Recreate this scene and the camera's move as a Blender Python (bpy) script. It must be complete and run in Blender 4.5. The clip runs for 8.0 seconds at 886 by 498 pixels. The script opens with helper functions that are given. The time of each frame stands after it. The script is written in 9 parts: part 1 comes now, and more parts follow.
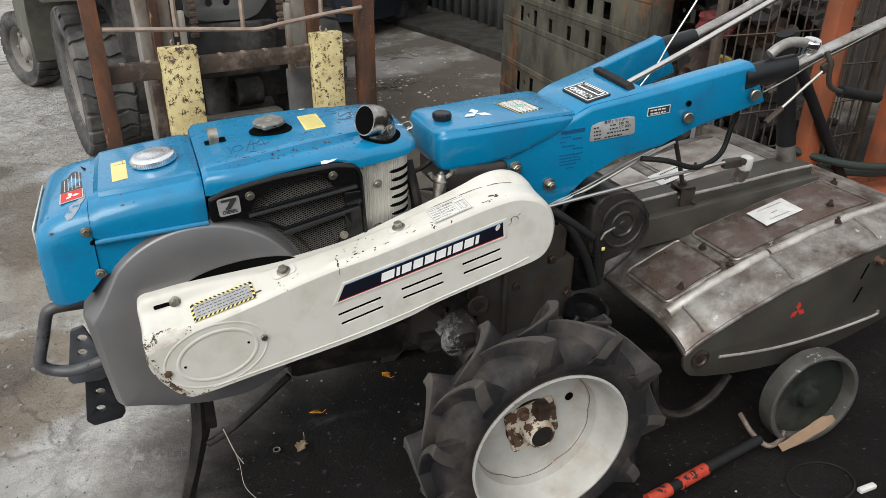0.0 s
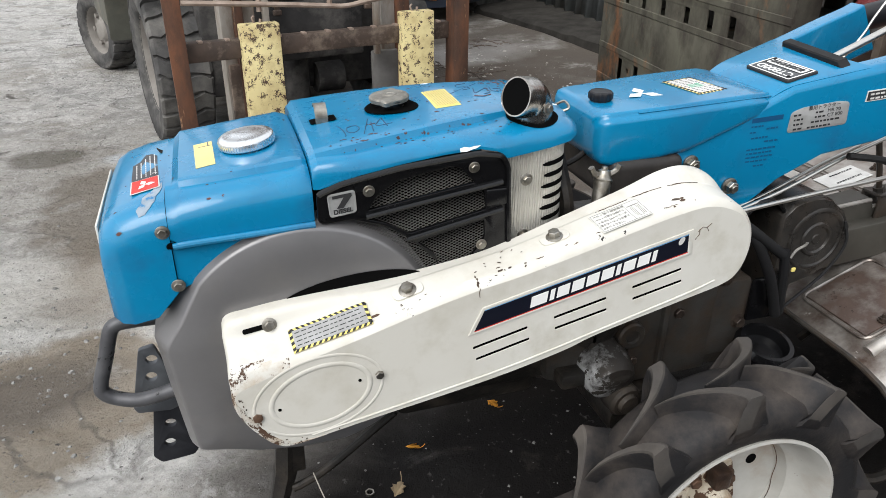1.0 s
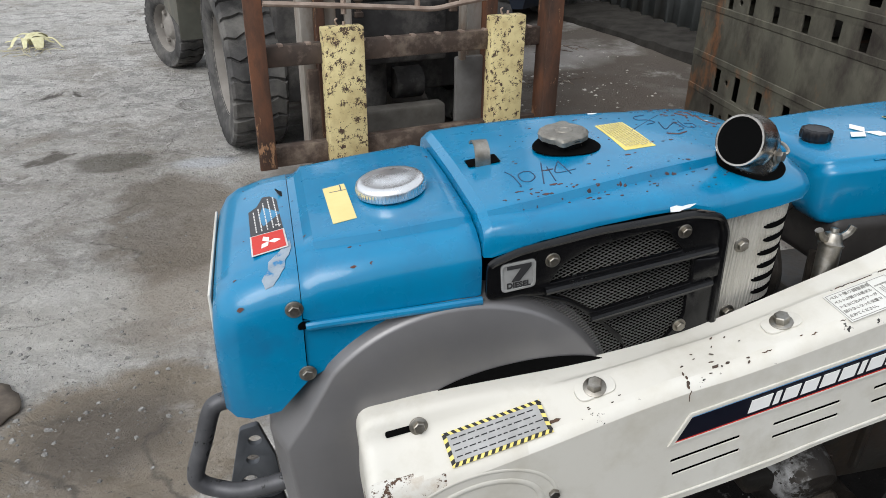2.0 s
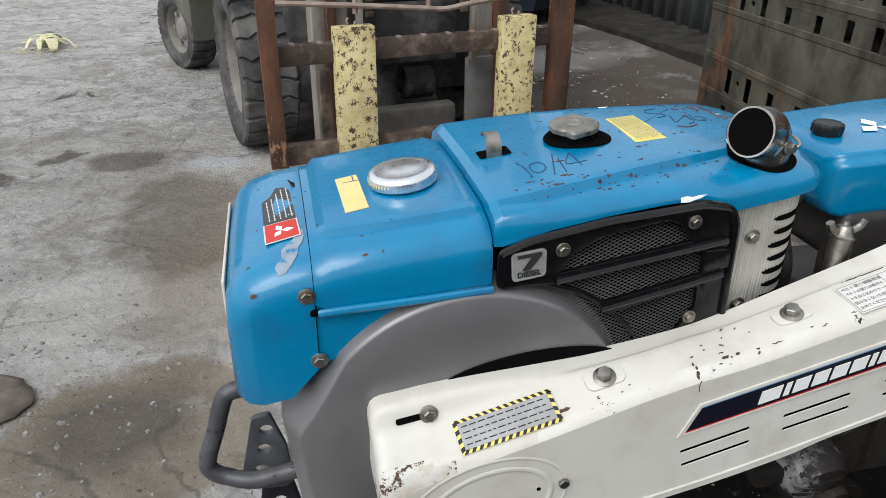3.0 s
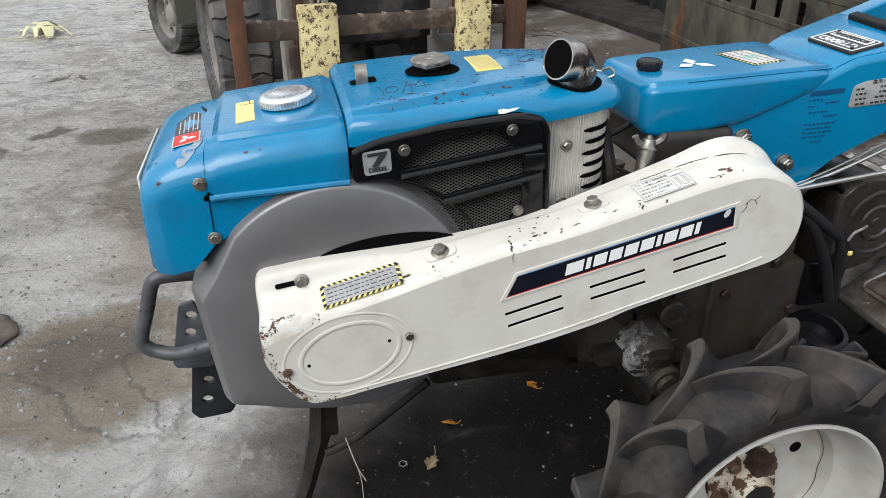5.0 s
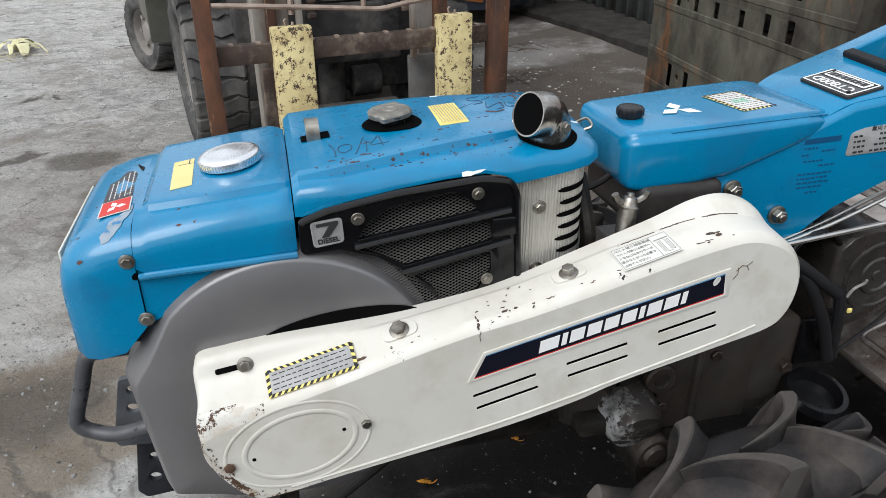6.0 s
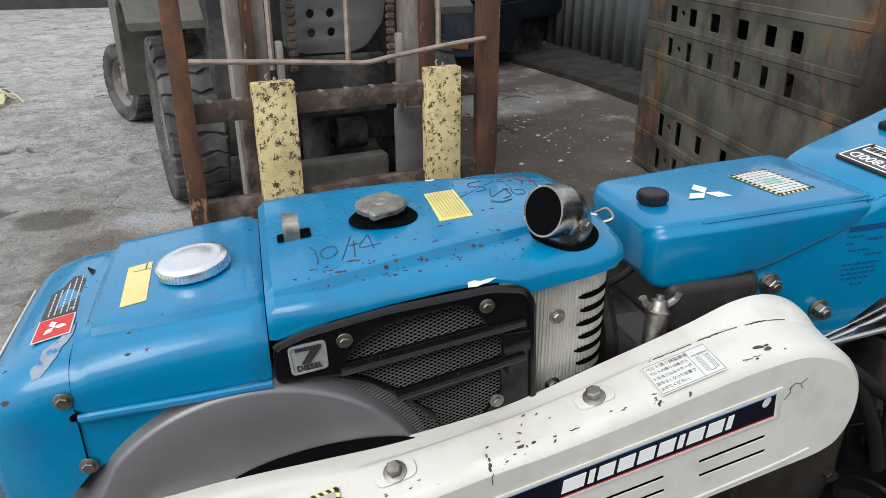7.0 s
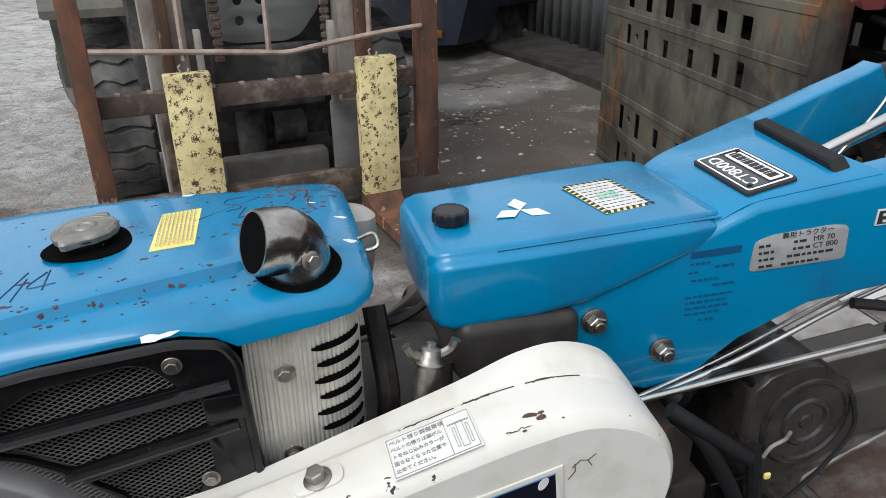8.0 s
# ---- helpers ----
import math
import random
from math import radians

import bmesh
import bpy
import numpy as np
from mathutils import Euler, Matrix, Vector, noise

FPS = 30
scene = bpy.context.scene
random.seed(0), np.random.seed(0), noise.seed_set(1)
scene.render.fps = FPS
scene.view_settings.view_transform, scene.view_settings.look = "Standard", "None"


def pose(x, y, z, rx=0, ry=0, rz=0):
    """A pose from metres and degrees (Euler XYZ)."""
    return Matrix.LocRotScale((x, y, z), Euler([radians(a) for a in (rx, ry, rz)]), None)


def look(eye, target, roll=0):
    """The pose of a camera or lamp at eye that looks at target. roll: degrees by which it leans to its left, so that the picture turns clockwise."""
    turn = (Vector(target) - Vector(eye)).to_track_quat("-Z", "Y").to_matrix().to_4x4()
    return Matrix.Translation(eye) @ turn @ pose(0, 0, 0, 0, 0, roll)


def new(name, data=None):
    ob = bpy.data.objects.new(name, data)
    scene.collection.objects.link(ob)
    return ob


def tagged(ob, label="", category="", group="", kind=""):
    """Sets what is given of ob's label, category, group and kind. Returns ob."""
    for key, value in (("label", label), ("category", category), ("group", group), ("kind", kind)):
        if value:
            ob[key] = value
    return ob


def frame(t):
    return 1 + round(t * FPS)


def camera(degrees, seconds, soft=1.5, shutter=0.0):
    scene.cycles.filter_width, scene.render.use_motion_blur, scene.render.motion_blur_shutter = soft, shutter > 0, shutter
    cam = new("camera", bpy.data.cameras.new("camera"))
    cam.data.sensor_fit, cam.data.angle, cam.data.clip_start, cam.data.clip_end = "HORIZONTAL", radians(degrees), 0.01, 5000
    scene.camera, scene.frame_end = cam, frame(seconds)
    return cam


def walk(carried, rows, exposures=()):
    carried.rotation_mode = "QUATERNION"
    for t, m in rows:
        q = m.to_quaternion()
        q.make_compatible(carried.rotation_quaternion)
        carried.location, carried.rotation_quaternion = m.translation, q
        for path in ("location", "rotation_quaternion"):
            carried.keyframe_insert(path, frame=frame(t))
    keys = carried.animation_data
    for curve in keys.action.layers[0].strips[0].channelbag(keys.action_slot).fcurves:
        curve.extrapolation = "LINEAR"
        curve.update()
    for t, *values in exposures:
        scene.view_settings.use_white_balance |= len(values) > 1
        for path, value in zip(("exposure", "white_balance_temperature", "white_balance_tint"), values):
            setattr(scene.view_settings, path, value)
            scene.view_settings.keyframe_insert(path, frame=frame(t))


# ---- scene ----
cam = camera(63.5, 8.0, soft=0.8)
PATH = [
    (0, (0.038, -0.015, 1.232), (0.729, 1.633, 0.333), 0.7),
    (0.5, (0.014, 0.101, 1.183), (0.615, 1.781, 0.279), 0.7),
    (0.7, (0.008, 0.179, 1.156), (0.57, 1.868, 0.243), 0.6),
    (1, (-0.002, 0.301, 1.12), (0.54, 1.996, 0.208), 0.4),
    (1.2, (-0.018, 0.363, 1.108), (0.512, 2.063, 0.199), 0.5),
    (1.5, (-0.037, 0.422, 1.108), (0.426, 2.144, 0.202), 0.3),
    (2, (-0.095, 0.566, 1.1), (0.336, 2.292, 0.185), 0.7),
    (2.2, (-0.112, 0.591, 1.109), (0.314, 2.322, 0.2), 0.6),
    (3.3, (-0.08, 0.498, 1.08), (0.314, 2.237, 0.173), 0.3),
    (3.5, (-0.048, 0.43, 1.074), (0.339, 2.172, 0.172), -0.1),
    (4, (-0.008, 0.311, 1.054), (0.378, 2.051, 0.147), -0.0),
    (4.2, (0.0, 0.294, 1.055), (0.385, 2.032, 0.144), 0.1),
    (5.3, (0.033, 0.282, 1.087), (0.429, 2.011, 0.163), 0.0),
    (5.5, (0.042, 0.297, 1.095), (0.444, 2.025, 0.171), -0.1),
    (6, (0.091, 0.395, 1.108), (0.504, 2.128, 0.199), -0.2),
    (6.5, (0.096, 0.503, 1.134), (0.556, 2.258, 0.292), -0.0),
    (7, (0.111, 0.551, 1.126), (0.575, 2.318, 0.314), -0.3),
    (7.4, (0.204, 0.559, 1.112), (0.667, 2.329, 0.303), -0.3),
    (7.5, (0.238, 0.581, 1.094), (0.698, 2.351, 0.286), -0.4),
    (7.8, (0.351, 0.628, 1.089), (0.802, 2.398, 0.273), -0.7),
    (8, (0.415, 0.645, 1.097), (0.855, 2.407, 0.258), -0.7),
]
walk(cam, [(t, look(eye, target, roll)) for t, eye, target, roll in PATH], [(0, 0.46, 6500, 8), (1, 0.68, 6400, 9), (2, 0.38, 6300, 9), (3.5, 0.36, 6250, 9), (4, 0.44, 6250, 9), (5.5, 0.52, 6250, 9), (6.5, 0.40, 6200, 9), (7, 0.38, 6200, 9), (8, 0.44, 6200, 9)])

# ---- daylight: bright overcast sky over an open yard ----
world = bpy.data.worlds.new("sky")
scene.world = world
world.use_nodes = True
wn = world.node_tree.nodes
sky = wn.new("ShaderNodeTexSky")
sky.sky_type = "NISHITA"
sky.sun_disc = False
sky.sun_elevation = radians(58)
sky.sun_rotation = radians(-115)
sky.air_density, sky.dust_density, sky.ozone_density = 1.0, 4.0, 1.0
wn["Background"].inputs["Strength"].default_value = 0.15
hue = wn.new("ShaderNodeHueSaturation")
hue.inputs["Saturation"].default_value = 0.26
world.node_tree.links.new(sky.outputs[0], hue.inputs["Color"])
cloud = wn.new("ShaderNodeMix")
cloud.data_type = "RGBA"
cloud.inputs["Factor"].default_value = 0.5
cloud.inputs["B"].default_value = (7.0, 7.15, 7.4, 1)
world.node_tree.links.new(hue.outputs[0], cloud.inputs["A"])
world.node_tree.links.new(cloud.outputs["Result"], wn["Background"].inputs["Color"])
sun_data = bpy.data.lights.new("sun", "SUN")
sun_data.energy, sun_data.angle, sun_data.color = 1.25, radians(34), (1.0, 0.97, 0.93)
sun = new("sun", sun_data)
sun.matrix_world = look((-5.6, -5.4, 8.8), (0.3, 1.3, 0.5))

# ---- small builders ----
def mesh_of(bm, angle=35):
    me = bpy.data.meshes.new("m")
    bmesh.ops.recalc_face_normals(bm, faces=bm.faces)
    bm.to_mesh(me)
    bm.free()
    me.shade_smooth()
    me.set_sharp_from_angle(angle=radians(angle))
    return me


def part(name, bm, material, parent=None, label="", angle=35):
    """One mesh object; bm is given in world metres."""
    me = bm if isinstance(bm, bpy.types.Mesh) else mesh_of(bm, angle)
    me.name = name
    if material and not me.materials:
        me.materials.append(material)
    ob = new(name, me)
    if parent:
        ob.parent = parent
        ob.matrix_parent_inverse = Matrix.Translation(-parent.location)
    if label:
        tagged(ob, label=label)
    return ob


def thing(name, at, label, category, group="", kind=""):
    ob = new(name)
    ob.location = at
    ob.empty_display_size = 0.05
    return tagged(ob, label, category, group, kind)


def box(bm, a, b, bevel=0.0, m=None, seg=2):
    """A block from corner a to corner b, with rounded edges; m turns it afterwards."""
    lo = [min(p, q) for p, q in zip(a, b)]
    hi = [max(p, q) for p, q in zip(a, b)]
    t = bmesh.new()
    r = bmesh.ops.create_cube(t, size=1.0)
    for v in t.verts:
        v.co = Vector([lo[i] + (v.co[i] + 0.5) * (hi[i] - lo[i]) for i in range(3)])
    if bevel > 0:
        bmesh.ops.bevel(t, geom=t.edges[:], offset=bevel, segments=seg, profile=0.5, affect="EDGES")
    if m is not None:
        t.transform(m)
    merge(bm, t)
    return bm


def merge(bm, t):
    vs = [bm.verts.new(v.co) for v in t.verts]
    t.verts.index_update()
    for f in t.faces:
        bm.faces.new([vs[v.index] for v in f.verts])
    t.free()


def frame_of(d):
    d = Vector(d).normalized()
    up = Vector((0, 0, 1)) if abs(d.z) < 0.95 else Vector((1, 0, 0))
    u = d.cross(up).normalized()
    return u, u.cross(d).normalized(), d


def loft(bm, rings, cap=True, closed=True):
    """Joins rings of equally many points."""
    vr = [[bm.verts.new(p) for p in ring] for ring in rings]
    n = len(vr[0])
    for a, b in zip(vr, vr[1:]):
        for i in range(n if closed else n - 1):
            j = (i + 1) % n
            bm.faces.new((a[i], a[j], b[j], b[i]))
    if cap:
        bm.faces.new(vr[0][::-1])
        bm.faces.new(vr[-1])
    return bm


def smooth_path(pts, k=6):
    """A soft curve through the points."""
    P = [Vector(p) for p in pts]
    if len(P) < 3:
        return P
    P = [P[0] * 2 - P[1]] + P + [P[-1] * 2 - P[-2]]
    out = []
    for i in range(1, len(P) - 2):
        a, b, c, d = P[i - 1:i + 3]
        for s in range(k):
            t = s / k
            out.append(0.5 * ((2 * b) + (c - a) * t + (2 * a - 5 * b + 4 * c - d) * t * t + (3 * b - 3 * c + d - a) * t ** 3))
    out.append(P[-2])
    return out


def tube(bm, pts, r, seg=10, soft=True, r1=None, k=6, cap=True):
    """A round bar along the points; r1: its radius at the end."""
    P = smooth_path(pts, k) if soft else [Vector(p) for p in pts]
    rings, u = [], None
    for i, p in enumerate(P):
        d = (P[min(i + 1, len(P) - 1)] - P[max(i - 1, 0)]).normalized()
        if u is None:
            u = frame_of(d)[0]
        u = (u - d * u.dot(d)).normalized()
        w = d.cross(u)
        rr = r if r1 is None else r + (r1 - r) * i / (len(P) - 1)
        rings.append([p + rr * (math.cos(q) * u + math.sin(q) * w) for q in (2 * math.pi * s / seg for s in range(seg))])
    return loft(bm, rings, cap)


def lathe(bm, at, axis, prof, seg=32, cap=True, wobble=None):
    """Turns a profile of (radius, height) about the axis through at."""
    u, w, d = frame_of(axis)
    at = Vector(at)
    rings = []
    for r, h in prof:
        rings.append([at + d * h + r * (1 if wobble is None else wobble(q)) * (math.cos(q) * u + math.sin(q) * w) for q in (2 * math.pi * s / seg for s in range(seg))])
    return loft(bm, rings, cap)


def bolt(bm, at, axis, r=0.008, h=0.007, washer=True):
    u, w, d = frame_of(axis)
    at = Vector(at)
    if washer:
        lathe(bm, at, d, [(r * 1.5, 0), (r * 1.5, 0.0016), (r * 1.4, 0.002)], 20)
    rings = [[at + d * z + s * (math.cos(q) * u + math.sin(q) * w) for q in (math.pi / 3 * i + 0.3 for i in range(6))] for s, z in ((r, 0.0018), (r, h * 0.9), (r * 0.86, h))]
    loft(bm, rings)
    return bm


def plate(outline, holes, depth, m, bevel=0.0006):
    """A flat sheet cut to an outline with holes, as a mesh; m takes its plane (u, v, out) into the world."""
    cu = bpy.data.curves.new("c", "CURVE")
    cu.dimensions, cu.fill_mode = "2D", "BOTH"
    cu.extrude, cu.bevel_depth, cu.bevel_resolution = depth / 2, bevel, 1
    for loop in [outline] + list(holes):
        sp = cu.splines.new("POLY")
        sp.points.add(len(loop) - 1)
        for p, q in zip(sp.points, loop):
            p.co = (q[0], q[1], 0, 1)
        sp.use_cyclic_u = True
    ob = bpy.data.objects.new("c", cu)
    me = bpy.data.meshes.new_from_object(ob)
    bpy.data.objects.remove(ob)
    weld = bmesh.new()
    weld.from_mesh(me)
    bmesh.ops.remove_doubles(weld, verts=weld.verts, dist=0.00001)
    weld.to_mesh(me)
    weld.free()
    me.transform(m)
    me.shade_smooth()
    me.set_sharp_from_angle(angle=radians(35))
    return me


def lettering(text, size, m, depth=0.0004, align="CENTER", shear=0.0, squeeze=1.0, bold=0.0):
    cu = bpy.data.curves.new("t", "FONT")
    cu.body, cu.size, cu.extrude, cu.align_x, cu.align_y, cu.shear = text, size, depth, align, "CENTER", shear
    cu.offset = bold
    ob = bpy.data.objects.new("t", cu)
    me = bpy.data.meshes.new_from_object(ob)
    bpy.data.objects.remove(ob)
    me.transform(m @ Matrix.Diagonal((squeeze, 1, 1, 1)))
    return me


def rounded(pts, r, k=4):
    """Rounds the corners of a polygon."""
    out, n = [], len(pts)
    for i in range(n):
        a, b, c = (Vector((*pts[j % n], 0)) for j in (i - 1, i, i + 1))
        q = min(r, (a - b).length * 0.45, (c - b).length * 0.45)
        p0, p1 = b + (a - b).normalized() * q, b + (c - b).normalized() * q
        for s in range(k + 1):
            t = s / k
            p = (1 - t) ** 2 * p0 + 2 * t * (1 - t) * b + t * t * p1
            out.append((p.x, p.y))
    return out


def oval(cx, cy, rx, ry, n=28, turn=0.0):
    c, s = math.cos(turn), math.sin(turn)
    return [(cx + rx * math.cos(q) * c - ry * math.sin(q) * s, cy + rx * math.cos(q) * s + ry * math.sin(q) * c) for q in (2 * math.pi * i / n for i in range(n))]


def facing(at, u, out):
    """The matrix of a sheet whose first axis is u and whose face looks out."""
    out = Vector(out).normalized()
    u = Vector(u)
    u = (u - out * u.dot(out)).normalized()
    v = out.cross(u)
    m = Matrix((u, v, out)).transposed().to_4x4()
    m.translation = Vector(at)
    return m


SIDE = Matrix(((1, 0, 0, 0), (0, 0, -1, 0), (0, 1, 0, 0), (0, 0, 0, 1)))  # (x, z) drawn on a wall that faces -y


def at_y(y):
    return Matrix.Translation((0, y, 0)) @ SIDE


from mathutils.bvhtree import BVHTree


def surface_of(*obs):
    """A finder of heights over the given objects, whose meshes are in world metres."""
    vs, fs = [], []
    for o in obs:
        b = len(vs)
        vs += [v.co.copy() for v in o.data.vertices]
        fs += [tuple(i + b for i in p.vertices) for p in o.data.polygons]
    return BVHTree.FromPolygons(vs, fs)


def height(tree, x, y, fallback=0.8):
    hit = tree.ray_cast(Vector((x, y, 3.0)), Vector((0, 0, -1)))
    return hit[0].z if hit[0] else fallback


def drape(outline, tree, lift=0.0006, cuts=2):
    """A thin sheet with the given (x, y) outline that follows the surface below it."""
    bm = bmesh.new()
    bm.faces.new([bm.verts.new((x, y, 0)) for x, y in outline])
    bmesh.ops.triangulate(bm, faces=bm.faces[:])
    for _ in range(cuts):
        bmesh.ops.subdivide_edges(bm, edges=[e for e in bm.edges if e.calc_length() > 0.004], cuts=1)
        bmesh.ops.triangulate(bm, faces=bm.faces[:])
    for v in bm.verts:
        v.co.z = height(tree, v.co.x, v.co.y) + lift
    low = bmesh.ops.extrude_face_region(bm, geom=bm.faces[:])
    for g in low["geom"]:
        if isinstance(g, bmesh.types.BMVert):
            g.co.z -= 0.0005
    return bm

# ---- materials ----
def mat(name, col, col2=None, rough=0.5, metal=0.0, scale=8.0, bump=0.1, bscale=120.0, chips=None, chip_at=0.68, chip_scale=30.0,
        dirt=None, dirt_at=0.55, dirt_scale=6.0, coat=0.0, stretch=(1, 1, 1), rough2=None, dirt_soft=0.12, chip_rough=0.75, vary=0.0, spec=0.3, chip_detail=0.68, chip_soft=0.02):
    """Two tones at a large scale, fine relief, soft dirt, and sharp-edged chips that lay another colour bare."""
    m = bpy.data.materials.new(name)
    m.use_nodes = True
    nt = m.node_tree
    N, L = nt.nodes, nt.links
    b = N["Principled BSDF"]
    tc = N.new("ShaderNodeTexCoord")
    mp = N.new("ShaderNodeMapping")
    mp.inputs["Scale"].default_value = stretch
    L.new(tc.outputs["Object"], mp.inputs["Vector"])

    def tex(s, detail=6.0, r=0.6):
        n = N.new("ShaderNodeTexNoise")
        n.inputs["Scale"].default_value, n.inputs["Detail"].default_value, n.inputs["Roughness"].default_value = s, detail, r
        L.new(mp.outputs[0], n.inputs["Vector"])
        return n.outputs["Fac"]

    def ramp(fac, lo, hi):
        n = N.new("ShaderNodeMapRange")
        n.inputs["From Min"].default_value, n.inputs["From Max"].default_value = lo, hi
        L.new(fac, n.inputs["Value"])
        return n.outputs[0]

    def mix(fac, a, c):
        n = N.new("ShaderNodeMix")
        n.data_type = "RGBA"
        L.new(fac, n.inputs["Factor"])
        for s, v in ((n.inputs["A"], a), (n.inputs["B"], c)):
            if isinstance(v, tuple):
                s.default_value = (*v, 1)
            else:
                L.new(v, s)
        return n.outputs["Result"]

    col2 = col2 or tuple(c * 0.78 for c in col)
    c = mix(ramp(tex(scale), 0.35, 0.65), col, col2)
    r_out = ramp(tex(scale * 2.3), 0.3, 0.7)
    rm = N.new("ShaderNodeMapRange")
    rm.inputs["To Min"].default_value, rm.inputs["To Max"].default_value = rough, rough2 if rough2 is not None else min(1.0, rough + 0.15)
    L.new(r_out, rm.inputs["Value"])
    r_fin = rm.outputs[0]
    if dirt:
        c = mix(ramp(tex(dirt_scale, 8.0, 0.65), dirt_at - dirt_soft, dirt_at + dirt_soft), c, dirt)
    if chips:
        k = ramp(tex(chip_scale, 6.0, chip_detail), chip_at, chip_at + chip_soft)
        c = mix(k, c, chips)
        rr = N.new("ShaderNodeMix")
        L.new(k, rr.inputs["Factor"])
        L.new(r_fin, rr.inputs["A"])
        rr.inputs["B"].default_value = chip_rough
        r_fin = rr.outputs["Result"]
    if vary:
        oi = N.new("ShaderNodeObjectInfo")
        hs = N.new("ShaderNodeHueSaturation")
        hs.inputs["Saturation"].default_value = 1.0
        vr = N.new("ShaderNodeMapRange")
        vr.inputs["To Min"].default_value, vr.inputs["To Max"].default_value = 1 - vary, 1 + vary
        L.new(oi.outputs["Random"], vr.inputs["Value"])
        L.new(vr.outputs[0], hs.inputs["Value"])
        L.new(c, hs.inputs["Color"])
        c = hs.outputs[0]
    L.new(c, b.inputs["Base Color"])
    L.new(r_fin, b.inputs["Roughness"])
    b.inputs["Metallic"].default_value = metal
    b.inputs["Specular IOR Level"].default_value = spec
    b.inputs["Coat Weight"].default_value = coat
    b.inputs["Coat Roughness"].default_value = 0.08
    if bump:
        bp = N.new("ShaderNodeBump")
        bp.inputs["Strength"].default_value, bp.inputs["Distance"].default_value = bump, 0.002
        L.new(tex(bscale, 4.0), bp.inputs["Height"])
        L.new(bp.outputs[0], b.inputs["Normal"])
    return m


blue = mat("blue_enamel", (0.002, 0.182, 0.355), (0.002, 0.162, 0.322), 0.22, scale=5, bump=0.05, bscale=12, rough2=0.34, spec=0.35, coat=0.40, chips=(0.13, 0.06, 0.045), chip_at=0.76, chip_scale=45, dirt=(0.010, 0.120, 0.25), dirt_at=0.62, dirt_scale=9)
white = mat("cream_paint", (0.62, 0.605, 0.555), (0.57, 0.55, 0.495), 0.30, scale=4, bump=0.04, chips=(0.10, 0.08, 0.06), chip_at=0.75, chip_scale=38, dirt=(0.49, 0.465, 0.40), dirt_at=0.60, dirt_scale=14)
white_worn = mat("cream_paint_rubbed", (0.58, 0.57, 0.53), (0.50, 0.48, 0.43), 0.4, scale=20, bump=0.15, chips=(0.075, 0.042, 0.026), chip_at=0.525, chip_scale=34, chip_detail=0.85, dirt=(0.36, 0.27, 0.18), dirt_at=0.55, dirt_scale=26)
grey_paint = mat("grey_enamel", (0.195, 0.19, 0.192), (0.16, 0.156, 0.158), 0.30, 0.45, scale=5, bump=0.03, chips=(0.05, 0.05, 0.05), chip_at=0.77, chip_scale=50, dirt=(0.21, 0.20, 0.19), dirt_at=0.62, spec=0.5)
black_paint = mat("black_enamel", (0.003, 0.003, 0.0036), (0.005, 0.005, 0.0055), 0.16, scale=12, bump=0.05, chips=(0.06, 0.045, 0.035), chip_at=0.68, chip_scale=60, rough2=0.30, spec=0.4)
black_rubber = mat("black_rubber", (0.009, 0.009, 0.010), (0.015, 0.015, 0.015), 0.55, scale=10, bump=0.15, spec=0.2)
sleeve_rubber = mat("smooth_black_sleeve", (0.006, 0.006, 0.008), (0.010, 0.010, 0.012), 0.30, scale=10, bump=0.03, spec=0.4)
dark_bolt = mat("dark_greasy_bolt", (0.085, 0.065, 0.052), (0.035, 0.026, 0.022), 0.35, 0.5, scale=50, bump=0.3)
case_black = mat("greasy_black_case", (0.036, 0.033, 0.030), (0.012, 0.011, 0.010), 0.22, 0.2, scale=16, bump=0.3, bscale=90, dirt=(0.055, 0.045, 0.036), dirt_at=0.60, dirt_scale=18, rough2=0.45, spec=0.5)
# near-black for shade in openings and hollows, laid on as plates and sheets
void_shade = mat("painted_inside_shade", (0.004, 0.004, 0.004), (0.003, 0.003, 0.003), 0.9, bump=0, spec=0.02)
chrome = mat("chrome", (0.80, 0.81, 0.82), (0.72, 0.73, 0.74), 0.12, 1.0, scale=20, bump=0.02, rough2=0.25)
steel = mat("bare_steel", (0.50, 0.485, 0.46), (0.36, 0.34, 0.31), 0.28, 1.0, scale=25, bump=0.08, dirt=(0.22, 0.16, 0.12), dirt_at=0.64, dirt_scale=30)
bolt_steel = mat("zinc_bolt", (0.38, 0.365, 0.33), (0.20, 0.18, 0.15), 0.34, 1.0, scale=60, bump=0.1)
rod_steel = mat("bright_rod", (0.66, 0.64, 0.60), (0.52, 0.50, 0.46), 0.26, 1.0, scale=9, bump=0.02)
cast_grey = mat("cast_alloy", (0.36, 0.35, 0.33), (0.22, 0.21, 0.19), 0.5, 0.5, scale=30, bump=0.25, bscale=300)
alu = mat("ribbed_alloy", (0.62, 0.60, 0.55), (0.52, 0.50, 0.45), 0.42, 0.7, scale=14, bump=0.05, dirt=(0.36, 0.33, 0.28), dirt_at=0.62, dirt_scale=18)
grime = mat("oily_cast_iron", (0.022, 0.020, 0.018), (0.010, 0.009, 0.008), 0.38, 0.2, scale=12, bump=0.5, bscale=90, dirt=(0.055, 0.045, 0.036), dirt_at=0.58, dirt_scale=16)
gear_grey = mat("greasy_grey_paint", (0.070, 0.066, 0.060), (0.032, 0.029, 0.026), 0.32, 0.25, scale=9, bump=0.25, bscale=110, dirt=(0.062, 0.044, 0.031), dirt_at=0.56, dirt_scale=20, chips=(0.125, 0.050, 0.025), chip_at=0.69, chip_scale=26)
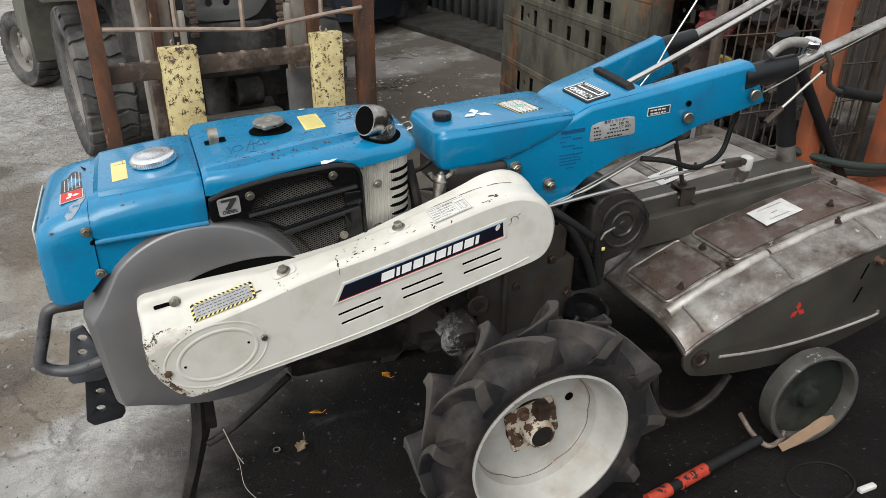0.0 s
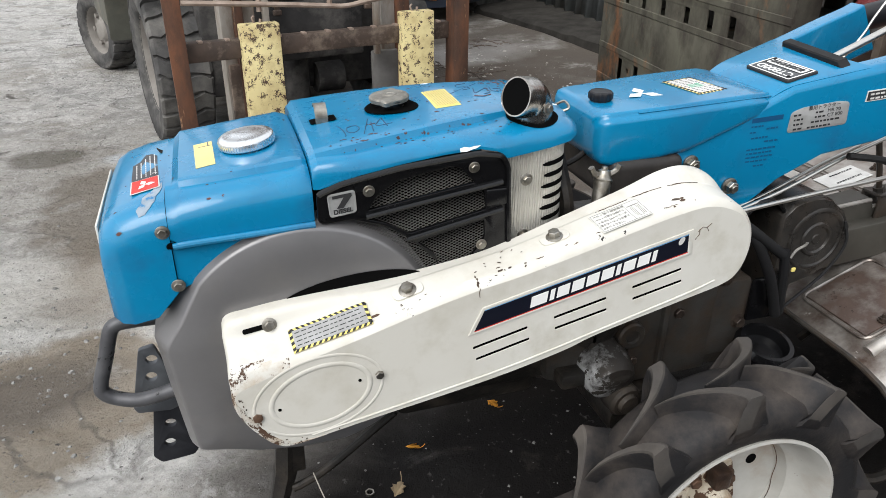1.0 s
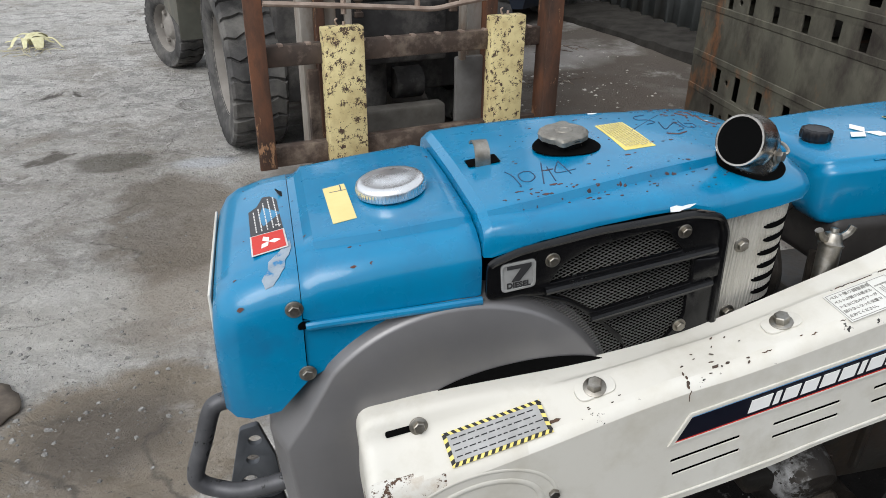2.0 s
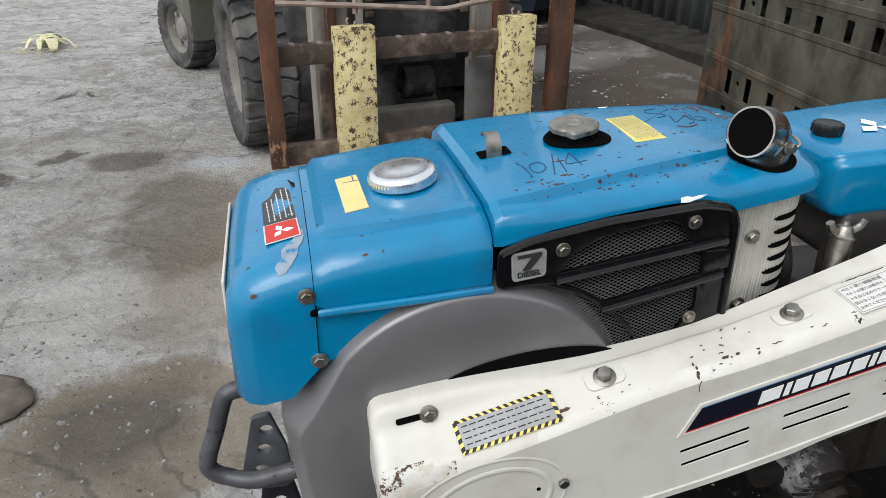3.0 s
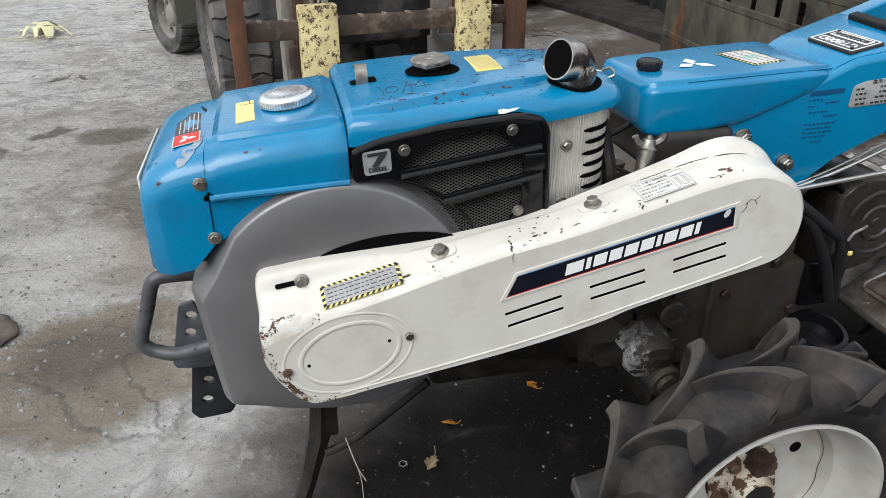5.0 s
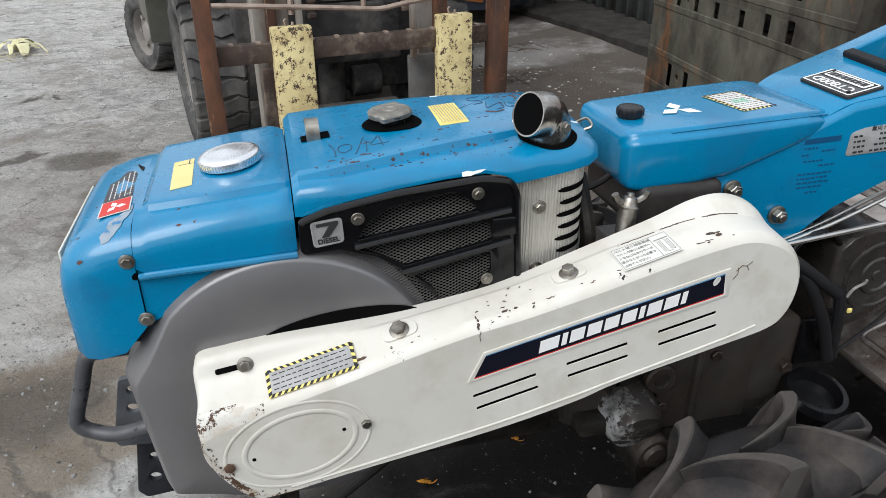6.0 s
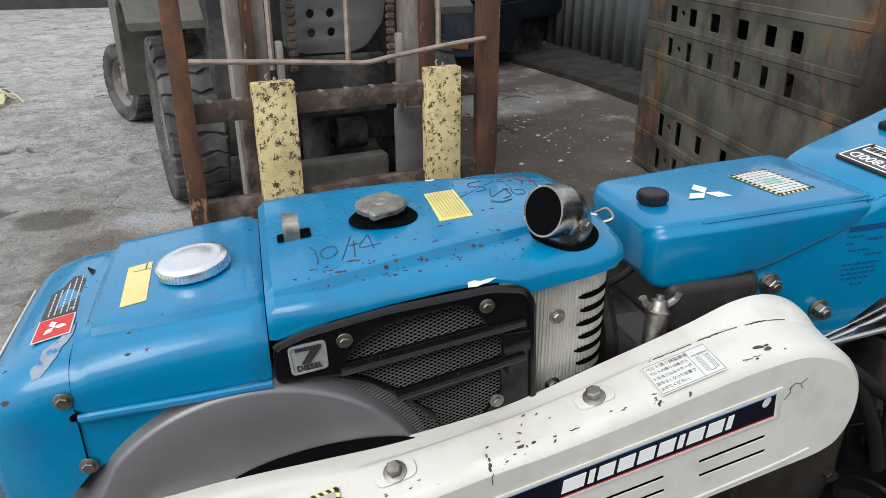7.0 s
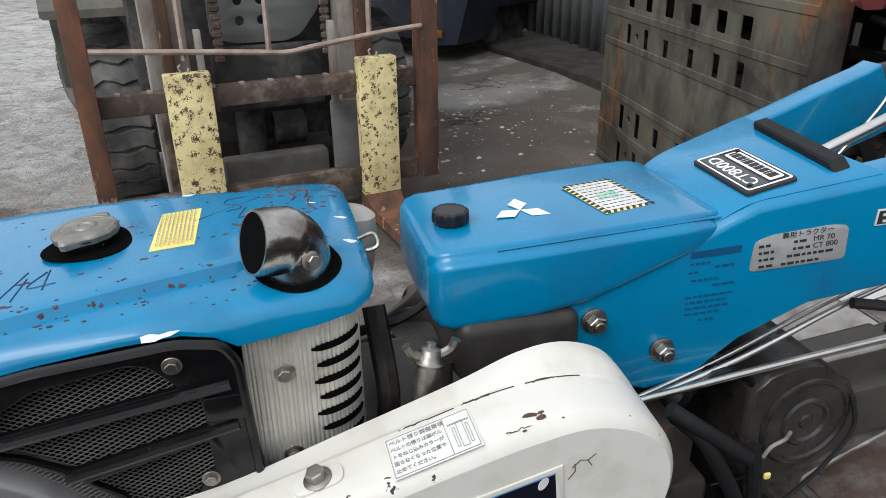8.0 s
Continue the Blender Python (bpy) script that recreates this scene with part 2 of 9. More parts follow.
tiller_grey = mat("worn_grey_steel", (0.36, 0.34, 0.315), (0.20, 0.178, 0.158), 0.27, 0.6, scale=17, bump=0.18, bscale=70, dirt=(0.070, 0.046, 0.035), dirt_at=0.54, dirt_scale=11, chips=(0.55, 0.53, 0.50), chip_at=0.64, chip_scale=30, chip_rough=0.35, chip_soft=0.06)
tiller_pale = mat("pale_worn_steel", (0.46, 0.435, 0.40), (0.30, 0.275, 0.25), 0.30, 0.5, scale=14, bump=0.15, bscale=70, dirt=(0.16, 0.115, 0.09), dirt_at=0.60, dirt_scale=12)
tiller_brown = mat("brown_stained_steel", (0.140, 0.100, 0.083), (0.070, 0.047, 0.038), 0.25, 0.5, scale=15, bump=0.16, bscale=70, dirt=(0.28, 0.25, 0.225), dirt_at=0.60, dirt_scale=15, chips=(0.06, 0.035, 0.025), chip_at=0.70, chip_scale=30)
rubbed_edge = mat("rubbed_pale_steel", (0.56, 0.53, 0.49), (0.30, 0.27, 0.24), 0.32, 0.6, scale=16, bump=0.15, chips=(0.13, 0.08, 0.06), chip_at=0.63, chip_scale=30)
tyre_rubber = mat("dusty_tyre", (0.022, 0.0212, 0.022), (0.011, 0.011, 0.012), 0.50, scale=9, bump=0.3, bscale=110, dirt=(0.066, 0.056, 0.049), dirt_at=0.56, dirt_scale=9, spec=0.15)
fork_tyre = mat("old_lorry_tyre", (0.085, 0.083, 0.082), (0.045, 0.044, 0.043), 0.85, scale=8, bump=0.3, bscale=120, dirt=(0.16, 0.153, 0.142), dirt_at=0.57, dirt_scale=6, spec=0.1)
rim_white = mat("dirty_white_rim", (0.46, 0.45, 0.42), (0.36, 0.35, 0.32), 0.45, scale=9, bump=0.08, chips=(0.10, 0.07, 0.05), chip_at=0.69, chip_scale=30, dirt=(0.34, 0.29, 0.24), dirt_at=0.62, dirt_scale=12)
hub_rust = mat("greasy_rusty_hub", (0.16, 0.09, 0.055), (0.05, 0.035, 0.028), 0.5, 0.2, scale=40, bump=0.5, chips=(0.5, 0.46, 0.38), chip_at=0.60, chip_scale=55)
rust = mat("rusty_steel", (0.21, 0.090, 0.048), (0.095, 0.056, 0.041), 0.6, 0.15, scale=9, bump=0.4, bscale=110, dirt=(0.060, 0.040, 0.032), dirt_at=0.52, dirt_scale=12, chips=(0.40, 0.225, 0.125), chip_at=0.60, chip_scale=24, chip_soft=0.06, stretch=(1, 1, 0.4))
dark_rust = mat("dark_brown_steel", (0.115, 0.083, 0.066), (0.062, 0.048, 0.041), 0.5, 0.35, scale=8, bump=0.25, dirt=(0.29, 0.23, 0.18), dirt_at=0.6, dirt_scale=12)
mast_grey = mat("worn_mast_steel", (0.42, 0.39, 0.35), (0.27, 0.24, 0.205), 0.5, 0.35, scale=8, bump=0.2, dirt=(0.20, 0.135, 0.095), dirt_at=0.58, dirt_scale=9, chips=(0.105, 0.068, 0.045), chip_at=0.68, chip_scale=26, stretch=(1.500, 1.500, 0.525))
bent_bar = mat("scraped_bar", (0.405, 0.324, 0.270), (0.270, 0.203, 0.162), 0.5, 0.4, scale=20, bump=0.2)
fork_yellow = mat("chipped_yellow_paint", (0.73, 0.63, 0.33), (0.63, 0.53, 0.265), 0.5, scale=7, bump=0.12, chips=(0.085, 0.055, 0.038), chip_at=0.545, chip_scale=34, dirt=(0.50, 0.385, 0.19), dirt_at=0.60, dirt_scale=14, chip_detail=0.8)
chassis = mat("dusty_chassis_paint", (0.050, 0.048, 0.047), (0.022, 0.021, 0.021), 0.75, scale=6, bump=0.15, dirt=(0.115, 0.108, 0.100), dirt_at=0.58, dirt_scale=7, spec=0.12)
olive = mat("faded_olive_paint", (0.12, 0.12, 0.10), (0.08, 0.08, 0.068), 0.55, scale=5, bump=0.08, dirt=(0.17, 0.15, 0.12), dirt_at=0.6, spec=0.2)
navy = mat("navy_body_paint", (0.014, 0.020, 0.034), (0.02, 0.025, 0.038), 0.35, scale=4, bump=0.04, dirt=(0.05, 0.048, 0.045), dirt_at=0.6, dirt_scale=7)
fence = mat("weathered_sheet", (0.21, 0.225, 0.225), (0.13, 0.14, 0.14), 0.5, 0.3, scale=3, bump=0.06, dirt=(0.13, 0.12, 0.105), dirt_at=0.6, dirt_scale=4, stretch=(1, 1, 0.3))
crate_mat = mat("mouldy_steel_box", (0.130, 0.125, 0.096), (0.070, 0.066, 0.053), 0.7, 0.0, scale=3.4, bump=0.35, bscale=60, dirt=(0.036, 0.030, 0.026), dirt_at=0.545, dirt_scale=4.2, dirt_soft=0.09, chips=(0.27, 0.115, 0.045), chip_at=0.58, chip_scale=3.2, chip_soft=0.16, stretch=(1, 1, 0.6), spec=0.15)
wire_mat = mat("rusty_wire", (0.13, 0.105, 0.085), (0.08, 0.062, 0.048), 0.55, 0.5, scale=20, bump=0.1)
orange = mat("orange_steel", (0.34, 0.100, 0.045), (0.22, 0.068, 0.034), 0.5, scale=5, bump=0.1, dirt=(0.17, 0.08, 0.05), dirt_at=0.58, dirt_scale=9)
label_white = mat("paper_label", (0.60, 0.595, 0.57), (0.50, 0.49, 0.47), 0.5, scale=30, bump=0.02)
label_grey = mat("silver_label", (0.40, 0.40, 0.395), (0.31, 0.31, 0.30), 0.4, 0.4, scale=30, bump=0.03)
label_yellow = mat("yellow_label", (0.76, 0.64, 0.20), (0.68, 0.56, 0.16), 0.5, scale=30, bump=0.02)
tape_yellow = mat("faded_masking_tape", (0.70, 0.58, 0.26), (0.64, 0.52, 0.22), 0.6, scale=30, bump=0.05)
ink = mat("black_print", (0.02, 0.02, 0.022), (0.03, 0.03, 0.03), 0.5, bump=0)
pen = mat("scratched_pen", (0.03, 0.06, 0.12), (0.02, 0.05, 0.10), 0.5, bump=0)
red_print = mat("red_print", (0.50, 0.035, 0.028), (0.5, 0.04, 0.03), 0.4, bump=0)
navy_print = mat("navy_print", (0.005, 0.006, 0.013), (0.007, 0.008, 0.015), 0.3, bump=0)
sky_print = mat("light_blue_print", (0.10, 0.27, 0.50), (0.14, 0.33, 0.58), 0.35, bump=0)
green_print = mat("worn_green_print", (0.14, 0.40, 0.27), (0.50, 0.56, 0.50), 0.5, scale=90, bump=0)
white_print = mat("white_print", (0.80, 0.80, 0.78), (0.74, 0.74, 0.72), 0.4, bump=0)
dry_leaf = mat("dry_leaf", (0.40, 0.31, 0.19), (0.30, 0.22, 0.13), 0.7, scale=60, bump=0.2, bscale=200)
orange_leaf = mat("orange_leaf", (0.62, 0.28, 0.03), (0.52, 0.22, 0.025), 0.6, scale=60, bump=0.2, bscale=200)
wood = mat("weathered_wood", (0.25, 0.165, 0.105), (0.17, 0.11, 0.07), 0.7, scale=20, bump=0.2, stretch=(0.3, 1, 1), dirt=(0.16, 0.10, 0.06), dirt_at=0.62)
red_grip = mat("red_grip_tape", (0.42, 0.05, 0.025), (0.33, 0.035, 0.02), 0.45, scale=40, bump=0.1, chips=(0.02, 0.014, 0.014), chip_at=0.55, chip_scale=40)
stone_mat = mat("yard_grit", (0.30, 0.295, 0.28), (0.12, 0.115, 0.108), 0.9, scale=55, bump=0.3)


def ground_material():
    """Old concrete yard: pale dust, dark oil stains with tide marks, brown damp patches, fine grit, painted-in shade.
    """
    m = bpy.data.materials.new("stained_concrete")
    m.use_nodes = True
    N, L = m.node_tree.nodes, m.node_tree.links
    b = N["Principled BSDF"]
    tc = N.new("ShaderNodeTexCoord")

    def tex(s, d=8.0, r=0.6, dist=0.0, off=(0, 0, 0)):
        mp = N.new("ShaderNodeMapping")
        mp.inputs["Location"].default_value = off
        L.new(tc.outputs["Object"], mp.inputs["Vector"])
        n = N.new("ShaderNodeTexNoise")
        n.inputs["Scale"].default_value, n.inputs["Detail"].default_value, n.inputs["Roughness"].default_value, n.inputs["Distortion"].default_value = s, d, r, dist
        L.new(mp.outputs[0], n.inputs["Vector"])
        return n.outputs["Fac"]

    def rng(fac, a, c, lo=0.0, hi=1.0):
        n = N.new("ShaderNodeMapRange")
        for k, v in zip(("From Min", "From Max", "To Min", "To Max"), (a, c, lo, hi)):
            n.inputs[k].default_value = v
        L.new(fac, n.inputs["Value"])
        return n.outputs[0]

    def mix(fac, a, c):
        n = N.new("ShaderNodeMix")
        n.data_type = "RGBA"
        L.new(fac, n.inputs["Factor"])
        for s, v in ((n.inputs["A"], a), (n.inputs["B"], c)):
            if isinstance(v, tuple):
                s.default_value = (*v, 1)
            else:
                L.new(v, s)
        return n.outputs["Result"]

    def mul(a, c):
        n = N.new("ShaderNodeMath")
        n.operation = "MULTIPLY"
        L.new(a, n.inputs[0])
        L.new(c, n.inputs[1])
        return n.outputs[0]

    sep = N.new("ShaderNodeSeparateXYZ")
    L.new(tc.outputs["Object"], sep.inputs[0])
    c = mix(rng(tex(1.6), 0.38, 0.62), (0.64, 0.626, 0.598), (0.51, 0.494, 0.465))
    c = mix(rng(tex(34, 10, 0.8), 0.42, 0.60, 0.0, 0.5), c, (0.24, 0.235, 0.225))
    c = mix(rng(tex(95, 6, 0.7, 0, (3, 3, 0)), 0.50, 0.66, 0.0, 0.6), c, (0.56, 0.555, 0.54))
    c = mix(rng(tex(9.0, 10, 0.7), 0.5, 0.7), c, (0.42, 0.41, 0.39))
    c = mix(rng(tex(5.2, 10, 0.74, 0.8, (9, 3, 0)), 0.49, 0.57, 0.0, 0.72), c, (0.27, 0.262, 0.248))
    c = mix(rng(tex(2.4, 8, 0.66, 0.5, (6, 6, 0)), 0.50, 0.64, 0.0, 0.6), c, (0.31, 0.285, 0.25))
    # scraped pale cement showing through in ragged islands
    c = mix(rng(tex(7.5, 12, 0.8, 0.4, (2, 11, 0)), 0.555, 0.60, 0.0, 0.75), c, (0.66, 0.65, 0.625))
    # the trodden oily floor of the workshop, with a ragged edge towards the dusty yard
    wob = tex(1.1, 6, 0.6, 0.6, (3, 1, 0))
    add = N.new("ShaderNodeMath")
    add.operation = "MULTIPLY_ADD"
    L.new(wob, add.inputs[0])
    add.inputs[1].default_value = 1.4
    L.new(sep.outputs["X"], add.inputs[2])
    # the edge swings out towards the viewing side; this unseen dark floor is added to dim reflections
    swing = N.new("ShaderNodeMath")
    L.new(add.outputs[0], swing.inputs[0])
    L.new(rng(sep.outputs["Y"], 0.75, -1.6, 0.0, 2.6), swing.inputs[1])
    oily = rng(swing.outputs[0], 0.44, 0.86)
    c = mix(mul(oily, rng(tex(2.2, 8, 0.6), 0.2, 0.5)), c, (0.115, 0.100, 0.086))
    # brown damp patches
    c = mix(rng(tex(0.9, 9, 0.7, 0.4, (7, 2, 0)), 0.56, 0.66, 0.0, 0.55), c, (0.22, 0.192, 0.155))
    c = mix(rng(tex(2.7, 6, 0.6, 0.8, (1, 8, 0)), 0.62, 0.67), c, (0.13, 0.12, 0.11))

    def spot(x, y, sx, sy, col, soft=0.18, amount=1.0):
        """A patch with a ragged rim: spilt stains, and the painted shadow behind the rack."""
        mp = N.new("ShaderNodeMapping")
        mp.inputs["Location"].default_value = (-x / sx, -y / sy, 0)
        mp.inputs["Scale"].default_value = (1 / sx, 1 / sy, 0)
        L.new(tc.outputs["Object"], mp.inputs["Vector"])
        ln = N.new("ShaderNodeVectorMath")
        ln.operation = "LENGTH"
        L.new(mp.outputs[0], ln.inputs[0])
        ad = N.new("ShaderNodeMath")
        ad.operation = "MULTIPLY_ADD"
        L.new(tex(3.2, 8, 0.62, 0.3, (x, y, 0)), ad.inputs[0])
        ad.inputs[1].default_value = 1.1
        L.new(ln.outputs["Value"], ad.inputs[2])
        return mix(rng(ad.outputs[0], 1.55 + soft, 1.55 - soft, 0.0, amount), c, col)

    c = spot(-0.62, 2.45, 0.40, 0.24, (0.62, 0.60, 0.555), 0.45, 0.55)
    c = spot(-0.47, 1.50, 0.22, 0.12, (0.50, 0.485, 0.455), 0.40, 0.5)
    c = spot(-0.66, 3.40, 0.50, 0.70, (0.26, 0.235, 0.20), 0.60, 0.40)
    c = spot(-0.36, 2.60, 0.22, 0.40, (0.27, 0.22, 0.165), 0.35, 0.6)
    c = spot(-0.49, 3.08, 0.24, 0.42, (0.17, 0.143, 0.112), 0.14, 0.72)
    c = spot(-0.50, 1.88, 0.31, 0.30, (0.25, 0.205, 0.15), 0.10, 0.8)
    c = spot(-0.53, 1.94, 0.17, 0.14, (0.12, 0.105, 0.092), 0.35, 0.65)
    c = spot(-0.76, 3.75, 0.16, 0.13, (0.13, 0.12, 0.10), 0.14, 0.75)
    c = spot(-0.40, 3.66, 0.13, 0.07, (0.55, 0.58, 0.62), 0.30, 0.6)
    c = spot(1.45, 4.2, 1.0, 1.2, (0.105, 0.088, 0.074), 0.45, 0.85)
    c = spot(1.15, 3.3, 0.45, 0.30, (0.075, 0.062, 0.052), 0.25, 0.7)
    # dark clutter and shadow behind the orange rack, put into the floor colour
    c = spot(3.3, 2.5, 1.1, 0.9, (0.016, 0.015, 0.014), 0.35, 0.95)
    c = spot(1.75, 5.2, 0.35, 0.3, (0.30, 0.285, 0.27), 0.3, 0.7)
    # thin ragged tide lines and hairline cracks
    vo = N.new("ShaderNodeTexVoronoi")
    vo.feature = "DISTANCE_TO_EDGE"
    vo.inputs["Scale"].default_value = 1.7
    vm = N.new("ShaderNodeVectorMath")
    vm.operation = "MULTIPLY_ADD"
    vn = N.new("ShaderNodeTexNoise")
    vn.inputs["Scale"].default_value, vn.inputs["Detail"].default_value = 3.0, 8.0
    L.new(tc.outputs["Object"], vn.inputs["Vector"])
    L.new(vn.outputs["Color"], vm.inputs[0])
    vm.inputs[1].default_value = (0.5, 0.5, 0.0)
    L.new(tc.outputs["Object"], vm.inputs[2])
    L.new(vm.outputs[0], vo.inputs["Vector"])
    c = mix(mul(rng(vo.outputs["Distance"], 0.012, 0.002), rng(tex(1.3, 4, 0.6, 0, (8, 8, 0)), 0.45, 0.6, 0.0, 0.6)), c, (0.11, 0.10, 0.09))
    # pale spilt dust
    c = mix(rng(tex(3.4, 9, 0.65, 0.3, (4, 4, 0)), 0.60, 0.72, 0.0, 0.7), c, (0.46, 0.45, 0.425))
    # black oil soaked in where machines stand, darkened further for the shade under them
    soak_shade = mul(oily, rng(sep.outputs["Y"], 2.5, 1.5))
    c = mix(mul(soak_shade, rng(tex(2.9, 10, 0.7, 0.5, (2, 5, 0)), 0.08, 0.42, 0.0, 0.96)), c, (0.0065, 0.0058, 0.006))
    c = mix(rng(tex(60, 3, 0.6), 0.64, 0.74), c, (0.09, 0.085, 0.08))
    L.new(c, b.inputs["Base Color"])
    b.inputs["Specular IOR Level"].default_value = 0.1
    L.new(rng(tex(3.0), 0.3, 0.7, 0.6, 0.9), b.inputs["Roughness"])
    bp = N.new("ShaderNodeBump")
    bp.inputs["Strength"].default_value, bp.inputs["Distance"].default_value = 1.0, 0.012
    L.new(tex(45, 8, 0.75), bp.inputs["Height"])
    # lumpy broken surface out in the yard
    b2 = N.new("ShaderNodeBump")
    b2.inputs["Distance"].default_value = 0.05
    L.new(rng(add.outputs[0], 0.75, 0.2, 0.15, 0.9), b2.inputs["Strength"])
    L.new(tex(13, 10, 0.7, 0.4, (5, 1, 0)), b2.inputs["Height"])
    L.new(bp.outputs[0], b2.inputs["Normal"])
    L.new(b2.outputs[0], b.inputs["Normal"])
    return m


ground_mat = ground_material()

# ---- the place: yard, fence, added walls ----
def ground():
    bm = bmesh.new()
    xs = [-400, -100, -30, -10] + [-6 + 0.25 * i for i in range(49)] + [10, 30, 100, 400]
    ys = [-400, -100, -30, -8] + [-3 + 0.25 * i for i in range(49)] + [14, 30, 100, 400]
    grid = [[bm.verts.new((x, y, 0.014 * noise.noise((x * 0.7, y * 0.7, 3)) * (1 if abs(x) < 9 and 1.9 < y < 12 or x < -0.4 else 0)
                           - 0.032 * max(0.0, 1 - ((x - 0.67) ** 2 + (y - 0.97) ** 2) / 0.3)
                           + 0.11 * max(0.0, min(1.0, (x - 1.2) / 1.6)) * max(0.0, min(1.0, (y - 3.9) / 1.6)))) for y in ys] for x in xs]
    for i in range(len(xs) - 1):
        for j in range(len(ys) - 1):
            bm.faces.new((grid[i][j], grid[i + 1][j], grid[i + 1][j + 1], grid[i][j + 1]))
    return tagged(part("ground", bm, ground_mat), "old concrete yard with oil stains, dust, damp patches and painted-in shade", "ground", kind="structure")


ground()


def corrugated_fence():
    bm = bmesh.new()
    a, b = Vector((2.98, 4.3, 0)), Vector((2.80, 8.2, 0))
    n = 520
    rows = []
    for i in range(n + 1):
        s = i / n
        p = a.lerp(b, s)
        ph = s * (b - a).length / 0.17
        f = ph - math.floor(ph)
        w = 0.0 if f < 0.60 else (0.040 if 0.74 < f < 0.86 else 0.040 * ((f - 0.60) / 0.14 if f < 0.74 else (1 - f) / 0.14))
        rows.append([bm.verts.new((p.x - w, p.y, z)) for z in (0.16, 0.9, 1.8, 2.6)])
    for r, q in zip(rows, rows[1:]):
        for k in range(3):
            bm.faces.new((r[k], q[k], q[k + 1], r[k + 1]))
    ob = part("wall_fence", bm, fence, angle=25)
    sol = ob.modifiers.new("thick", "SOLIDIFY")
    sol.thickness = 0.004
    return tagged(ob, "weathered grey corrugated steel fence behind the yard", "fence", kind="structure")


corrugated_fence()
bm = bmesh.new()
for a, b, z in (((2.28, 6.6), (2.66, 4.3), 0.17),):
    d = (Vector((*b, 0)) - Vector((*a, 0)))
    u = d.normalized()
    n = Vector((-u.y, u.x, 0))
    k = 30
    rings = []
    for i in range(k + 1):
        p = Vector((*a, 0)) + d * i / k
        wob = 0.015 * noise.noise((i * 0.6, 0, 0))
        rings.append([p + n * (0.0 + wob) - Vector((0, 0, 0.05)), p + n * (0.01 + wob) + Vector((0, 0, z - 0.05 + wob)), p + n * (0.04 + wob) + Vector((0, 0, z - 0.03)), p + n * 0.9 + Vector((0, 0, z + 0.02)), p + n * 0.9 - Vector((0, 0, 0.05))])
    loft(bm, rings)
tagged(part("kerb", bm, mat("broken_kerb_concrete", (0.05, 0.047, 0.042), (0.025, 0.023, 0.021), 0.9, scale=6, bump=0.4, bscale=60, spec=0.1)), "low broken concrete kerb below the fence", "kerb", kind="structure")

# made-up walls that close the yard behind and to the right of the camera and darken it
added_wall_mat = mat("dark_added_wall", (0.060, 0.056, 0.052), (0.035, 0.032, 0.030), 0.7, scale=3, bump=0.1)
bm = bmesh.new()
box(bm, (4.6, -3.5, -0.02), (4.72, 9.0, 2.4))
tagged(part("wall_east", bm, added_wall_mat), "dark wall added beside the yard to darken its right side", "wall", kind="structure")
bm = bmesh.new()
box(bm, (-9.0, -14.2, -0.02), (9.0, -14.0, 2.6))
tagged(part("wall_south", bm, added_wall_mat), "unseen dark wall added behind the yard", "wall", kind="structure")
bm = bmesh.new()
box(bm, (-9, 14.0, -0.05), (9, 14.2, 3.0))
tagged(part("wall_north", bm, added_wall_mat), "wall added at the far end of the yard", "wall", kind="structure")

# ---- the two-wheel tractor ----
tractor = thing("walking_tractor", (0.64, 1.33, 0), "two-wheel walking tractor with blue bonnet, cream belt guard and rotary tiller", "walking tractor")
YC = 1.33


def hood_ring(x, zt, zl, ys, hw=0.155, drop=0.06, step=0.006):
    """One cross-section of a bonnet: a raised crown, a crease, a rounded shoulder and an upright skirt."""
    a, e = ys + 0.012, zt - 0.006 - step
    h = [(0, zt), (ys * 0.5, zt - 0.0012), (ys - 0.016, zt - 0.0026), (ys - 0.005, zt - 0.0032), (ys - 0.001, zt - 0.0042), (ys + 0.003, zt - 0.0042 - step), (ys + 0.007, zt - 0.0052 - step), (a, e)]
    h += [(a + (hw - a) * f, e - drop * g) for f, g in ((0.35, 0.10), (0.62, 0.24), (0.82, 0.44), (0.94, 0.68), (1.0, 1.0))]
    h = [(p, max(z, zl + 0.004)) for p, z in h] + [(hw, zl)]
    return [(x, YC - a, z) for a, z in reversed(h)] + [(x, YC + a, z) for a, z in h[1:]]


# nose
bm = bmesh.new()
rings = [hood_ring(-0.0845, 0.7650, 0.640, 0.118, drop=0.042, step=0.0),
         hood_ring(-0.115, 0.7600, 0.606, 0.118, drop=0.042, step=0.0),
         hood_ring(-0.145, 0.7510, 0.600, 0.116, 0.153, drop=0.042, step=0.0),
         hood_ring(-0.160, 0.7420, 0.602, 0.112, 0.149, drop=0.042, step=0.0),
         hood_ring(-0.170, 0.7260, 0.610, 0.106, 0.142, drop=0.042, step=0.0),
         hood_ring(-0.173, 0.7090, 0.620, 0.098, 0.130, drop=0.042, step=0.0)]
loft(bm, rings)
nose = part("nose_panel", bm, blue, tractor, "blue front bonnet panel with bolts and chips", 62)
bm = bmesh.new()
box(bm, (-0.1752, YC - 0.106, 0.655), (-0.172, YC + 0.106, 0.726), 0.0015)
part("front_trim", bm, white, nose, "pale front trim plate")

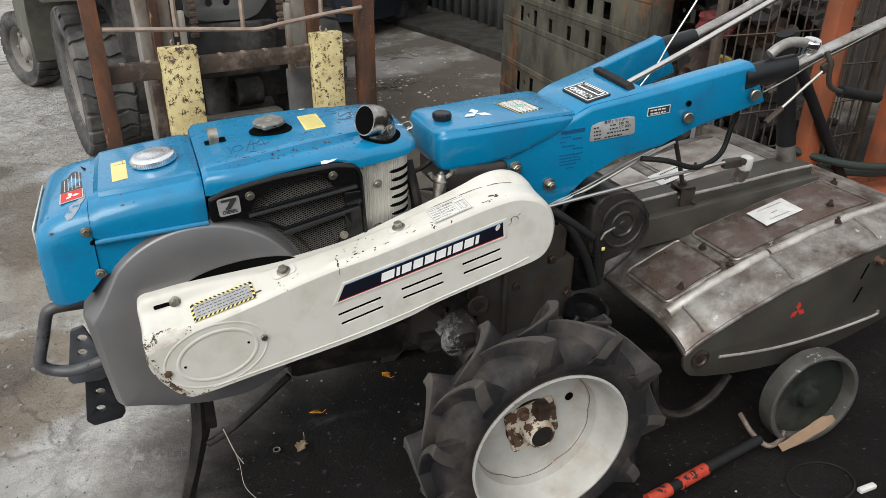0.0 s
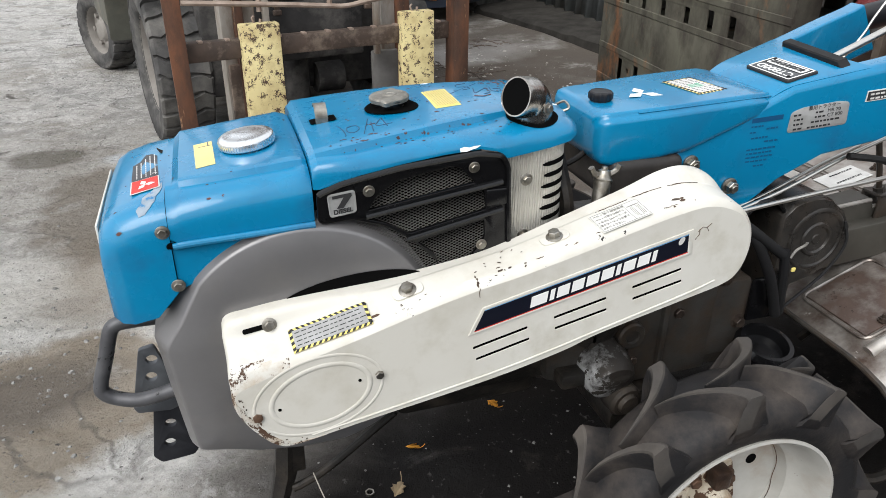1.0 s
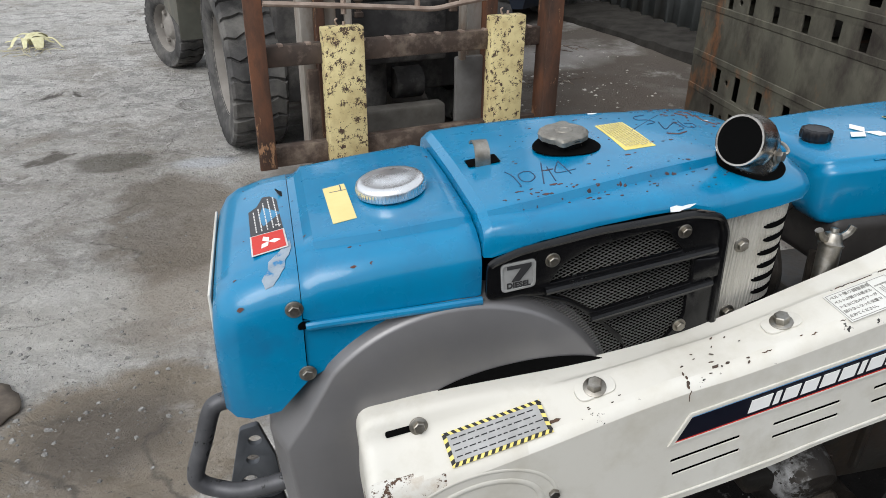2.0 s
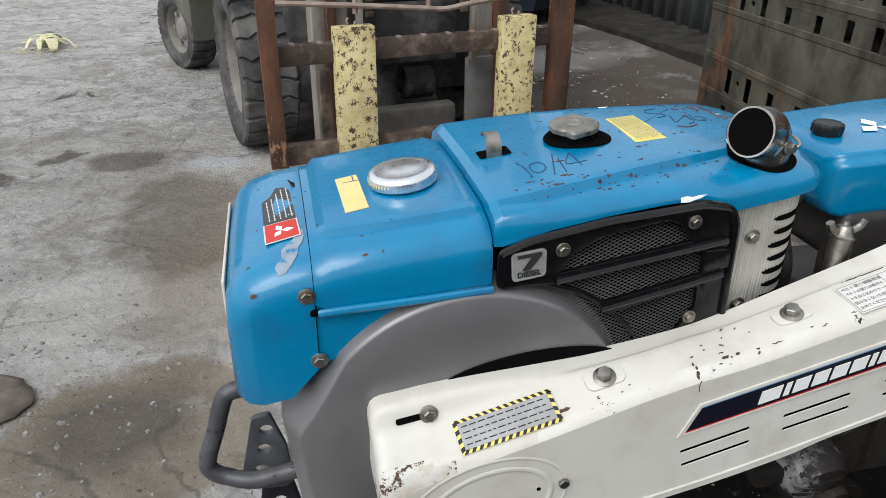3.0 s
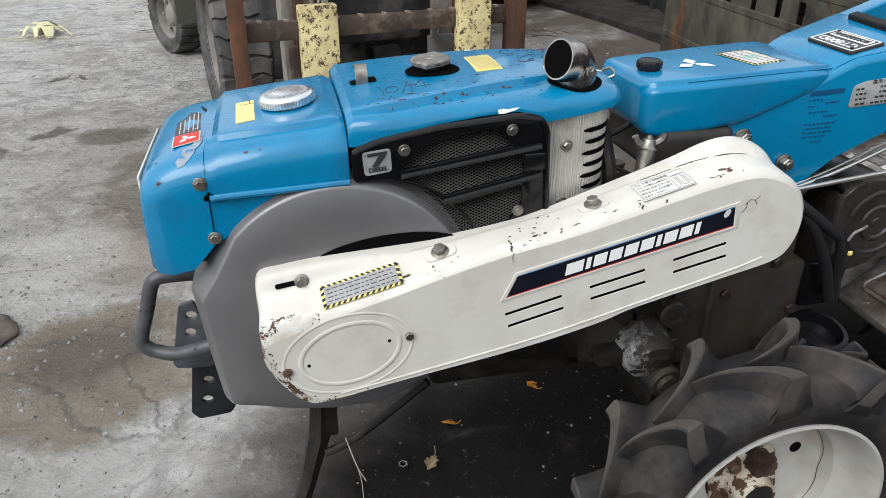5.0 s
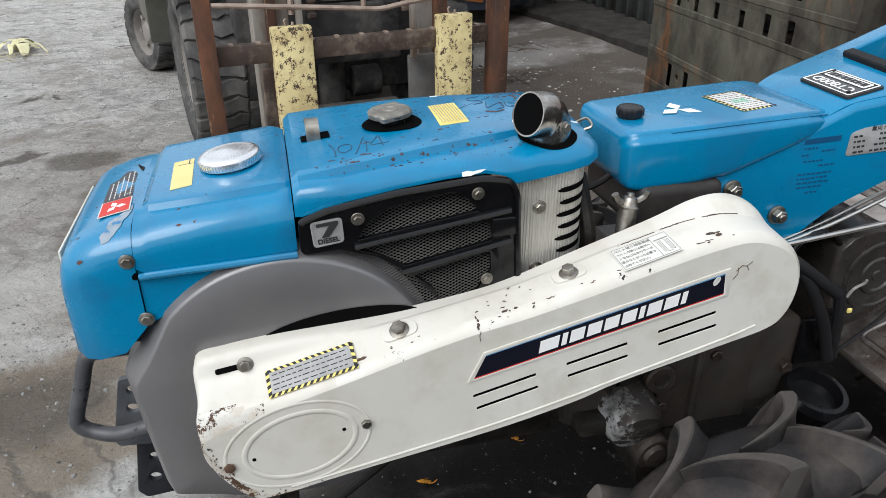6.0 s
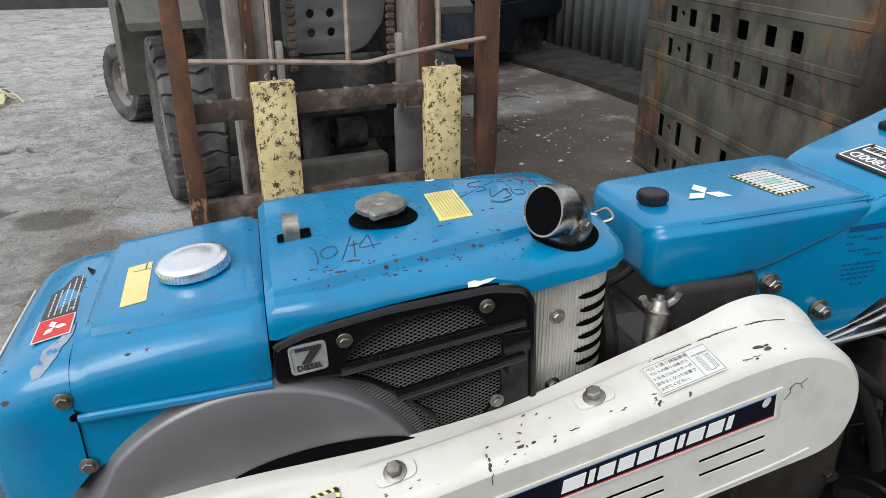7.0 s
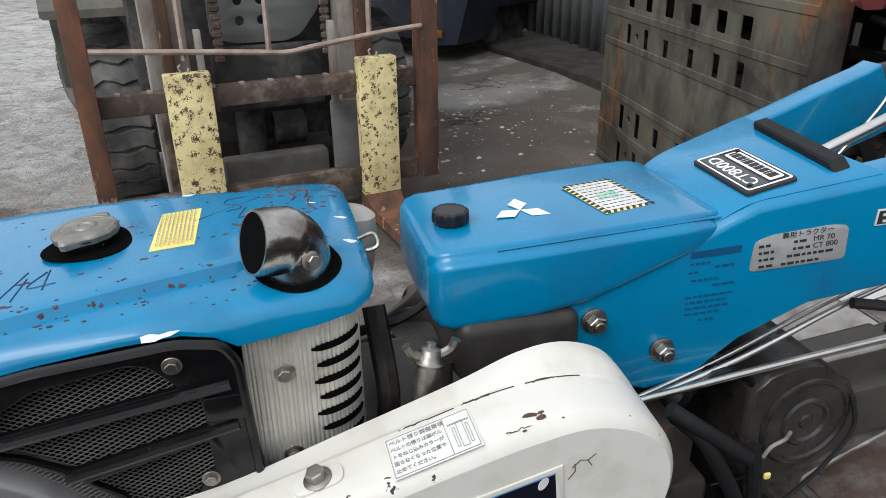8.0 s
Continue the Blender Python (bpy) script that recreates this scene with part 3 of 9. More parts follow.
# fuel tank section
bm = bmesh.new()
loft(bm, [hood_ring(-0.0838, 0.7700, 0.716, 0.100, drop=0.036, step=0.001), hood_ring(-0.075, 0.7720, 0.712, 0.104, drop=0.036, step=0.003),
          hood_ring(-0.066, 0.7800, 0.712, 0.110, drop=0.036, step=0.007), hood_ring(0.0, 0.7870, 0.714, 0.116, drop=0.036, step=0.007),
          hood_ring(0.080, 0.7960, 0.718, 0.118, drop=0.038, step=0.008), hood_ring(0.092, 0.7940, 0.718, 0.114, drop=0.038, step=0.004), hood_ring(0.0985, 0.7910, 0.719, 0.110, 0.1545, drop=0.038, step=0.002)])
tank = part("fuel_tank", bm, blue, tractor, "blue fuel tank with a raised top", 28)
bm = bmesh.new()
tube(bm, [(-0.081, 1.1735, 0.7070), (-0.06, 1.171, 0.7095), (0.02, 1.170, 0.7125), (0.098, 1.170, 0.7155)], 0.0046, 10)
part("skirt_lip", bm, blue, tank)
# nose-side skirt between nose and flywheel guard
bm = bmesh.new()
loft(bm, [[(x, 1.178, zt), (x, 1.178, zl), (x, 1.186, zl), (x, 1.186, zt)] for x, zt, zl in ((-0.0835, 0.712, 0.640), (-0.06, 0.7125, 0.652), (-0.03, 0.713, 0.672), (0.0, 0.714, 0.690), (0.04, 0.716, 0.706))])
part("side_skirt", bm, blue, tank)

# rear bonnet
bm = bmesh.new()
st = [(0.0998, 0.801, 0.762, 0.128, 0.1, 0.154, 0.002), (0.108, 0.808, 0.762, 0.134, 0.1, 0.156, 0.004), (0.16, 0.814, 0.776, 0.130, 0.1, 0.157, 0.0085), (0.22, 0.820, 0.786, 0.122, 0.12, 0.157, 0.0085),
      (0.28, 0.825, 0.793, 0.112, 0.1, 0.157, 0.0085), (0.33, 0.828, 0.796, 0.103, 0.1, 0.157, 0.0085), (0.355, 0.829, 0.790, 0.098, 0.1, 0.1565, 0.0085), (0.372, 0.8295, 0.778, 0.094, 0.1, 0.155, 0.0085),
      (0.40, 0.830, 0.781, 0.088, 0.1, 0.153, 0.005), (0.44, 0.829, 0.786, 0.082, 0.1, 0.151, 0.003), (0.47, 0.827, 0.791, 0.08, 0.1, 0.147, 0.001), (0.485, 0.824, 0.796, 0.078, 0.1, 0.137, 0.0), (0.492, 0.818, 0.800, 0.07, 0.1, 0.12, 0.0)]
loft(bm, [hood_ring(x, zt, zl, ys, hw, min(0.022, zt - 0.008 - step - zl), step) for x, zt, zl, ys, drop, hw, step in st])
bonnet = part("rear_bonnet", bm, blue, tractor, "chipped blue radiator bonnet with rust scratches", 32)


def top_z(x):
    """Height of the crown of the bonnet."""
    pts = [(-0.15, 0.751), (-0.0845, 0.765), (-0.066, 0.780), (0.0, 0.787), (0.08, 0.796), (0.108, 0.808), (0.16, 0.814), (0.22, 0.820), (0.28, 0.825), (0.33, 0.828), (0.40, 0.830), (0.44, 0.829), (0.47, 0.827)]
    for (a, p), (b, q) in zip(pts, pts[1:]):
        if x <= b:
            return p + (q - p) * max(0, (x - a)) / (b - a)
    return pts[-1][1]


def on_top(x, y, lift=0.0):
    """The sheet plane that lies on the crown at (x, y)."""
    s = (top_z(x + 0.02) - top_z(x - 0.02)) / 0.04
    return facing((x, y, top_z(x) + lift - 0.0015 * (1 if abs(y - YC) > 0.03 else 0)), (1, 0, s), (-s, 0, 1))


# caps on the bonnet
def ribs(n, a):
    return lambda q: 1 + a * math.cos(n * q)


bm = bmesh.new()
z0 = top_z(0.02)
lathe(bm, (0.029, 1.302, z0 - 0.0045), (-0.12, 0, 1), [(0.030, 0), (0.030, 0.006), (0.0375, 0.006), (0.0390, 0.0075), (0.0393, 0.016), (0.0385, 0.0185), (0.036, 0.0205), (0.031, 0.0218), (0.029, 0.0214), (0.018, 0.0235), (0.001, 0.0245)], 48)
part("fuel_cap", bm, mat("bright_chrome_cap", (0.86, 0.87, 0.88), (0.78, 0.79, 0.80), 0.24, 1.0, scale=18, bump=0.03, bscale=60, rough2=0.32), tank, "chrome fuel filler cap")
bm = bmesh.new()
for i in range(60):
    q = 2 * math.pi * i / 60
    u, w, d = frame_of((-0.12, 0, 1))
    p = Vector((0.029, 1.302, z0 - 0.0045)) + 0.0393 * (math.cos(q) * u + math.sin(q) * w)
    tube(bm, [p + d * 0.0085, p + d * 0.0158], 0.0004, 5, False)
part("knurling", bm, chrome, tank)

bm = bmesh.new()
zr = top_z(0.245)
lathe(bm, (0.242, 1.322, zr - 0.004), (-0.05, 0, 1), [(0.0395, 0.004), (0.0395, 0.0052), (0.001, 0.0054)], 40, wobble=lambda q: 1 + 0.07 * math.sin(3 * q + 1))
part("filler_opening", bm, void_shade, bonnet, "dark cut-out round the radiator neck")
bm = bmesh.new()
lathe(bm, (0.240, 1.322, zr - 0.002), (-0.05, 0, 1), [(0.022, 0), (0.022, 0.012), (0.026, 0.013), (0.026, 0.014)], 28)
part("filler_neck", bm, black_paint, bonnet)
bm = bmesh.new()
ear = lambda q: 1 + 0.30 * max(0.0, math.cos(2 * (q - 0.35))) ** 9 + 0.014 * math.cos(14 * q)
lathe(bm, (0.240, 1.326, zr + 0.007), (-0.05, 0, 1), [(0.0250, 0.001), (0.0290, 0.0018), (0.0298, 0.0072), (0.0288, 0.0090), (0.0268, 0.0104)], 96, wobble=ear)
lathe(bm, (0.240, 1.326, zr + 0.0174), (-0.05, 0, 1), [(0.0262, -0.001), (0.0225, 0.0004), (0.0205, -0.0012), (0.0120, -0.0012), (0.0110, 0.0008), (0.0095, 0.0018), (0.0060, 0.0018), (0.0045, 0.0006), (0.001, 0.0006)], 48)
part("radiator_cap", bm, mat("dull_zinc_cap", (0.31, 0.295, 0.265), (0.20, 0.19, 0.165), 0.42, 0.6, scale=22, bump=0.25, bscale=200, dirt=(0.12, 0.11, 0.095), dirt_at=0.60, dirt_scale=26), bonnet, "dull grey cast radiator cap with two ears")

# decompression hook through a slot
m = on_top(0.1375, 1.316, 0.001)
part("slot_opening", plate(rounded([(-0.019, -0.012), (0.019, -0.012), (0.019, 0.013), (0.006, 0.013), (0.004, 0.010), (-0.019, 0.010)], 0.002), [], 0.0006, m, 0.0), void_shade, bonnet, "dark slot cut in the bonnet")
bm = bmesh.new()
for p, q in (((0.136, 1.326, 0.790), (0.134, 1.326, 0.838)),):
    w = 0.009
    path = smooth_path([(0.136, 1.306, 0.790), (0.135, 1.305, 0.817), (0.1345, 1.310, 0.831), (0.1345, 1.322, 0.8345), (0.1345, 1.331, 0.829)], 5)
    loft(bm, [[c + Vector((-w, -0.0012, -0.0006)), c + Vector((w, -0.0012, -0.0006)), c + Vector((w, 0.0012, 0.0012)), c + Vector((-w, 0.0012, 0.0012))] for c in path])
part("hook", bm, bolt_steel, bonnet, "bent bare steel hook")

# exhaust elbow
top_skin = surface_of(nose, tank, bonnet)
part("exhaust_opening", drape(oval(0.4285, 1.229, 0.0385, 0.038, 40), top_skin, 0.0012, 3), void_shade, bonnet, "dark round cut-out for the exhaust")
bm = bmesh.new()
elbow_steel = mat("heat_stained_steel", (0.58, 0.565, 0.54), (0.36, 0.34, 0.31), 0.17, 1.0, scale=16, bump=0.14, dirt=(0.16, 0.13, 0.11), dirt_at=0.56, dirt_scale=18)
path = smooth_path([(0.428, 1.229, 0.78), (0.428, 1.2288, 0.816), (0.4215, 1.2255, 0.843), (0.394, 1.2085, 0.8545)], 9)
rings = []
u = None
n = len(path)
for i, p in enumerate(path):
    d = (path[min(i + 1, n - 1)] - path[max(0, i - 1)]).normalized()
    if i == n - 1:
        d = Vector((-0.90, -0.36, 0.26)).normalized()
    if u is None:
        u = Vector((0, 1, 0))
    u = (u - d * u.dot(d)).normalized()
    w = d.cross(u)
    r = 0.0278 + 0.0030 * math.sin(math.pi * i / n) + 0.0012 * math.exp(-((i - n * 0.72) / 0.9) ** 2)
    rings.append([p + r * (math.cos(q) * u + math.sin(q) * w) for q in (2 * math.pi * s / 28 for s in range(28))])
p, dd = path[-1], Vector((-0.90, -0.36, 0.26)).normalized()
rings.append([p + dd * 0.0012 + 0.0279 * (math.cos(q) * u + math.sin(q) * w) for q in (2 * math.pi * s / 28 for s in range(28))])
rings.append([p + dd * 0.0012 + 0.0258 * (math.cos(q) * u + math.sin(q) * w) for q in (2 * math.pi * s / 28 for s in range(28))])
for c in reversed(path[-7:-1]):
    rings.append([c + 0.0248 * (math.cos(q) * u + math.sin(q) * w) for q in (2 * math.pi * s / 28 for s in range(28))])
loft(bm, rings[:n + 2], cap=False)
bore = bmesh.new()
loft(bore, rings[n + 1:])
elbow = part("exhaust_elbow", bm, elbow_steel, tractor, "heat-stained bare steel exhaust elbow", 50)
part("exhaust_bore", bore, void_shade, elbow, "sooty black inside of the exhaust")
bm = bmesh.new()
bolt(bm, (0.4385, 1.2005, 0.836), (0.42, -0.88, 0.2), 0.0058, 0.008)
part("bolt", bm, bolt_steel, elbow)
bm = bmesh.new()
lathe(bm, path[-1] - dd * 0.028, dd, [(0.0240, 0), (0.0, 0.0001)], 28, cap=False)
part("bore", bm, void_shade, elbow, "sooty black bore")

# nose bolts and hook slot
for x, z in ((-0.0915, 0.7275), (-0.084, 0.650)):
    bm = bmesh.new()
    bolt(bm, (x, 1.1755, z), (0, -1, 0), 0.0060, 0.006)
    part("bolt", bm, bolt_steel, nose)
part("slot_opening", plate(rounded([(-0.0895, 0.7035), (-0.0765, 0.7045), (-0.0765, 0.7125), (-0.086, 0.7125), (-0.090, 0.709)], 0.003), [], 0.0006, at_y(1.1742), 0.0), void_shade, nose)

# engine, black side grille, ribbed shroud
bm = bmesh.new()
box(bm, (0.02, 1.235, 0.34), (0.36, 1.46, 0.775), 0.01)
box(bm, (-0.16, 1.20, 0.60), (0.02, 1.45, 0.70), 0.01)
engine = part("engine_block", bm, grime, tractor, "oily dark engine block")
# added black block, paints the shade inside the cowl
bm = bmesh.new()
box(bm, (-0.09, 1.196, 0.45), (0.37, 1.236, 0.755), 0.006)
part("cowl_backing", bm, void_shade, engine, "black block standing in for the shade inside the cowl")
panel_out = rounded([(0.103, 0.757), (0.135, 0.7690), (0.218, 0.783), (0.326, 0.792), (0.360, 0.786), (0.370, 0.768), (0.378, 0.60), (0.290, 0.56), (0.270, 0.632), (0.237, 0.669), (0.195, 0.701), (0.147, 0.7175), (0.103, 0.7155)], 0.008)
h1 = rounded([(0.182, 0.748), (0.212, 0.766), (0.286, 0.7785), (0.302, 0.774), (0.324, 0.749), (0.168, 0.7255)], 0.005)
h2 = rounded([(0.164, 0.7145), (0.336, 0.7395), (0.341, 0.7065), (0.226, 0.6835), (0.195, 0.7035)], 0.005)
h3 = rounded([(0.236, 0.6705), (0.338, 0.6935), (0.340, 0.664), (0.318, 0.632), (0.272, 0.618), (0.262, 0.648)], 0.005)
grille = part("side_grille", plate(panel_out, [h1, h2, h3], 0.004, at_y(1.1715), 0.0012), black_paint, tractor, "black enamelled grille frame, edge rubbed to rust")
bm = bmesh.new()
rim = [Vector((x, 1.168, z)) for x, z in panel_out[2:32]]
tube(bm, rim, 0.0042, 8, False)
part("raised_rim", bm, black_paint, grille)
for a, b in (((0.166, 0.719), (0.362, 0.7475)), ((0.222, 0.6775), (0.364, 0.7055))):
    bm = bmesh.new()
    tube(bm, [(a[0], 1.1675, a[1]), (b[0], 1.1675, b[1])], 0.0046, 8, False)
    part("cross_bar", bm, black_paint, grille)
bm = bmesh.new()
box(bm, (0.338, 1.1655, 0.712), (0.372, 1.172, 0.738), 0.003)
part("stiffener", bm, black_paint, grille)
# expanded-metal mesh behind the openings
bm = bmesh.new()
dx, dz = 0.0084, 0.0044
for k in range(-66, 66):
    for s in (1, -1):
        zc = 0.70
        xs = 0.25 + k * dx
        # a straight strand along the diagonal of the diamonds
        p, q = Vector((xs - 0.5 * 44 * dx, 1.180, zc - s * 0.5 * 44 * dz)), Vector((xs + 0.5 * 44 * dx, 1.180, zc + s * 0.5 * 44 * dz))
        lo, hi = 0.0, 1.0
        d = q - p
        for ax, mn, mx in ((0, 0.155, 0.345), (2, 0.61, 0.782)):
            t0, t1 = sorted(((mn - p[ax]) / d[ax], (mx - p[ax]) / d[ax]))
            lo, hi = max(lo, t0), min(hi, t1)
        if hi - lo > 0.02:
            tube(bm, [p + d * lo, p + d * hi], 0.00055, 4, False)
part("wire_mesh", bm, mat("mesh_wire", (0.085, 0.082, 0.078), (0.035, 0.033, 0.031), 0.35, 0.5, bump=0), grille, "fine expanded-metal mesh")
bm = bmesh.new()
lathe(bm, (0.257, 1.216, 0.702), (0, -1, 0), [(0.050, 0), (0.052, 0.014), (0.036, 0.016), (0.034, 0.006), (0.001, 0.006)], 40)
part("fan_hub", bm, mat("dull_fan_alloy", (0.13, 0.125, 0.12), (0.09, 0.085, 0.08), 0.5, 0.4), engine, "dull grey fan hub behind the mesh")
for x, z in ((0.1715, 0.755), (0.3195, 0.7725), (0.3335, 0.6525)):
    bm = bmesh.new()
    bolt(bm, (x, 1.169, z), (0, -1, 0), 0.0054, 0.006)
    part("bolt", bm, bolt_steel, grille)
# badge
part("badge", plate(rounded([(0.1155, 0.7555), (0.1525, 0.7595), (0.154, 0.728), (0.118, 0.7235)], 0.005), [rounded([(0.1175, 0.7535), (0.1507, 0.757), (0.152, 0.7297), (0.1198, 0.7257)], 0.004)], 0.002, at_y(1.1675), 0.0003), label_grey, grille, "silver badge with a black 7")
part("badge_face", plate(rounded([(0.117, 0.754), (0.151, 0.7575), (0.1525, 0.729), (0.1195, 0.7252)], 0.004), [], 0.001, at_y(1.1680), 0.0), label_grey, grille)
mm = at_y(1.1668) @ pose(0.1352, 0.7465, 0, 0, 0, 5)
part("number", plate([(-0.0125, 0.0105), (0.0135, 0.0105), (0.0135, 0.0045), (0.0005, -0.0105), (-0.0085, -0.0105), (0.0025, 0.0040), (-0.0125, 0.0040)], [], 0.0006, mm, 0.0), ink, grille)
part("lettering", lettering("DIESEL", 0.0088, at_y(1.1668) @ pose(0.1358, 0.7312, 0, 0, 0, 5), 0.0003, bold=0.0003), ink, grille)

# ribbed alloy shroud with cooling slots
path = smooth_path([(0.374, 1.186, 0), (0.41, 1.186, 0), (0.445, 1.1885, 0), (0.466, 1.198, 0), (0.476, 1.216, 0), (0.479, 1.25, 0), (0.479, 1.30, 0)], 30)
acc, last = 0.0, path[0]
rings = []
for i, p in enumerate(path):
    acc += (p - last).length
    last = p
    d = (path[min(i + 1, len(path) - 1)] - path[max(i - 1, 0)]).normalized()
    nrm = Vector((d.y, -d.x, 0))
    q = p + nrm * 0.0009 * (1 if (acc / 0.0042) % 1 < 0.62 else -0.2)
    rings.append([Vector((q.x, q.y, z)) for z in (0.58, 0.64, 0.70, 0.788)] + [Vector((q.x - nrm.x * 0.004, q.y - nrm.y * 0.004, z)) for z in (0.788, 0.58)])
bm = bmesh.new()
loft(bm, rings)
shroud = part("ribbed_shroud", bm, alu, tractor, "finely ribbed pale alloy shroud with dark slots", 20)
i0 = next(i for i, p in enumerate(path) if p.x > 0.430)
for k in range(7):
    bm = bmesh.new()
    zc = 0.7575 - k * 0.0172
    seg = path[i0 + 3 * (k % 2):i0 + 66]
    rg = []
    for j, p in enumerate(seg):
        d = (seg[min(j + 1, len(seg) - 1)] - seg[max(j - 1, 0)]).normalized()
        nrm = Vector((d.y, -d.x, 0))
        h = 0.0030 * (1 - (2 * j / (len(seg) - 1) - 1) ** 8) + 0.0004
        z = zc + 0.006 * j / len(seg)
        rg.append([p + nrm * 0.0016 + Vector((0, 0, z - h)), p + nrm * 0.0016 + Vector((0, 0, z + h)), p - nrm * 0.002 + Vector((0, 0, z + h)), p - nrm * 0.002 + Vector((0, 0, z - h))])
    loft(bm, rg)
    part("cooling_slot", bm, void_shade, shroud)
for z in (0.7385, 0.650):
    bm = bmesh.new()
    bolt(bm, (0.4065, 1.1860, z), (0, -1, 0), 0.0062, 0.007)
    part("bolt", bm, bolt_steel, shroud)

# flywheel guard: a pressed disc with a rounded shoulder and a flat-sided foot
def guard_outline(r):
    k = r / 0.2
    pts = []
    for i in range(64):
        a = radians(-78 + 216 * i / 63)
        pts.append((0.078 + r * math.cos(a), 0.528 + r * math.sin(a)))
    for x, z in ((-0.182, 0.074), (-0.204, 0.042), (-0.2075, 0.034), (-0.2065, 0.026), (-0.200, -0.045), (-0.1885, -0.150), (-0.186, -0.160), (-0.178, -0.1635), (-0.14, -0.172), (-0.094, -0.186), (-0.03, -0.196)):
        pts.append((0.078 + x * k, 0.528 + z * k))
    return pts


bm = bmesh.new()
prof = [(1.0, 1.245), (1.0, 1.203), (0.996, 1.199), (0.988, 1.195), (0.93, 1.1685), (0.92, 1.1655), (0.905, 1.164), (0.70, 1.1625)]
loft(bm, [[(x, y, z) for x, z in guard_outline(0.2 * s)] for s, y in prof])
guard = part("flywheel_guard", bm, grey_paint, tractor, "grey painted flywheel guard", 40)
# dark crescent opening in the guard behind the belt guard
part("belt_opening", plate([(0.146 + 0.118 * math.cos(radians(a)), 0.596 + 0.041 * math.sin(radians(a)) + 0.06 * 0.118 * math.cos(radians(a))) for a in range(5, 176, 7)], [], 0.001, at_y(1.1615), 0.0), void_shade, guard, "dark crescent opening")

# ---- belt guard ----
FRONT = [(-0.030, 0.532), (0.0, 0.545), (0.054, 0.563), (0.143, 0.588), (0.22, 0.611), (0.294, 0.630), (0.36, 0.643), (0.45, 0.665), (0.55, 0.692), (0.60, 0.704), (0.645, 0.710), (0.682, 0.702), (0.711, 0.685), (0.727, 0.660), (0.731, 0.628),
         (0.722, 0.596), (0.699, 0.576), (0.63, 0.558), (0.49, 0.524), (0.43, 0.504), (0.317, 0.478), (0.153, 0.451), (0.045, 0.433), (0.015, 0.436), (-0.010, 0.462), (-0.028, 0.495), (-0.033, 0.515)]
REAR = [(-0.036, 0.598), (0.0, 0.608), (0.062, 0.615), (0.143, 0.6195), (0.215, 0.6240), (0.30, 0.635), (0.36, 0.648), (0.455, 0.6795), (0.555, 0.7130), (0.612, 0.7350), (0.655, 0.7400), (0.694, 0.727), (0.718, 0.702), (0.736, 0.668), (0.740, 0.63),
        (0.730, 0.594), (0.704, 0.571), (0.63, 0.554), (0.49, 0.520), (0.43, 0.499), (0.317, 0.474), (0.153, 0.447), (0.045, 0.429), (0.012, 0.432), (-0.016, 0.462), (-0.036, 0.498), (-0.0375, 0.55)]


def dense(pts, k=5):
    n = len(pts)
    out = []
    for i in range(n):
        a, b, c, d = (Vector(pts[j % n]) for j in (i - 1, i, i + 1, i + 2))
        for s in range(k):
            t = s / k
            p = 0.5 * ((2 * b) + (c - a) * t + (2 * a - 5 * b + 4 * c - d) * t * t + (3 * b - 3 * c + d - a) * t ** 3)
            out.append((p.x, p.y))
    return out


F, R = dense(FRONT), dense(REAR)
cx, cz = 0.33, 0.56


# the shelf between the rear edge and the front fold: nearly level, its right end rounded
SHELF = [(-0.034, 0.562), (0.0, 0.567), (0.054, 0.579), (0.143, 0.600), (0.215, 0.6225), (0.297, 0.6420), (0.36, 0.654), (0.455, 0.681), (0.555, 0.7085), (0.605, 0.7185), (0.650, 0.7205), (0.690, 0.711), (0.719, 0.691), (0.737, 0.662), (0.740, 0.628),
         (0.730, 0.593), (0.704, 0.571), (0.63, 0.553), (0.49, 0.519), (0.43, 0.498), (0.317, 0.473), (0.153, 0.446), (0.045, 0.428), (0.012, 0.431), (-0.016, 0.460), (-0.035, 0.496), (-0.0375, 0.530)]
S = dense(SHELF)
# (y, share of the shelf at the pulley end, at the clutch end), then the tight fold to the face
BACK = [(1.168, 0.0, 0.0), (1.160, 0.0, 0.0), (1.151, 0.0, 0.10), (1.145, 0.0, 0.30), (1.140, 0.04, 0.62), (1.136, 0.30, 0.90), (1.1335, 0.62, 0.985), (1.129, 0.86, 1.0), (1.122, 0.96, 1.0), (1.114, 1.0, 1.0), (1.0945, 1.0, 1.0)]
FRONT_FOLD = [(1.0895, 0.10), (1.0855, 0.28), (1.0820, 0.55), (1.0798, 0.80), (1.0788, 0.95), (1.0785, 1.0)]


def blend_at(x):
    t = max(0.0, min(1.0, (x - 0.19) / 0.17))
    return t * t * (3 - 2 * t)


rings = []
for y, left, right in BACK:
    ring = []
    for (x0, z0), (x1, z1) in zip(R, S):
        sm = left + (right - left) * blend_at(x0)
        x, z = x0 + (x1 - x0) * sm, z0 + (z1 - z0) * sm
        w = (0.0012 * noise.noise((x * 16, z * 16, y * 12)) + (0.34 - 0.24 * blend_at(x0)) * max(0.0, y - 1.0945) * sm) if y < 1.138 and z > 0.56 else 0.0
        ring.append((x, y, z + w))
    rings.append(ring)
for y, sm in FRONT_FOLD:
    rings.append([(x0 + (x1 - x0) * sm, y + 0.0006 * noise.noise((x0 * 30, z0 * 30, 2)) * (1 - sm), z0 + (z1 - z0) * sm + 0.0014 * noise.noise((x0 * 22, z0 * 22, 7)) * (1 - sm)) for (x0, z0), (x1, z1) in zip(S, F)])
bm = bmesh.new()
loft(bm, rings, cap=False)
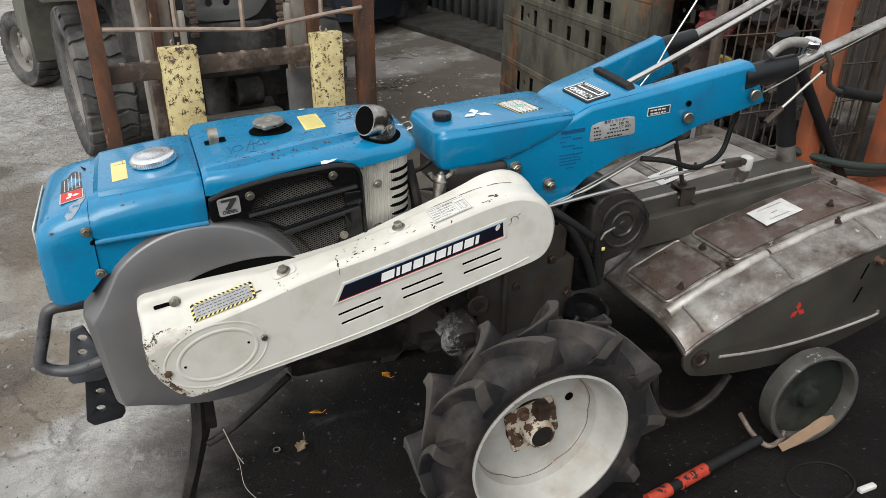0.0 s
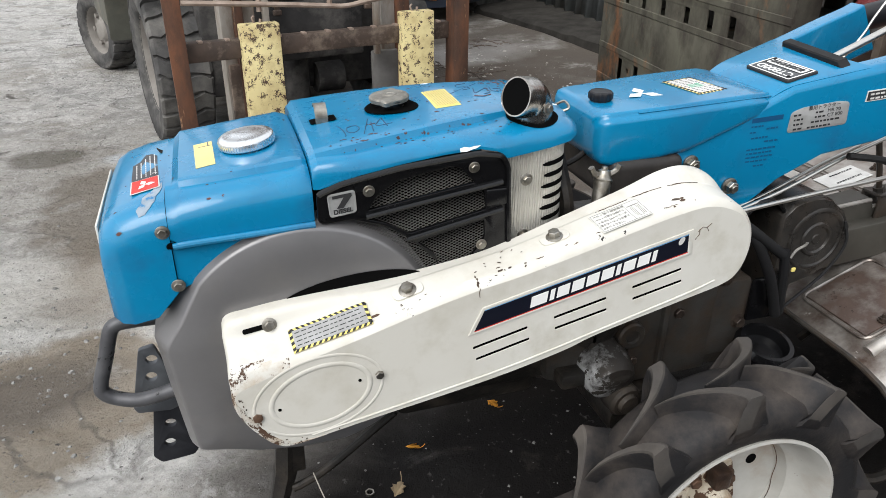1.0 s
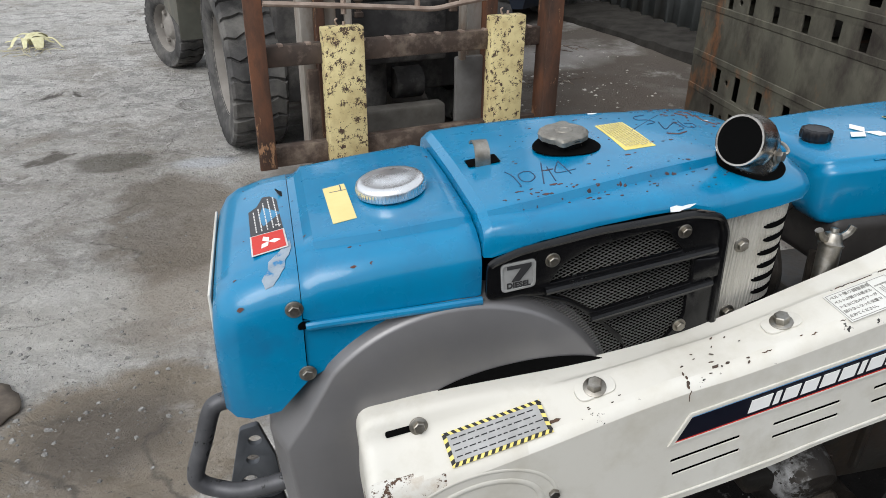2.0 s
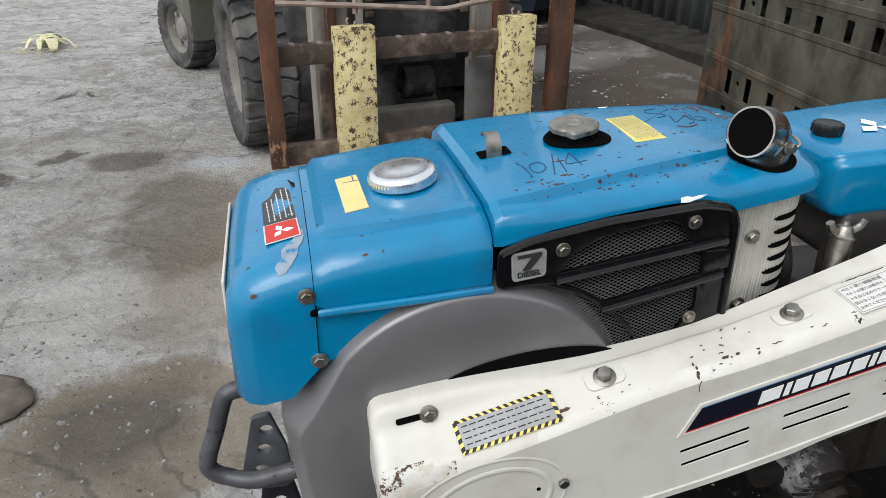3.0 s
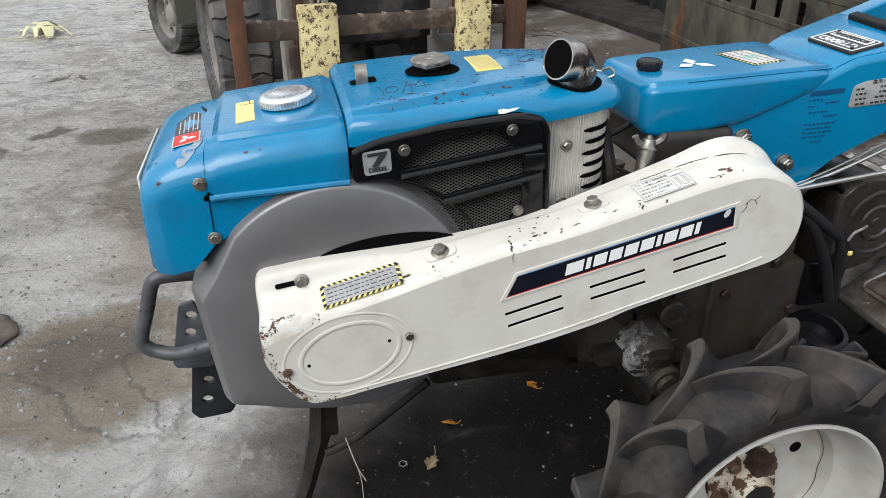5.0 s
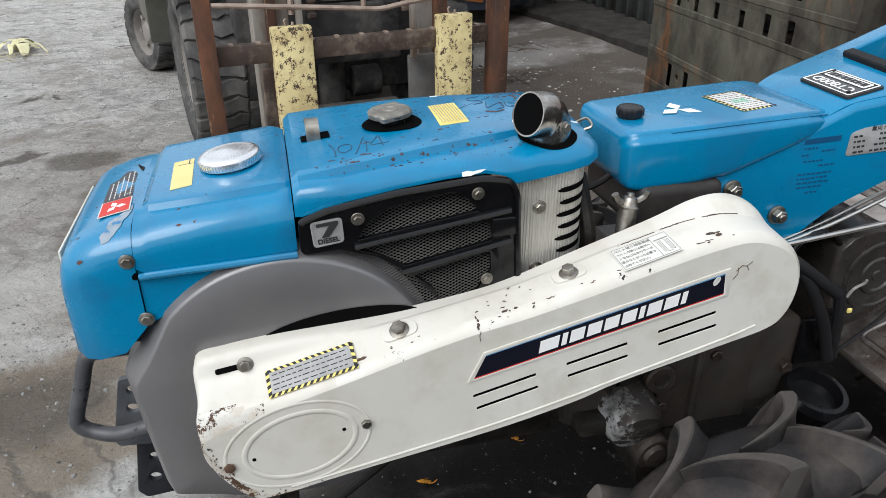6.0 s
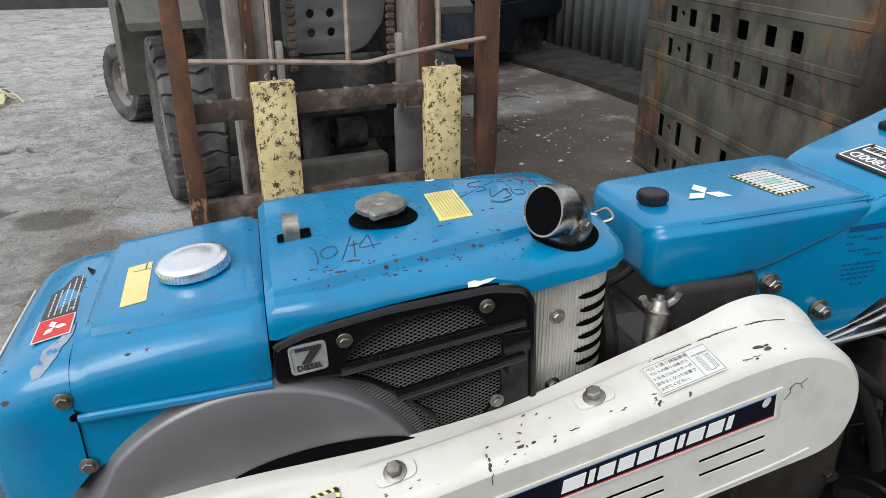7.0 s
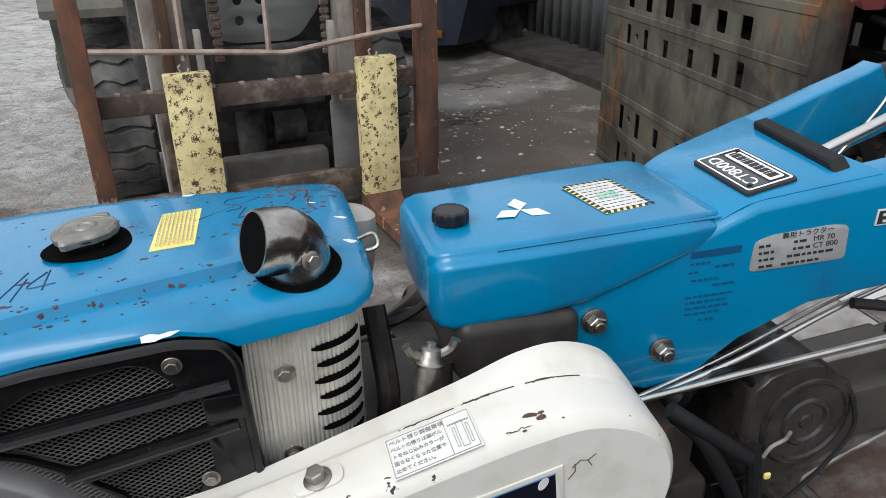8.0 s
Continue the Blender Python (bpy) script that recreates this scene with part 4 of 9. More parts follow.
for f in bm.faces:
    p = f.calc_center_median()
    if p.x < 0.07 and p.z < 0.525 and p.y < 1.128 or p.x < 0.035 and p.z < 0.568 and p.y < 1.100:
        f.material_index = 1
    elif p.x > 0.12 and p.z > 0.58 and 1.079 < p.y < 1.092 or p.x > 0.45 and p.z > 0.68 and 1.132 < p.y < 1.138:
        f.material_index = 2
belt = part("belt_guard", bm, white, tractor, "dented cream belt guard with chipped edges", 50)
belt.data.materials.append(white_worn)
belt.data.materials.append(mat("cream_paint_edge", (0.62, 0.605, 0.555), (0.57, 0.55, 0.495), 0.30, scale=6, bump=0.08, chips=(0.035, 0.032, 0.03), chip_at=0.635, chip_scale=42, dirt=(0.54, 0.515, 0.45), dirt_at=0.58, dirt_scale=16))
guard_skin = surface_of(belt)


def guard_point(x, y):
    """Height of the belt guard's top at (x, y)."""
    return height(guard_skin, x, y, 0.6)


def on_guard(x, y, lift=0.0):
    """The sheet plane that lies on the top of the guard."""
    d = 0.006
    u = Vector((2 * d, 0, guard_point(x + d, y) - guard_point(x - d, y)))
    v = Vector((0, 2 * d, guard_point(x, y + d) - guard_point(x, y - d)))
    n = u.cross(v).normalized()
    return facing(Vector((x, y, guard_point(x, y))) + n * lift, u, n)


slots = []
for x0, z0, x1, z1 in ((0.292, 0.538, 0.374, 0.5575), (0.297, 0.518, 0.378, 0.5375), (0.414, 0.566, 0.496, 0.5845), (0.417, 0.547, 0.499, 0.565), (0.537, 0.595, 0.617, 0.6135), (0.540, 0.575, 0.621, 0.593)):
    u = Vector((x1 - x0, z1 - z0)).normalized() * 0.0026
    v = Vector((-u.y, u.x))
    slots.append(rounded([(x0 + v.x, z0 + v.y), (x0 - v.x, z0 - v.y), (x1 - v.x, z1 - v.y), (x1 + v.x, z1 + v.y)], 0.0018, 2))
part("face", plate(F, slots, 0.0016, at_y(1.0793), 0.0), white, belt)
# black sheet close behind the face, in place of shade in the hollow
part("inner_shade", plate([(cx + (x - cx) * 0.97, cz + (z - cz) * 0.94) for x, z in F], [], 0.002, at_y(1.0835), 0.0), void_shade, belt, "black sheet standing in for the shade behind the slots")
# oval cover plate on the pulley end: two raised beads
for pts, r in ((oval(0.0745, 0.5065, 0.088, 0.060, 40, 0.22), 0.0014), (oval(0.077, 0.5065, 0.068, 0.046, 40, 0.24), 0.0022)):
    bm = bmesh.new()
    loop = [Vector((x, 1.0786 - r * 0.25, z)) for x, z in pts]
    rings = []
    n = len(loop)
    for i in range(n):
        d = (loop[(i + 1) % n] - loop[i - 1]).normalized()
        o = d.cross(Vector((0, 1, 0)))
        rings.append([loop[i] + o * r * math.cos(q) * 1.6 + Vector((0, -1, 0)) * r * 0.45 * math.sin(q) for q in (2 * math.pi * s / 8 for s in range(8))])
    rings.append(rings[0])
    loft(bm, rings, cap=False)
    part("pressed_bead", bm, white, belt)
for x, z in ((0.021, 0.495), (0.130, 0.5195)):
    bm = bmesh.new()
    lathe(bm, (x, 1.0784, z), (0, -1, 0), [(0.0024, 0), (0.0024, 0.0006), (0.0005, 0.0006)], 12)
    part("drain_hole", bm, void_shade, belt)
bm = bmesh.new()
bolt(bm, (0.157, 1.0785, 0.5245), (0, -1, 0), 0.0062, 0.006, False)
part("bolt", bm, bolt_steel, belt)
bm = bmesh.new()
bolt(bm, (-0.008, 1.0785, 0.490), (0, -1, 0), 0.0068, 0.005, False)
part("bolt", bm, hub_rust, belt, "rusty bolt")
# nose rim rubbed down to rust
nose_rim = [p for p in F if p[0] < 0.085 and p[1] < 0.525]
k0 = max(range(len(nose_rim)), key=lambda i: (Vector(nose_rim[i]) - Vector(nose_rim[i - 1])).length)
nose_rim = nose_rim[k0:] + nose_rim[:k0]
inner = []
for i, p in enumerate(nose_rim):
    e = min(1.0, i / 8, (len(nose_rim) - 1 - i) / 8)
    d = 0.010 + 0.006 * noise.noise((i * 0.33, 0, 4)) + 0.004 * noise.noise((i * 1.1, 3, 4))
    q = Vector(p) + (Vector((0.08, 0.51)) - Vector(p)).normalized() * max(0.0008, d * e)
    inner.append((q.x, q.y))
part("worn_rim", plate(nose_rim + inner[::-1], [], 0.0005, at_y(1.0780), 0.0), white_worn, belt, "nose rim rubbed down to brown metal")
# lower pressed line along the face
bm = bmesh.new()
tube(bm, [(0.06, 1.0785, 0.4425), (0.153, 1.0782, 0.4585), (0.317, 1.0782, 0.4885), (0.42, 1.0782, 0.5125), (0.48, 1.0782, 0.5285), (0.63, 1.0782, 0.568), (0.68, 1.0785, 0.584)], 0.0016, 6)
part("pressed_line", bm, white, belt)
# bolts along the sloping top
for x, y in ((0.208, 1.113), (0.424, 1.1165)):
    m = on_guard(x, y, 0.0008)
    o = m.to_3x3() @ Vector((0, 0, 1))
    part("slotted_washer", plate(rounded([(-0.021, -0.0105), (0.021, -0.0105), (0.021, 0.0105), (-0.021, 0.0105)], 0.0105, 6), [], 0.0022, m, 0.0008), white, belt)
    bm = bmesh.new()
    bolt(bm, Vector((x, y, guard_point(x, y))) + o * 0.0022, o, 0.0082, 0.011)
    part("bolt", bm, bolt_steel, belt)
m = facing((0.014, 1.1325, 0.5935), (1, 0, 0.13), (0, -1, 0.25))
part("adjusting_slot", plate(rounded([(-0.027, -0.0035), (0.006, -0.0035), (0.006, 0.0035), (-0.027, 0.0035)], 0.003), [], 0.001, m, 0.0), void_shade, belt)
bm = bmesh.new()
bolt(bm, (0.0225, 1.1330, 0.5950), (0, -1, 0.25), 0.0066, 0.008)
part("bolt", bm, bolt_steel, belt)

# name strip: navy parallelogram with blue upper and red lower border, pale blocks for the letters
y = 1.0782
A, B, C, D = (0.291, 0.565), (0.3065, 0.5995), (0.619, 0.672), (0.622, 0.640)
part("strip_frame", plate([(0.285, 0.5620), (0.304, 0.6025), (0.6245, 0.6770), (0.6275, 0.6380)], [[A, B, C, D]], 0.002, at_y(1.0783), 0.0006), white, belt)
part("name_strip", plate([A, B, C, D], [], 0.0008, at_y(y - 0.0002), 0.0), navy_print, belt, "navy name strip with pale block shapes")
part("blue_border", plate([(0.3055, 0.5975), B, C, (0.6195, 0.6698)], [], 0.0006, at_y(y - 0.0008), 0.0), sky_print, belt)
part("red_border", plate([A, (0.2917, 0.5668), (0.6219, 0.6417), D], [], 0.0006, at_y(y - 0.0008), 0.0), red_print, belt)
u = Vector((C[0] - B[0], C[1] - B[1])).normalized()
v = Vector((0.10, 1.0)).normalized()
o = Vector((0.3755, 0.5995))
widths = [0.0255, 0.0068, 0.0188, 0.0188, 0.0193, 0.0193, 0.0068, 0.0193, 0.0193, 0.0068]
at = 0.0
for wd in widths:
    p = o + u * at
    q = p + u * wd
    h = v * 0.0175
    part("letter_block", plate([tuple(p - h / 2), tuple(q - h / 2), tuple(q + h / 2), tuple(p + h / 2)], [], 0.0006, at_y(y - 0.0014), 0.0), white_print, belt)
    at += wd + 0.0042
part("rubbed_spot", plate(oval(0.608, 0.6615, 0.004, 0.007, 12, -0.5), [], 0.0006, at_y(y - 0.001), 0.0), label_white, belt)


def hazard_label(name, parent, m, w, h, face, lines, label, stripe=0.0045, n_long=14, n_short=4):
    """A small notice with a black and yellow striped border and grey bars for its print."""
    base = part(name, plate([(-w / 2, -h / 2), (w / 2, -h / 2), (w / 2, h / 2), (-w / 2, h / 2)], [], 0.0004, m, 0.0), tape_yellow if face is label_white else label_yellow, parent, label)
    k = pose(0, 0, 0.0005)
    def q(pts, mt, nm="stripe", lift=0.0005):
        part(nm, plate(pts, [], 0.0003, m @ pose(0, 0, lift), 0.0), mt, parent)
    for s in (-1, 1):
        for i in range(n_long):
            x = -w / 2 + w * (i + 0.25) / n_long
            q([(x, s * h / 2), (x + w / n_long * 0.5, s * h / 2), (x + w / n_long * 0.5 + 0.003, s * (h / 2 - stripe)), (x + 0.003, s * (h / 2 - stripe))], ink)
        for i in range(n_short):
            z = -h / 2 + h * (i + 0.25) / n_short
            q([(s * w / 2, z), (s * w / 2, z + h / n_short * 0.5), (s * (w / 2 - stripe), z + h / n_short * 0.5 + 0.002), (s * (w / 2 - stripe), z + 0.002)], ink)
    q([(-w / 2 + stripe, -h / 2 + stripe), (w / 2 - stripe, -h / 2 + stripe), (w / 2 - stripe, h / 2 - stripe), (-w / 2 + stripe, h / 2 - stripe)], face, "label_face", 0.0008)
    rng = random.Random(5)
    for i in range(lines):
        z = h / 2 - stripe - (h - 2 * stripe) * (i + 0.7) / (lines + 0.4)
        x = -w / 2 + stripe + 0.003
        while x < w / 2 - stripe - 0.008:
            d = rng.uniform(0.003, 0.009)
            q([(x, z - 0.0006), (x + d, z - 0.0006), (x + d, z + 0.0006), (x, z + 0.0006)], ink, "print_bar", 0.0011)
            x += d + 0.0022
    return base


m = on_guard(0.0995, 1.1045, 0.0022)
hazard_label("warning_label", belt, m, 0.109, 0.040, label_grey, 4, "grey warning label with black and yellow striped border")
# instruction sticker at the clutch end of the sloping top
faint = mat("faded_print", (0.22, 0.215, 0.2), (0.36, 0.35, 0.32), 0.5, bump=0)
m = on_guard(0.5195, 1.1065, 0.0012) @ Matrix.Diagonal((0.86, 0.84, 1, 1))
part("instruction_sticker", plate([(-0.045, -0.027), (0.045, -0.027), (0.045, 0.027), (-0.045, 0.027)], [], 0.0004, m, 0.0), mat("worn_sticker", (0.61, 0.605, 0.57), (0.56, 0.55, 0.51), 0.42, bump=0.02), belt, "pale instruction sticker with fine black print")
def frame_lines(w, h, t, x0=0.0):
    return [[(x0 - w / 2, s * h / 2 - t / 2), (x0 + w / 2, s * h / 2 - t / 2), (x0 + w / 2, s * h / 2 + t / 2), (x0 - w / 2, s * h / 2 + t / 2)] for s in (-1, 1)] + \
           [[(x0 + s * w / 2 - t / 2, -h / 2), (x0 + s * w / 2 + t / 2, -h / 2), (x0 + s * w / 2 + t / 2, h / 2), (x0 + s * w / 2 - t / 2, h / 2)] for s in (-1, 1)]
for pts in frame_lines(0.086, 0.050, 0.0006) + [[(0.0155, -0.025), (0.0161, -0.025), (0.0161, 0.025), (0.0155, 0.025)]]:
    part("printed_line", plate(pts, [], 0.0003, m @ pose(0, 0, 0.0006), 0.0), faint, belt)
for i, txt in enumerate(("ベルト張り調整要領", "ベルトの張りは蝶ボル", "トをねじ込みカラーが", "回らなくなった位置で", "止めてください。")):
    part("lettering", lettering(txt, 0.0058 if i else 0.0064, m @ pose(-0.041, 0.0188 - i * 0.0093, 0.0007), 0.0002, "LEFT", squeeze=0.92 if i else 1.0), faint, belt)
for x0, z0, w, h in ((0.022, -0.018, 0.003, 0.026), (0.036, -0.018, 0.003, 0.026), (0.027, -0.020, 0.007, 0.034), (0.019, 0.012, 0.022, 0.0018)):
    part("printed_line", plate([(x0, z0), (x0 + w, z0), (x0 + w, z0 + h), (x0, z0 + h)], [[(x0 + 0.0005, z0 + 0.0005), (x0 + w - 0.0005, z0 + 0.0005), (x0 + w - 0.0005, z0 + h - 0.0005), (x0 + 0.0005, z0 + h - 0.0005)]], 0.0003, m @ pose(0, 0, 0.0006), 0.0), faint, belt)
# chipped nose of the guard and rubbed marks along the fold
rng = random.Random(11)
def scuffs(n, where, size, material, parent, name="paint_chip"):
    for _ in range(n):
        at, out, u = where(rng)
        s = size * rng.uniform(0.4, 1.3)
        k = rng.randint(6, 9)
        el = rng.uniform(1.0, 3.2)
        pts = [(s * el * math.cos(q) * rng.uniform(0.55, 1.2), s * math.sin(q) * rng.uniform(0.5, 1.2)) for q in (2 * math.pi * i / k for i in range(k))]
        part(name, plate(pts, [], 0.0003, facing(at, u, out), 0.0), material, parent)
def fold(r):
    i = r.uniform(2, 9.5)
    a, b = Vector(FRONT[int(i)]), Vector(FRONT[int(i) + 1])
    p = a.lerp(b, i % 1)
    return Vector((p.x, 1.0815, p.y + r.uniform(-0.001, 0.003))), Vector((-0.1, -0.85, 0.5)), Vector((1, 0, 0.26))
chip_dark = mat("chipped_to_metal", (0.045, 0.038, 0.033), (0.09, 0.05, 0.03), 0.6, scale=60, bump=0.2)
scuffs(24, fold, 0.0012, chip_dark, belt)
def nose_chips(r):
    i = r.choice((21.8, 22.6, 23.2, 23.8, 24.4, 25.0, 25.6, 26.2)) + r.uniform(-0.3, 0.3)
    a, b = Vector(FRONT[int(i)]), Vector(FRONT[(int(i) + 1) % len(FRONT)])
    p = a.lerp(b, i % 1)
    c = Vector((0.06, 0.50))
    s = r.uniform(-0.03, 0.13)
    q = p.lerp(c, max(0, s))
    return Vector((q.x, 1.0778 if s > 0.02 else 1.0800, q.y)), Vector((-0.15, -1, 0.1)), Vector((r.uniform(-1, 1), 0, r.uniform(-1, 1)))
scuffs(60, nose_chips, 0.0010, chip_dark, belt)
def top_chips(r):
    x, y = r.uniform(0.31, 0.40), r.uniform(1.085, 1.135)
    m = on_guard(x, y, 0.0015)
    return m.translation, m.to_3x3() @ Vector((0, 0, 1)), Vector((1, r.uniform(-1, 1), 0.3))


scuffs(9, top_chips, 0.0010, chip_dark, belt)
# worn line along the rear fold of the clutch end
bm = bmesh.new()
for a, b in ((0.52, 0.545), (0.555, 0.60), (0.61, 0.632), (0.64, 0.662)):
    tube(bm, [Vector((x, 1.1345, guard_point(x, 1.1345) + 0.0002)) for x in (a, (a + b) / 2, b)], 0.0006, 5)
part("worn_line", bm, chip_dark, belt)

# rubbed dent across the fold with small black spots, cracked paint beside the strip
for y, x, w, h in ((1.0950, 0.2980, 0.0010, 0.0030), (1.0900, 0.2990, 0.0012, 0.0022), (1.0850, 0.2985, 0.0018, 0.0024), (1.0825, 0.2975, 0.0014, 0.0030)):
    z = guard_point(x, y)
    part("dent_mark", plate(oval(0, 0, w, h, 9), [], 0.0006, facing((x, y - 0.0006, z + 0.0004), (1, 0, 0.25), (0, -0.75, 0.66)), 0.0), chip_dark, belt)
for pts in ([(0.300, 0.634), (0.2985, 0.628), (0.2995, 0.620)], [(0.634, 0.672), (0.641, 0.679), (0.648, 0.6775), (0.655, 0.683)], [(0.631, 0.660), (0.637, 0.668), (0.636, 0.676)], [(0.648, 0.6775), (0.652, 0.671)]):
    bm = bmesh.new()
    tube(bm, [(x, 1.0781, z) for x, z in pts], 0.00045, 5, False)
    part("paint_crack", bm, chip_dark, belt)
for k in range(14):
    x = 0.15 + 0.50 * rng.random()
    y = 1.0865 + 0.012 * rng.random() ** 2
    m = on_guard(x, y, 0.0006)
    s2 = 0.0008 + 0.0022 * rng.random() ** 3
    part("paint_chip", plate([(s2 * 2.2 * math.cos(q) * rng.uniform(0.5, 1.2), s2 * math.sin(q) * rng.uniform(0.5, 1.2)) for q in (2 * math.pi * i / 8 for i in range(8))], [], 0.0003, m, 0.0), chip_dark, belt)

# flaked fold of the clutch end: a ragged broken line of bare metal
rng = random.Random(77)
def ragged(pts, w0, parent, name="paint_chip"):
    """A torn strip of bare metal along points (place, outward)."""
    up, lo = [], []
    bm = bmesh.new()
    n = len(pts)
    for i, (p, o) in enumerate(pts):
        d = (pts[min(i + 1, n - 1)][0] - pts[max(i - 1, 0)][0]).normalized()
        s = o.cross(d).normalized()
        a = w0 * rng.uniform(0.15, 1.0) * (0.25 if i in (0, n - 1) else 1)
        b = w0 * rng.uniform(0.15, 1.0) * (0.25 if i in (0, n - 1) else 1)
        up.append(p + s * a + o * 0.0007)
        lo.append(p - s * b + o * 0.0007)
    loft(bm, [[u, l, l - o * 0.0012, u - o * 0.0012] for u, l, (p, o) in zip(up, lo, pts)])
    part(name, bm, chip_dark, parent)


def fold_line(x0, x1, y, n):
    out = []
    for i in range(n + 1):
        x = x0 + (x1 - x0) * i / n
        m = on_guard(x, y + rng.uniform(-0.0008, 0.0008))
        out.append((m.translation, m.to_3x3() @ Vector((0, 0, 1))))
    return out


for x0, x1, y, n, w in ((0.385, 0.396, 1.090, 5, 0.0009), (0.44, 0.447, 1.089, 4, 0.0012), (0.475, 0.481, 1.091, 4, 0.0009), (0.512, 0.520, 1.090, 5, 0.0010), (0.535, 0.556, 1.0895, 8, 0.0009), (0.578, 0.60, 1.089, 7, 0.0007), (0.608, 0.614, 1.098, 4, 0.0022), (0.50, 0.520, 1.1345, 8, 0.0007), (0.552, 0.578, 1.1345, 10, 0.0009), (0.615, 0.640, 1.1345, 9, 0.0008), (0.33, 0.336, 1.10, 3, 0.0012), (0.30, 0.304, 1.105, 3, 0.0014), (0.345, 0.35, 1.093, 3, 0.0018)):
    ragged(fold_line(x0, x1, y, n), w, belt)

# ---- rear tank, yoke, handles ----
bm = bmesh.new()
def tank_ring(x, y0, y1, zb, zt, r=0.012):
    pts = rounded([(y0, zb), (y1, zb), (y1, zt), (y0 + 0.012, zt), (y0 + 0.009, zt - 0.007), (y0, zt - 0.012)], r, 4)
    return [(x, y, z) for y, z in pts]


loft(bm, [tank_ring(0.552, 1.262, 1.400, 0.740, 0.787), tank_ring(0.555, 1.252, 1.412, 0.729, 0.796), tank_ring(0.562, 1.244, 1.422, 0.722, 0.801), tank_ring(0.575, 1.240, 1.428, 0.719, 0.8035),
          tank_ring(0.66, 1.238, 1.436, 0.723, 0.807), tank_ring(0.715, 1.237, 1.440, 0.731, 0.810), tank_ring(0.755, 1.237, 1.441, 0.745, 0.812), tank_ring(0.825, 1.237, 1.442, 0.770, 0.815), tank_ring(0.852, 1.238, 1.441, 0.778, 0.8155), tank_ring(0.868, 1.242, 1.437, 0.782, 0.813), tank_ring(0.877, 1.249, 1.430, 0.786, 0.807), tank_ring(0.882, 1.258, 1.420, 0.790, 0.800)])
rear_tank = part("rear_tank", bm, blue, tractor, "blue box-shaped rear tank", 40)
bm = bmesh.new()
lathe(bm, (0.5925, 1.322, 0.8035), (0, 0, 1), [(0.016, 0), (0.016, 0.0035), (0.0188, 0.0035), (0.0196, 0.0055), (0.0196, 0.0125), (0.0188, 0.0150), (0.0165, 0.0166), (0.0155, 0.0158), (0.001, 0.0162)], 96, wobble=ribs(12, 0.035))
part("tank_cap", bm, sleeve_rubber, rear_tank, "black ribbed plastic cap")
def flat(x, y, turn=0, lift=0.0):
    return pose(x, y, 0.8052 + 0.032 * (x - 0.6) + lift, 0, -1.2, turn)
for a in (90, 210, 330):
    c, s = math.cos(radians(a)), math.sin(radians(a))
    L, W = 0.034, 0.0195
    pts = [(0, 0), (c * L / 2 - s * W / 2 * 1.1, s * L / 2 + c * W / 2 * 1.1), (c * L, s * L), (c * L / 2 + s * W / 2 * 1.1, s * L / 2 - c * W / 2 * 1.1)]
    part("pale_rhombus", plate(pts, [], 0.0004, flat(0.672, 1.326, -8, 0.0012), 0.0), white_print, rear_tank)
hazard_label("caution_label", rear_tank, flat(0.776, 1.330, 9, 0.0026), 0.064, 0.090, label_white, 9, "torn white caution label with black and yellow striped border", 0.0062, 8, 11)
part("green_mark", plate([(-0.016, -0.010), (-0.004, -0.0075), (0.002, -0.011), (0.015, -0.008), (0.012, 0.002), (0.016, 0.010), (0.003, 0.0075), (-0.009, 0.011), (-0.013, 0.003)], [], 0.0003, flat(0.776, 1.328, 9, 0.0036), 0.0), green_print, rear_tank)
bm = bmesh.new()
tube(bm, [(0.62, 1.2485, 0.8010), (0.72, 1.2465, 0.8055), (0.865, 1.2465, 0.8105)], 0.0016, 6)
part("pressed_line", bm, blue, rear_tank)

# yoke: top web, two diverging box arms, side cheeks
def yoke_top(x):
    return 0.829 + 0.22 * (x - 0.897)


def arm_out(x):
    """Half width over the outer cheeks of the two arms."""
    pts = [(0.80, 0.088), (0.85, 0.093), (0.90, 0.100), (0.97, 0.115), (1.06, 0.136), (1.14, 0.153)]
    for (a, p), (b, q) in zip(pts, pts[1:]):
        if x <= b:
            break
    return p + (q - p) * (x - a) / (b - a)


bm = bmesh.new()
rings = []
for x in (0.858, 0.866, 0.875, 0.885, 0.895, 0.91, 0.93, 0.96, 0.99, 1.0225):
    z = yoke_top(x) - 6.0 * max(0.0, 0.908 - x) ** 2
    h = arm_out(x) - 0.011
    rings.append([(x, YC - h - 0.003, z - 0.002), (x, YC - h + 0.003, z), (x, YC + h - 0.003, z), (x, YC + h + 0.003, z - 0.002), (x, YC + h, z - 0.02), (x, YC - h, z - 0.02)])
loft(bm, rings)
yoke = part("yoke", bm, blue, tractor, "blue pressed-steel handle yoke")


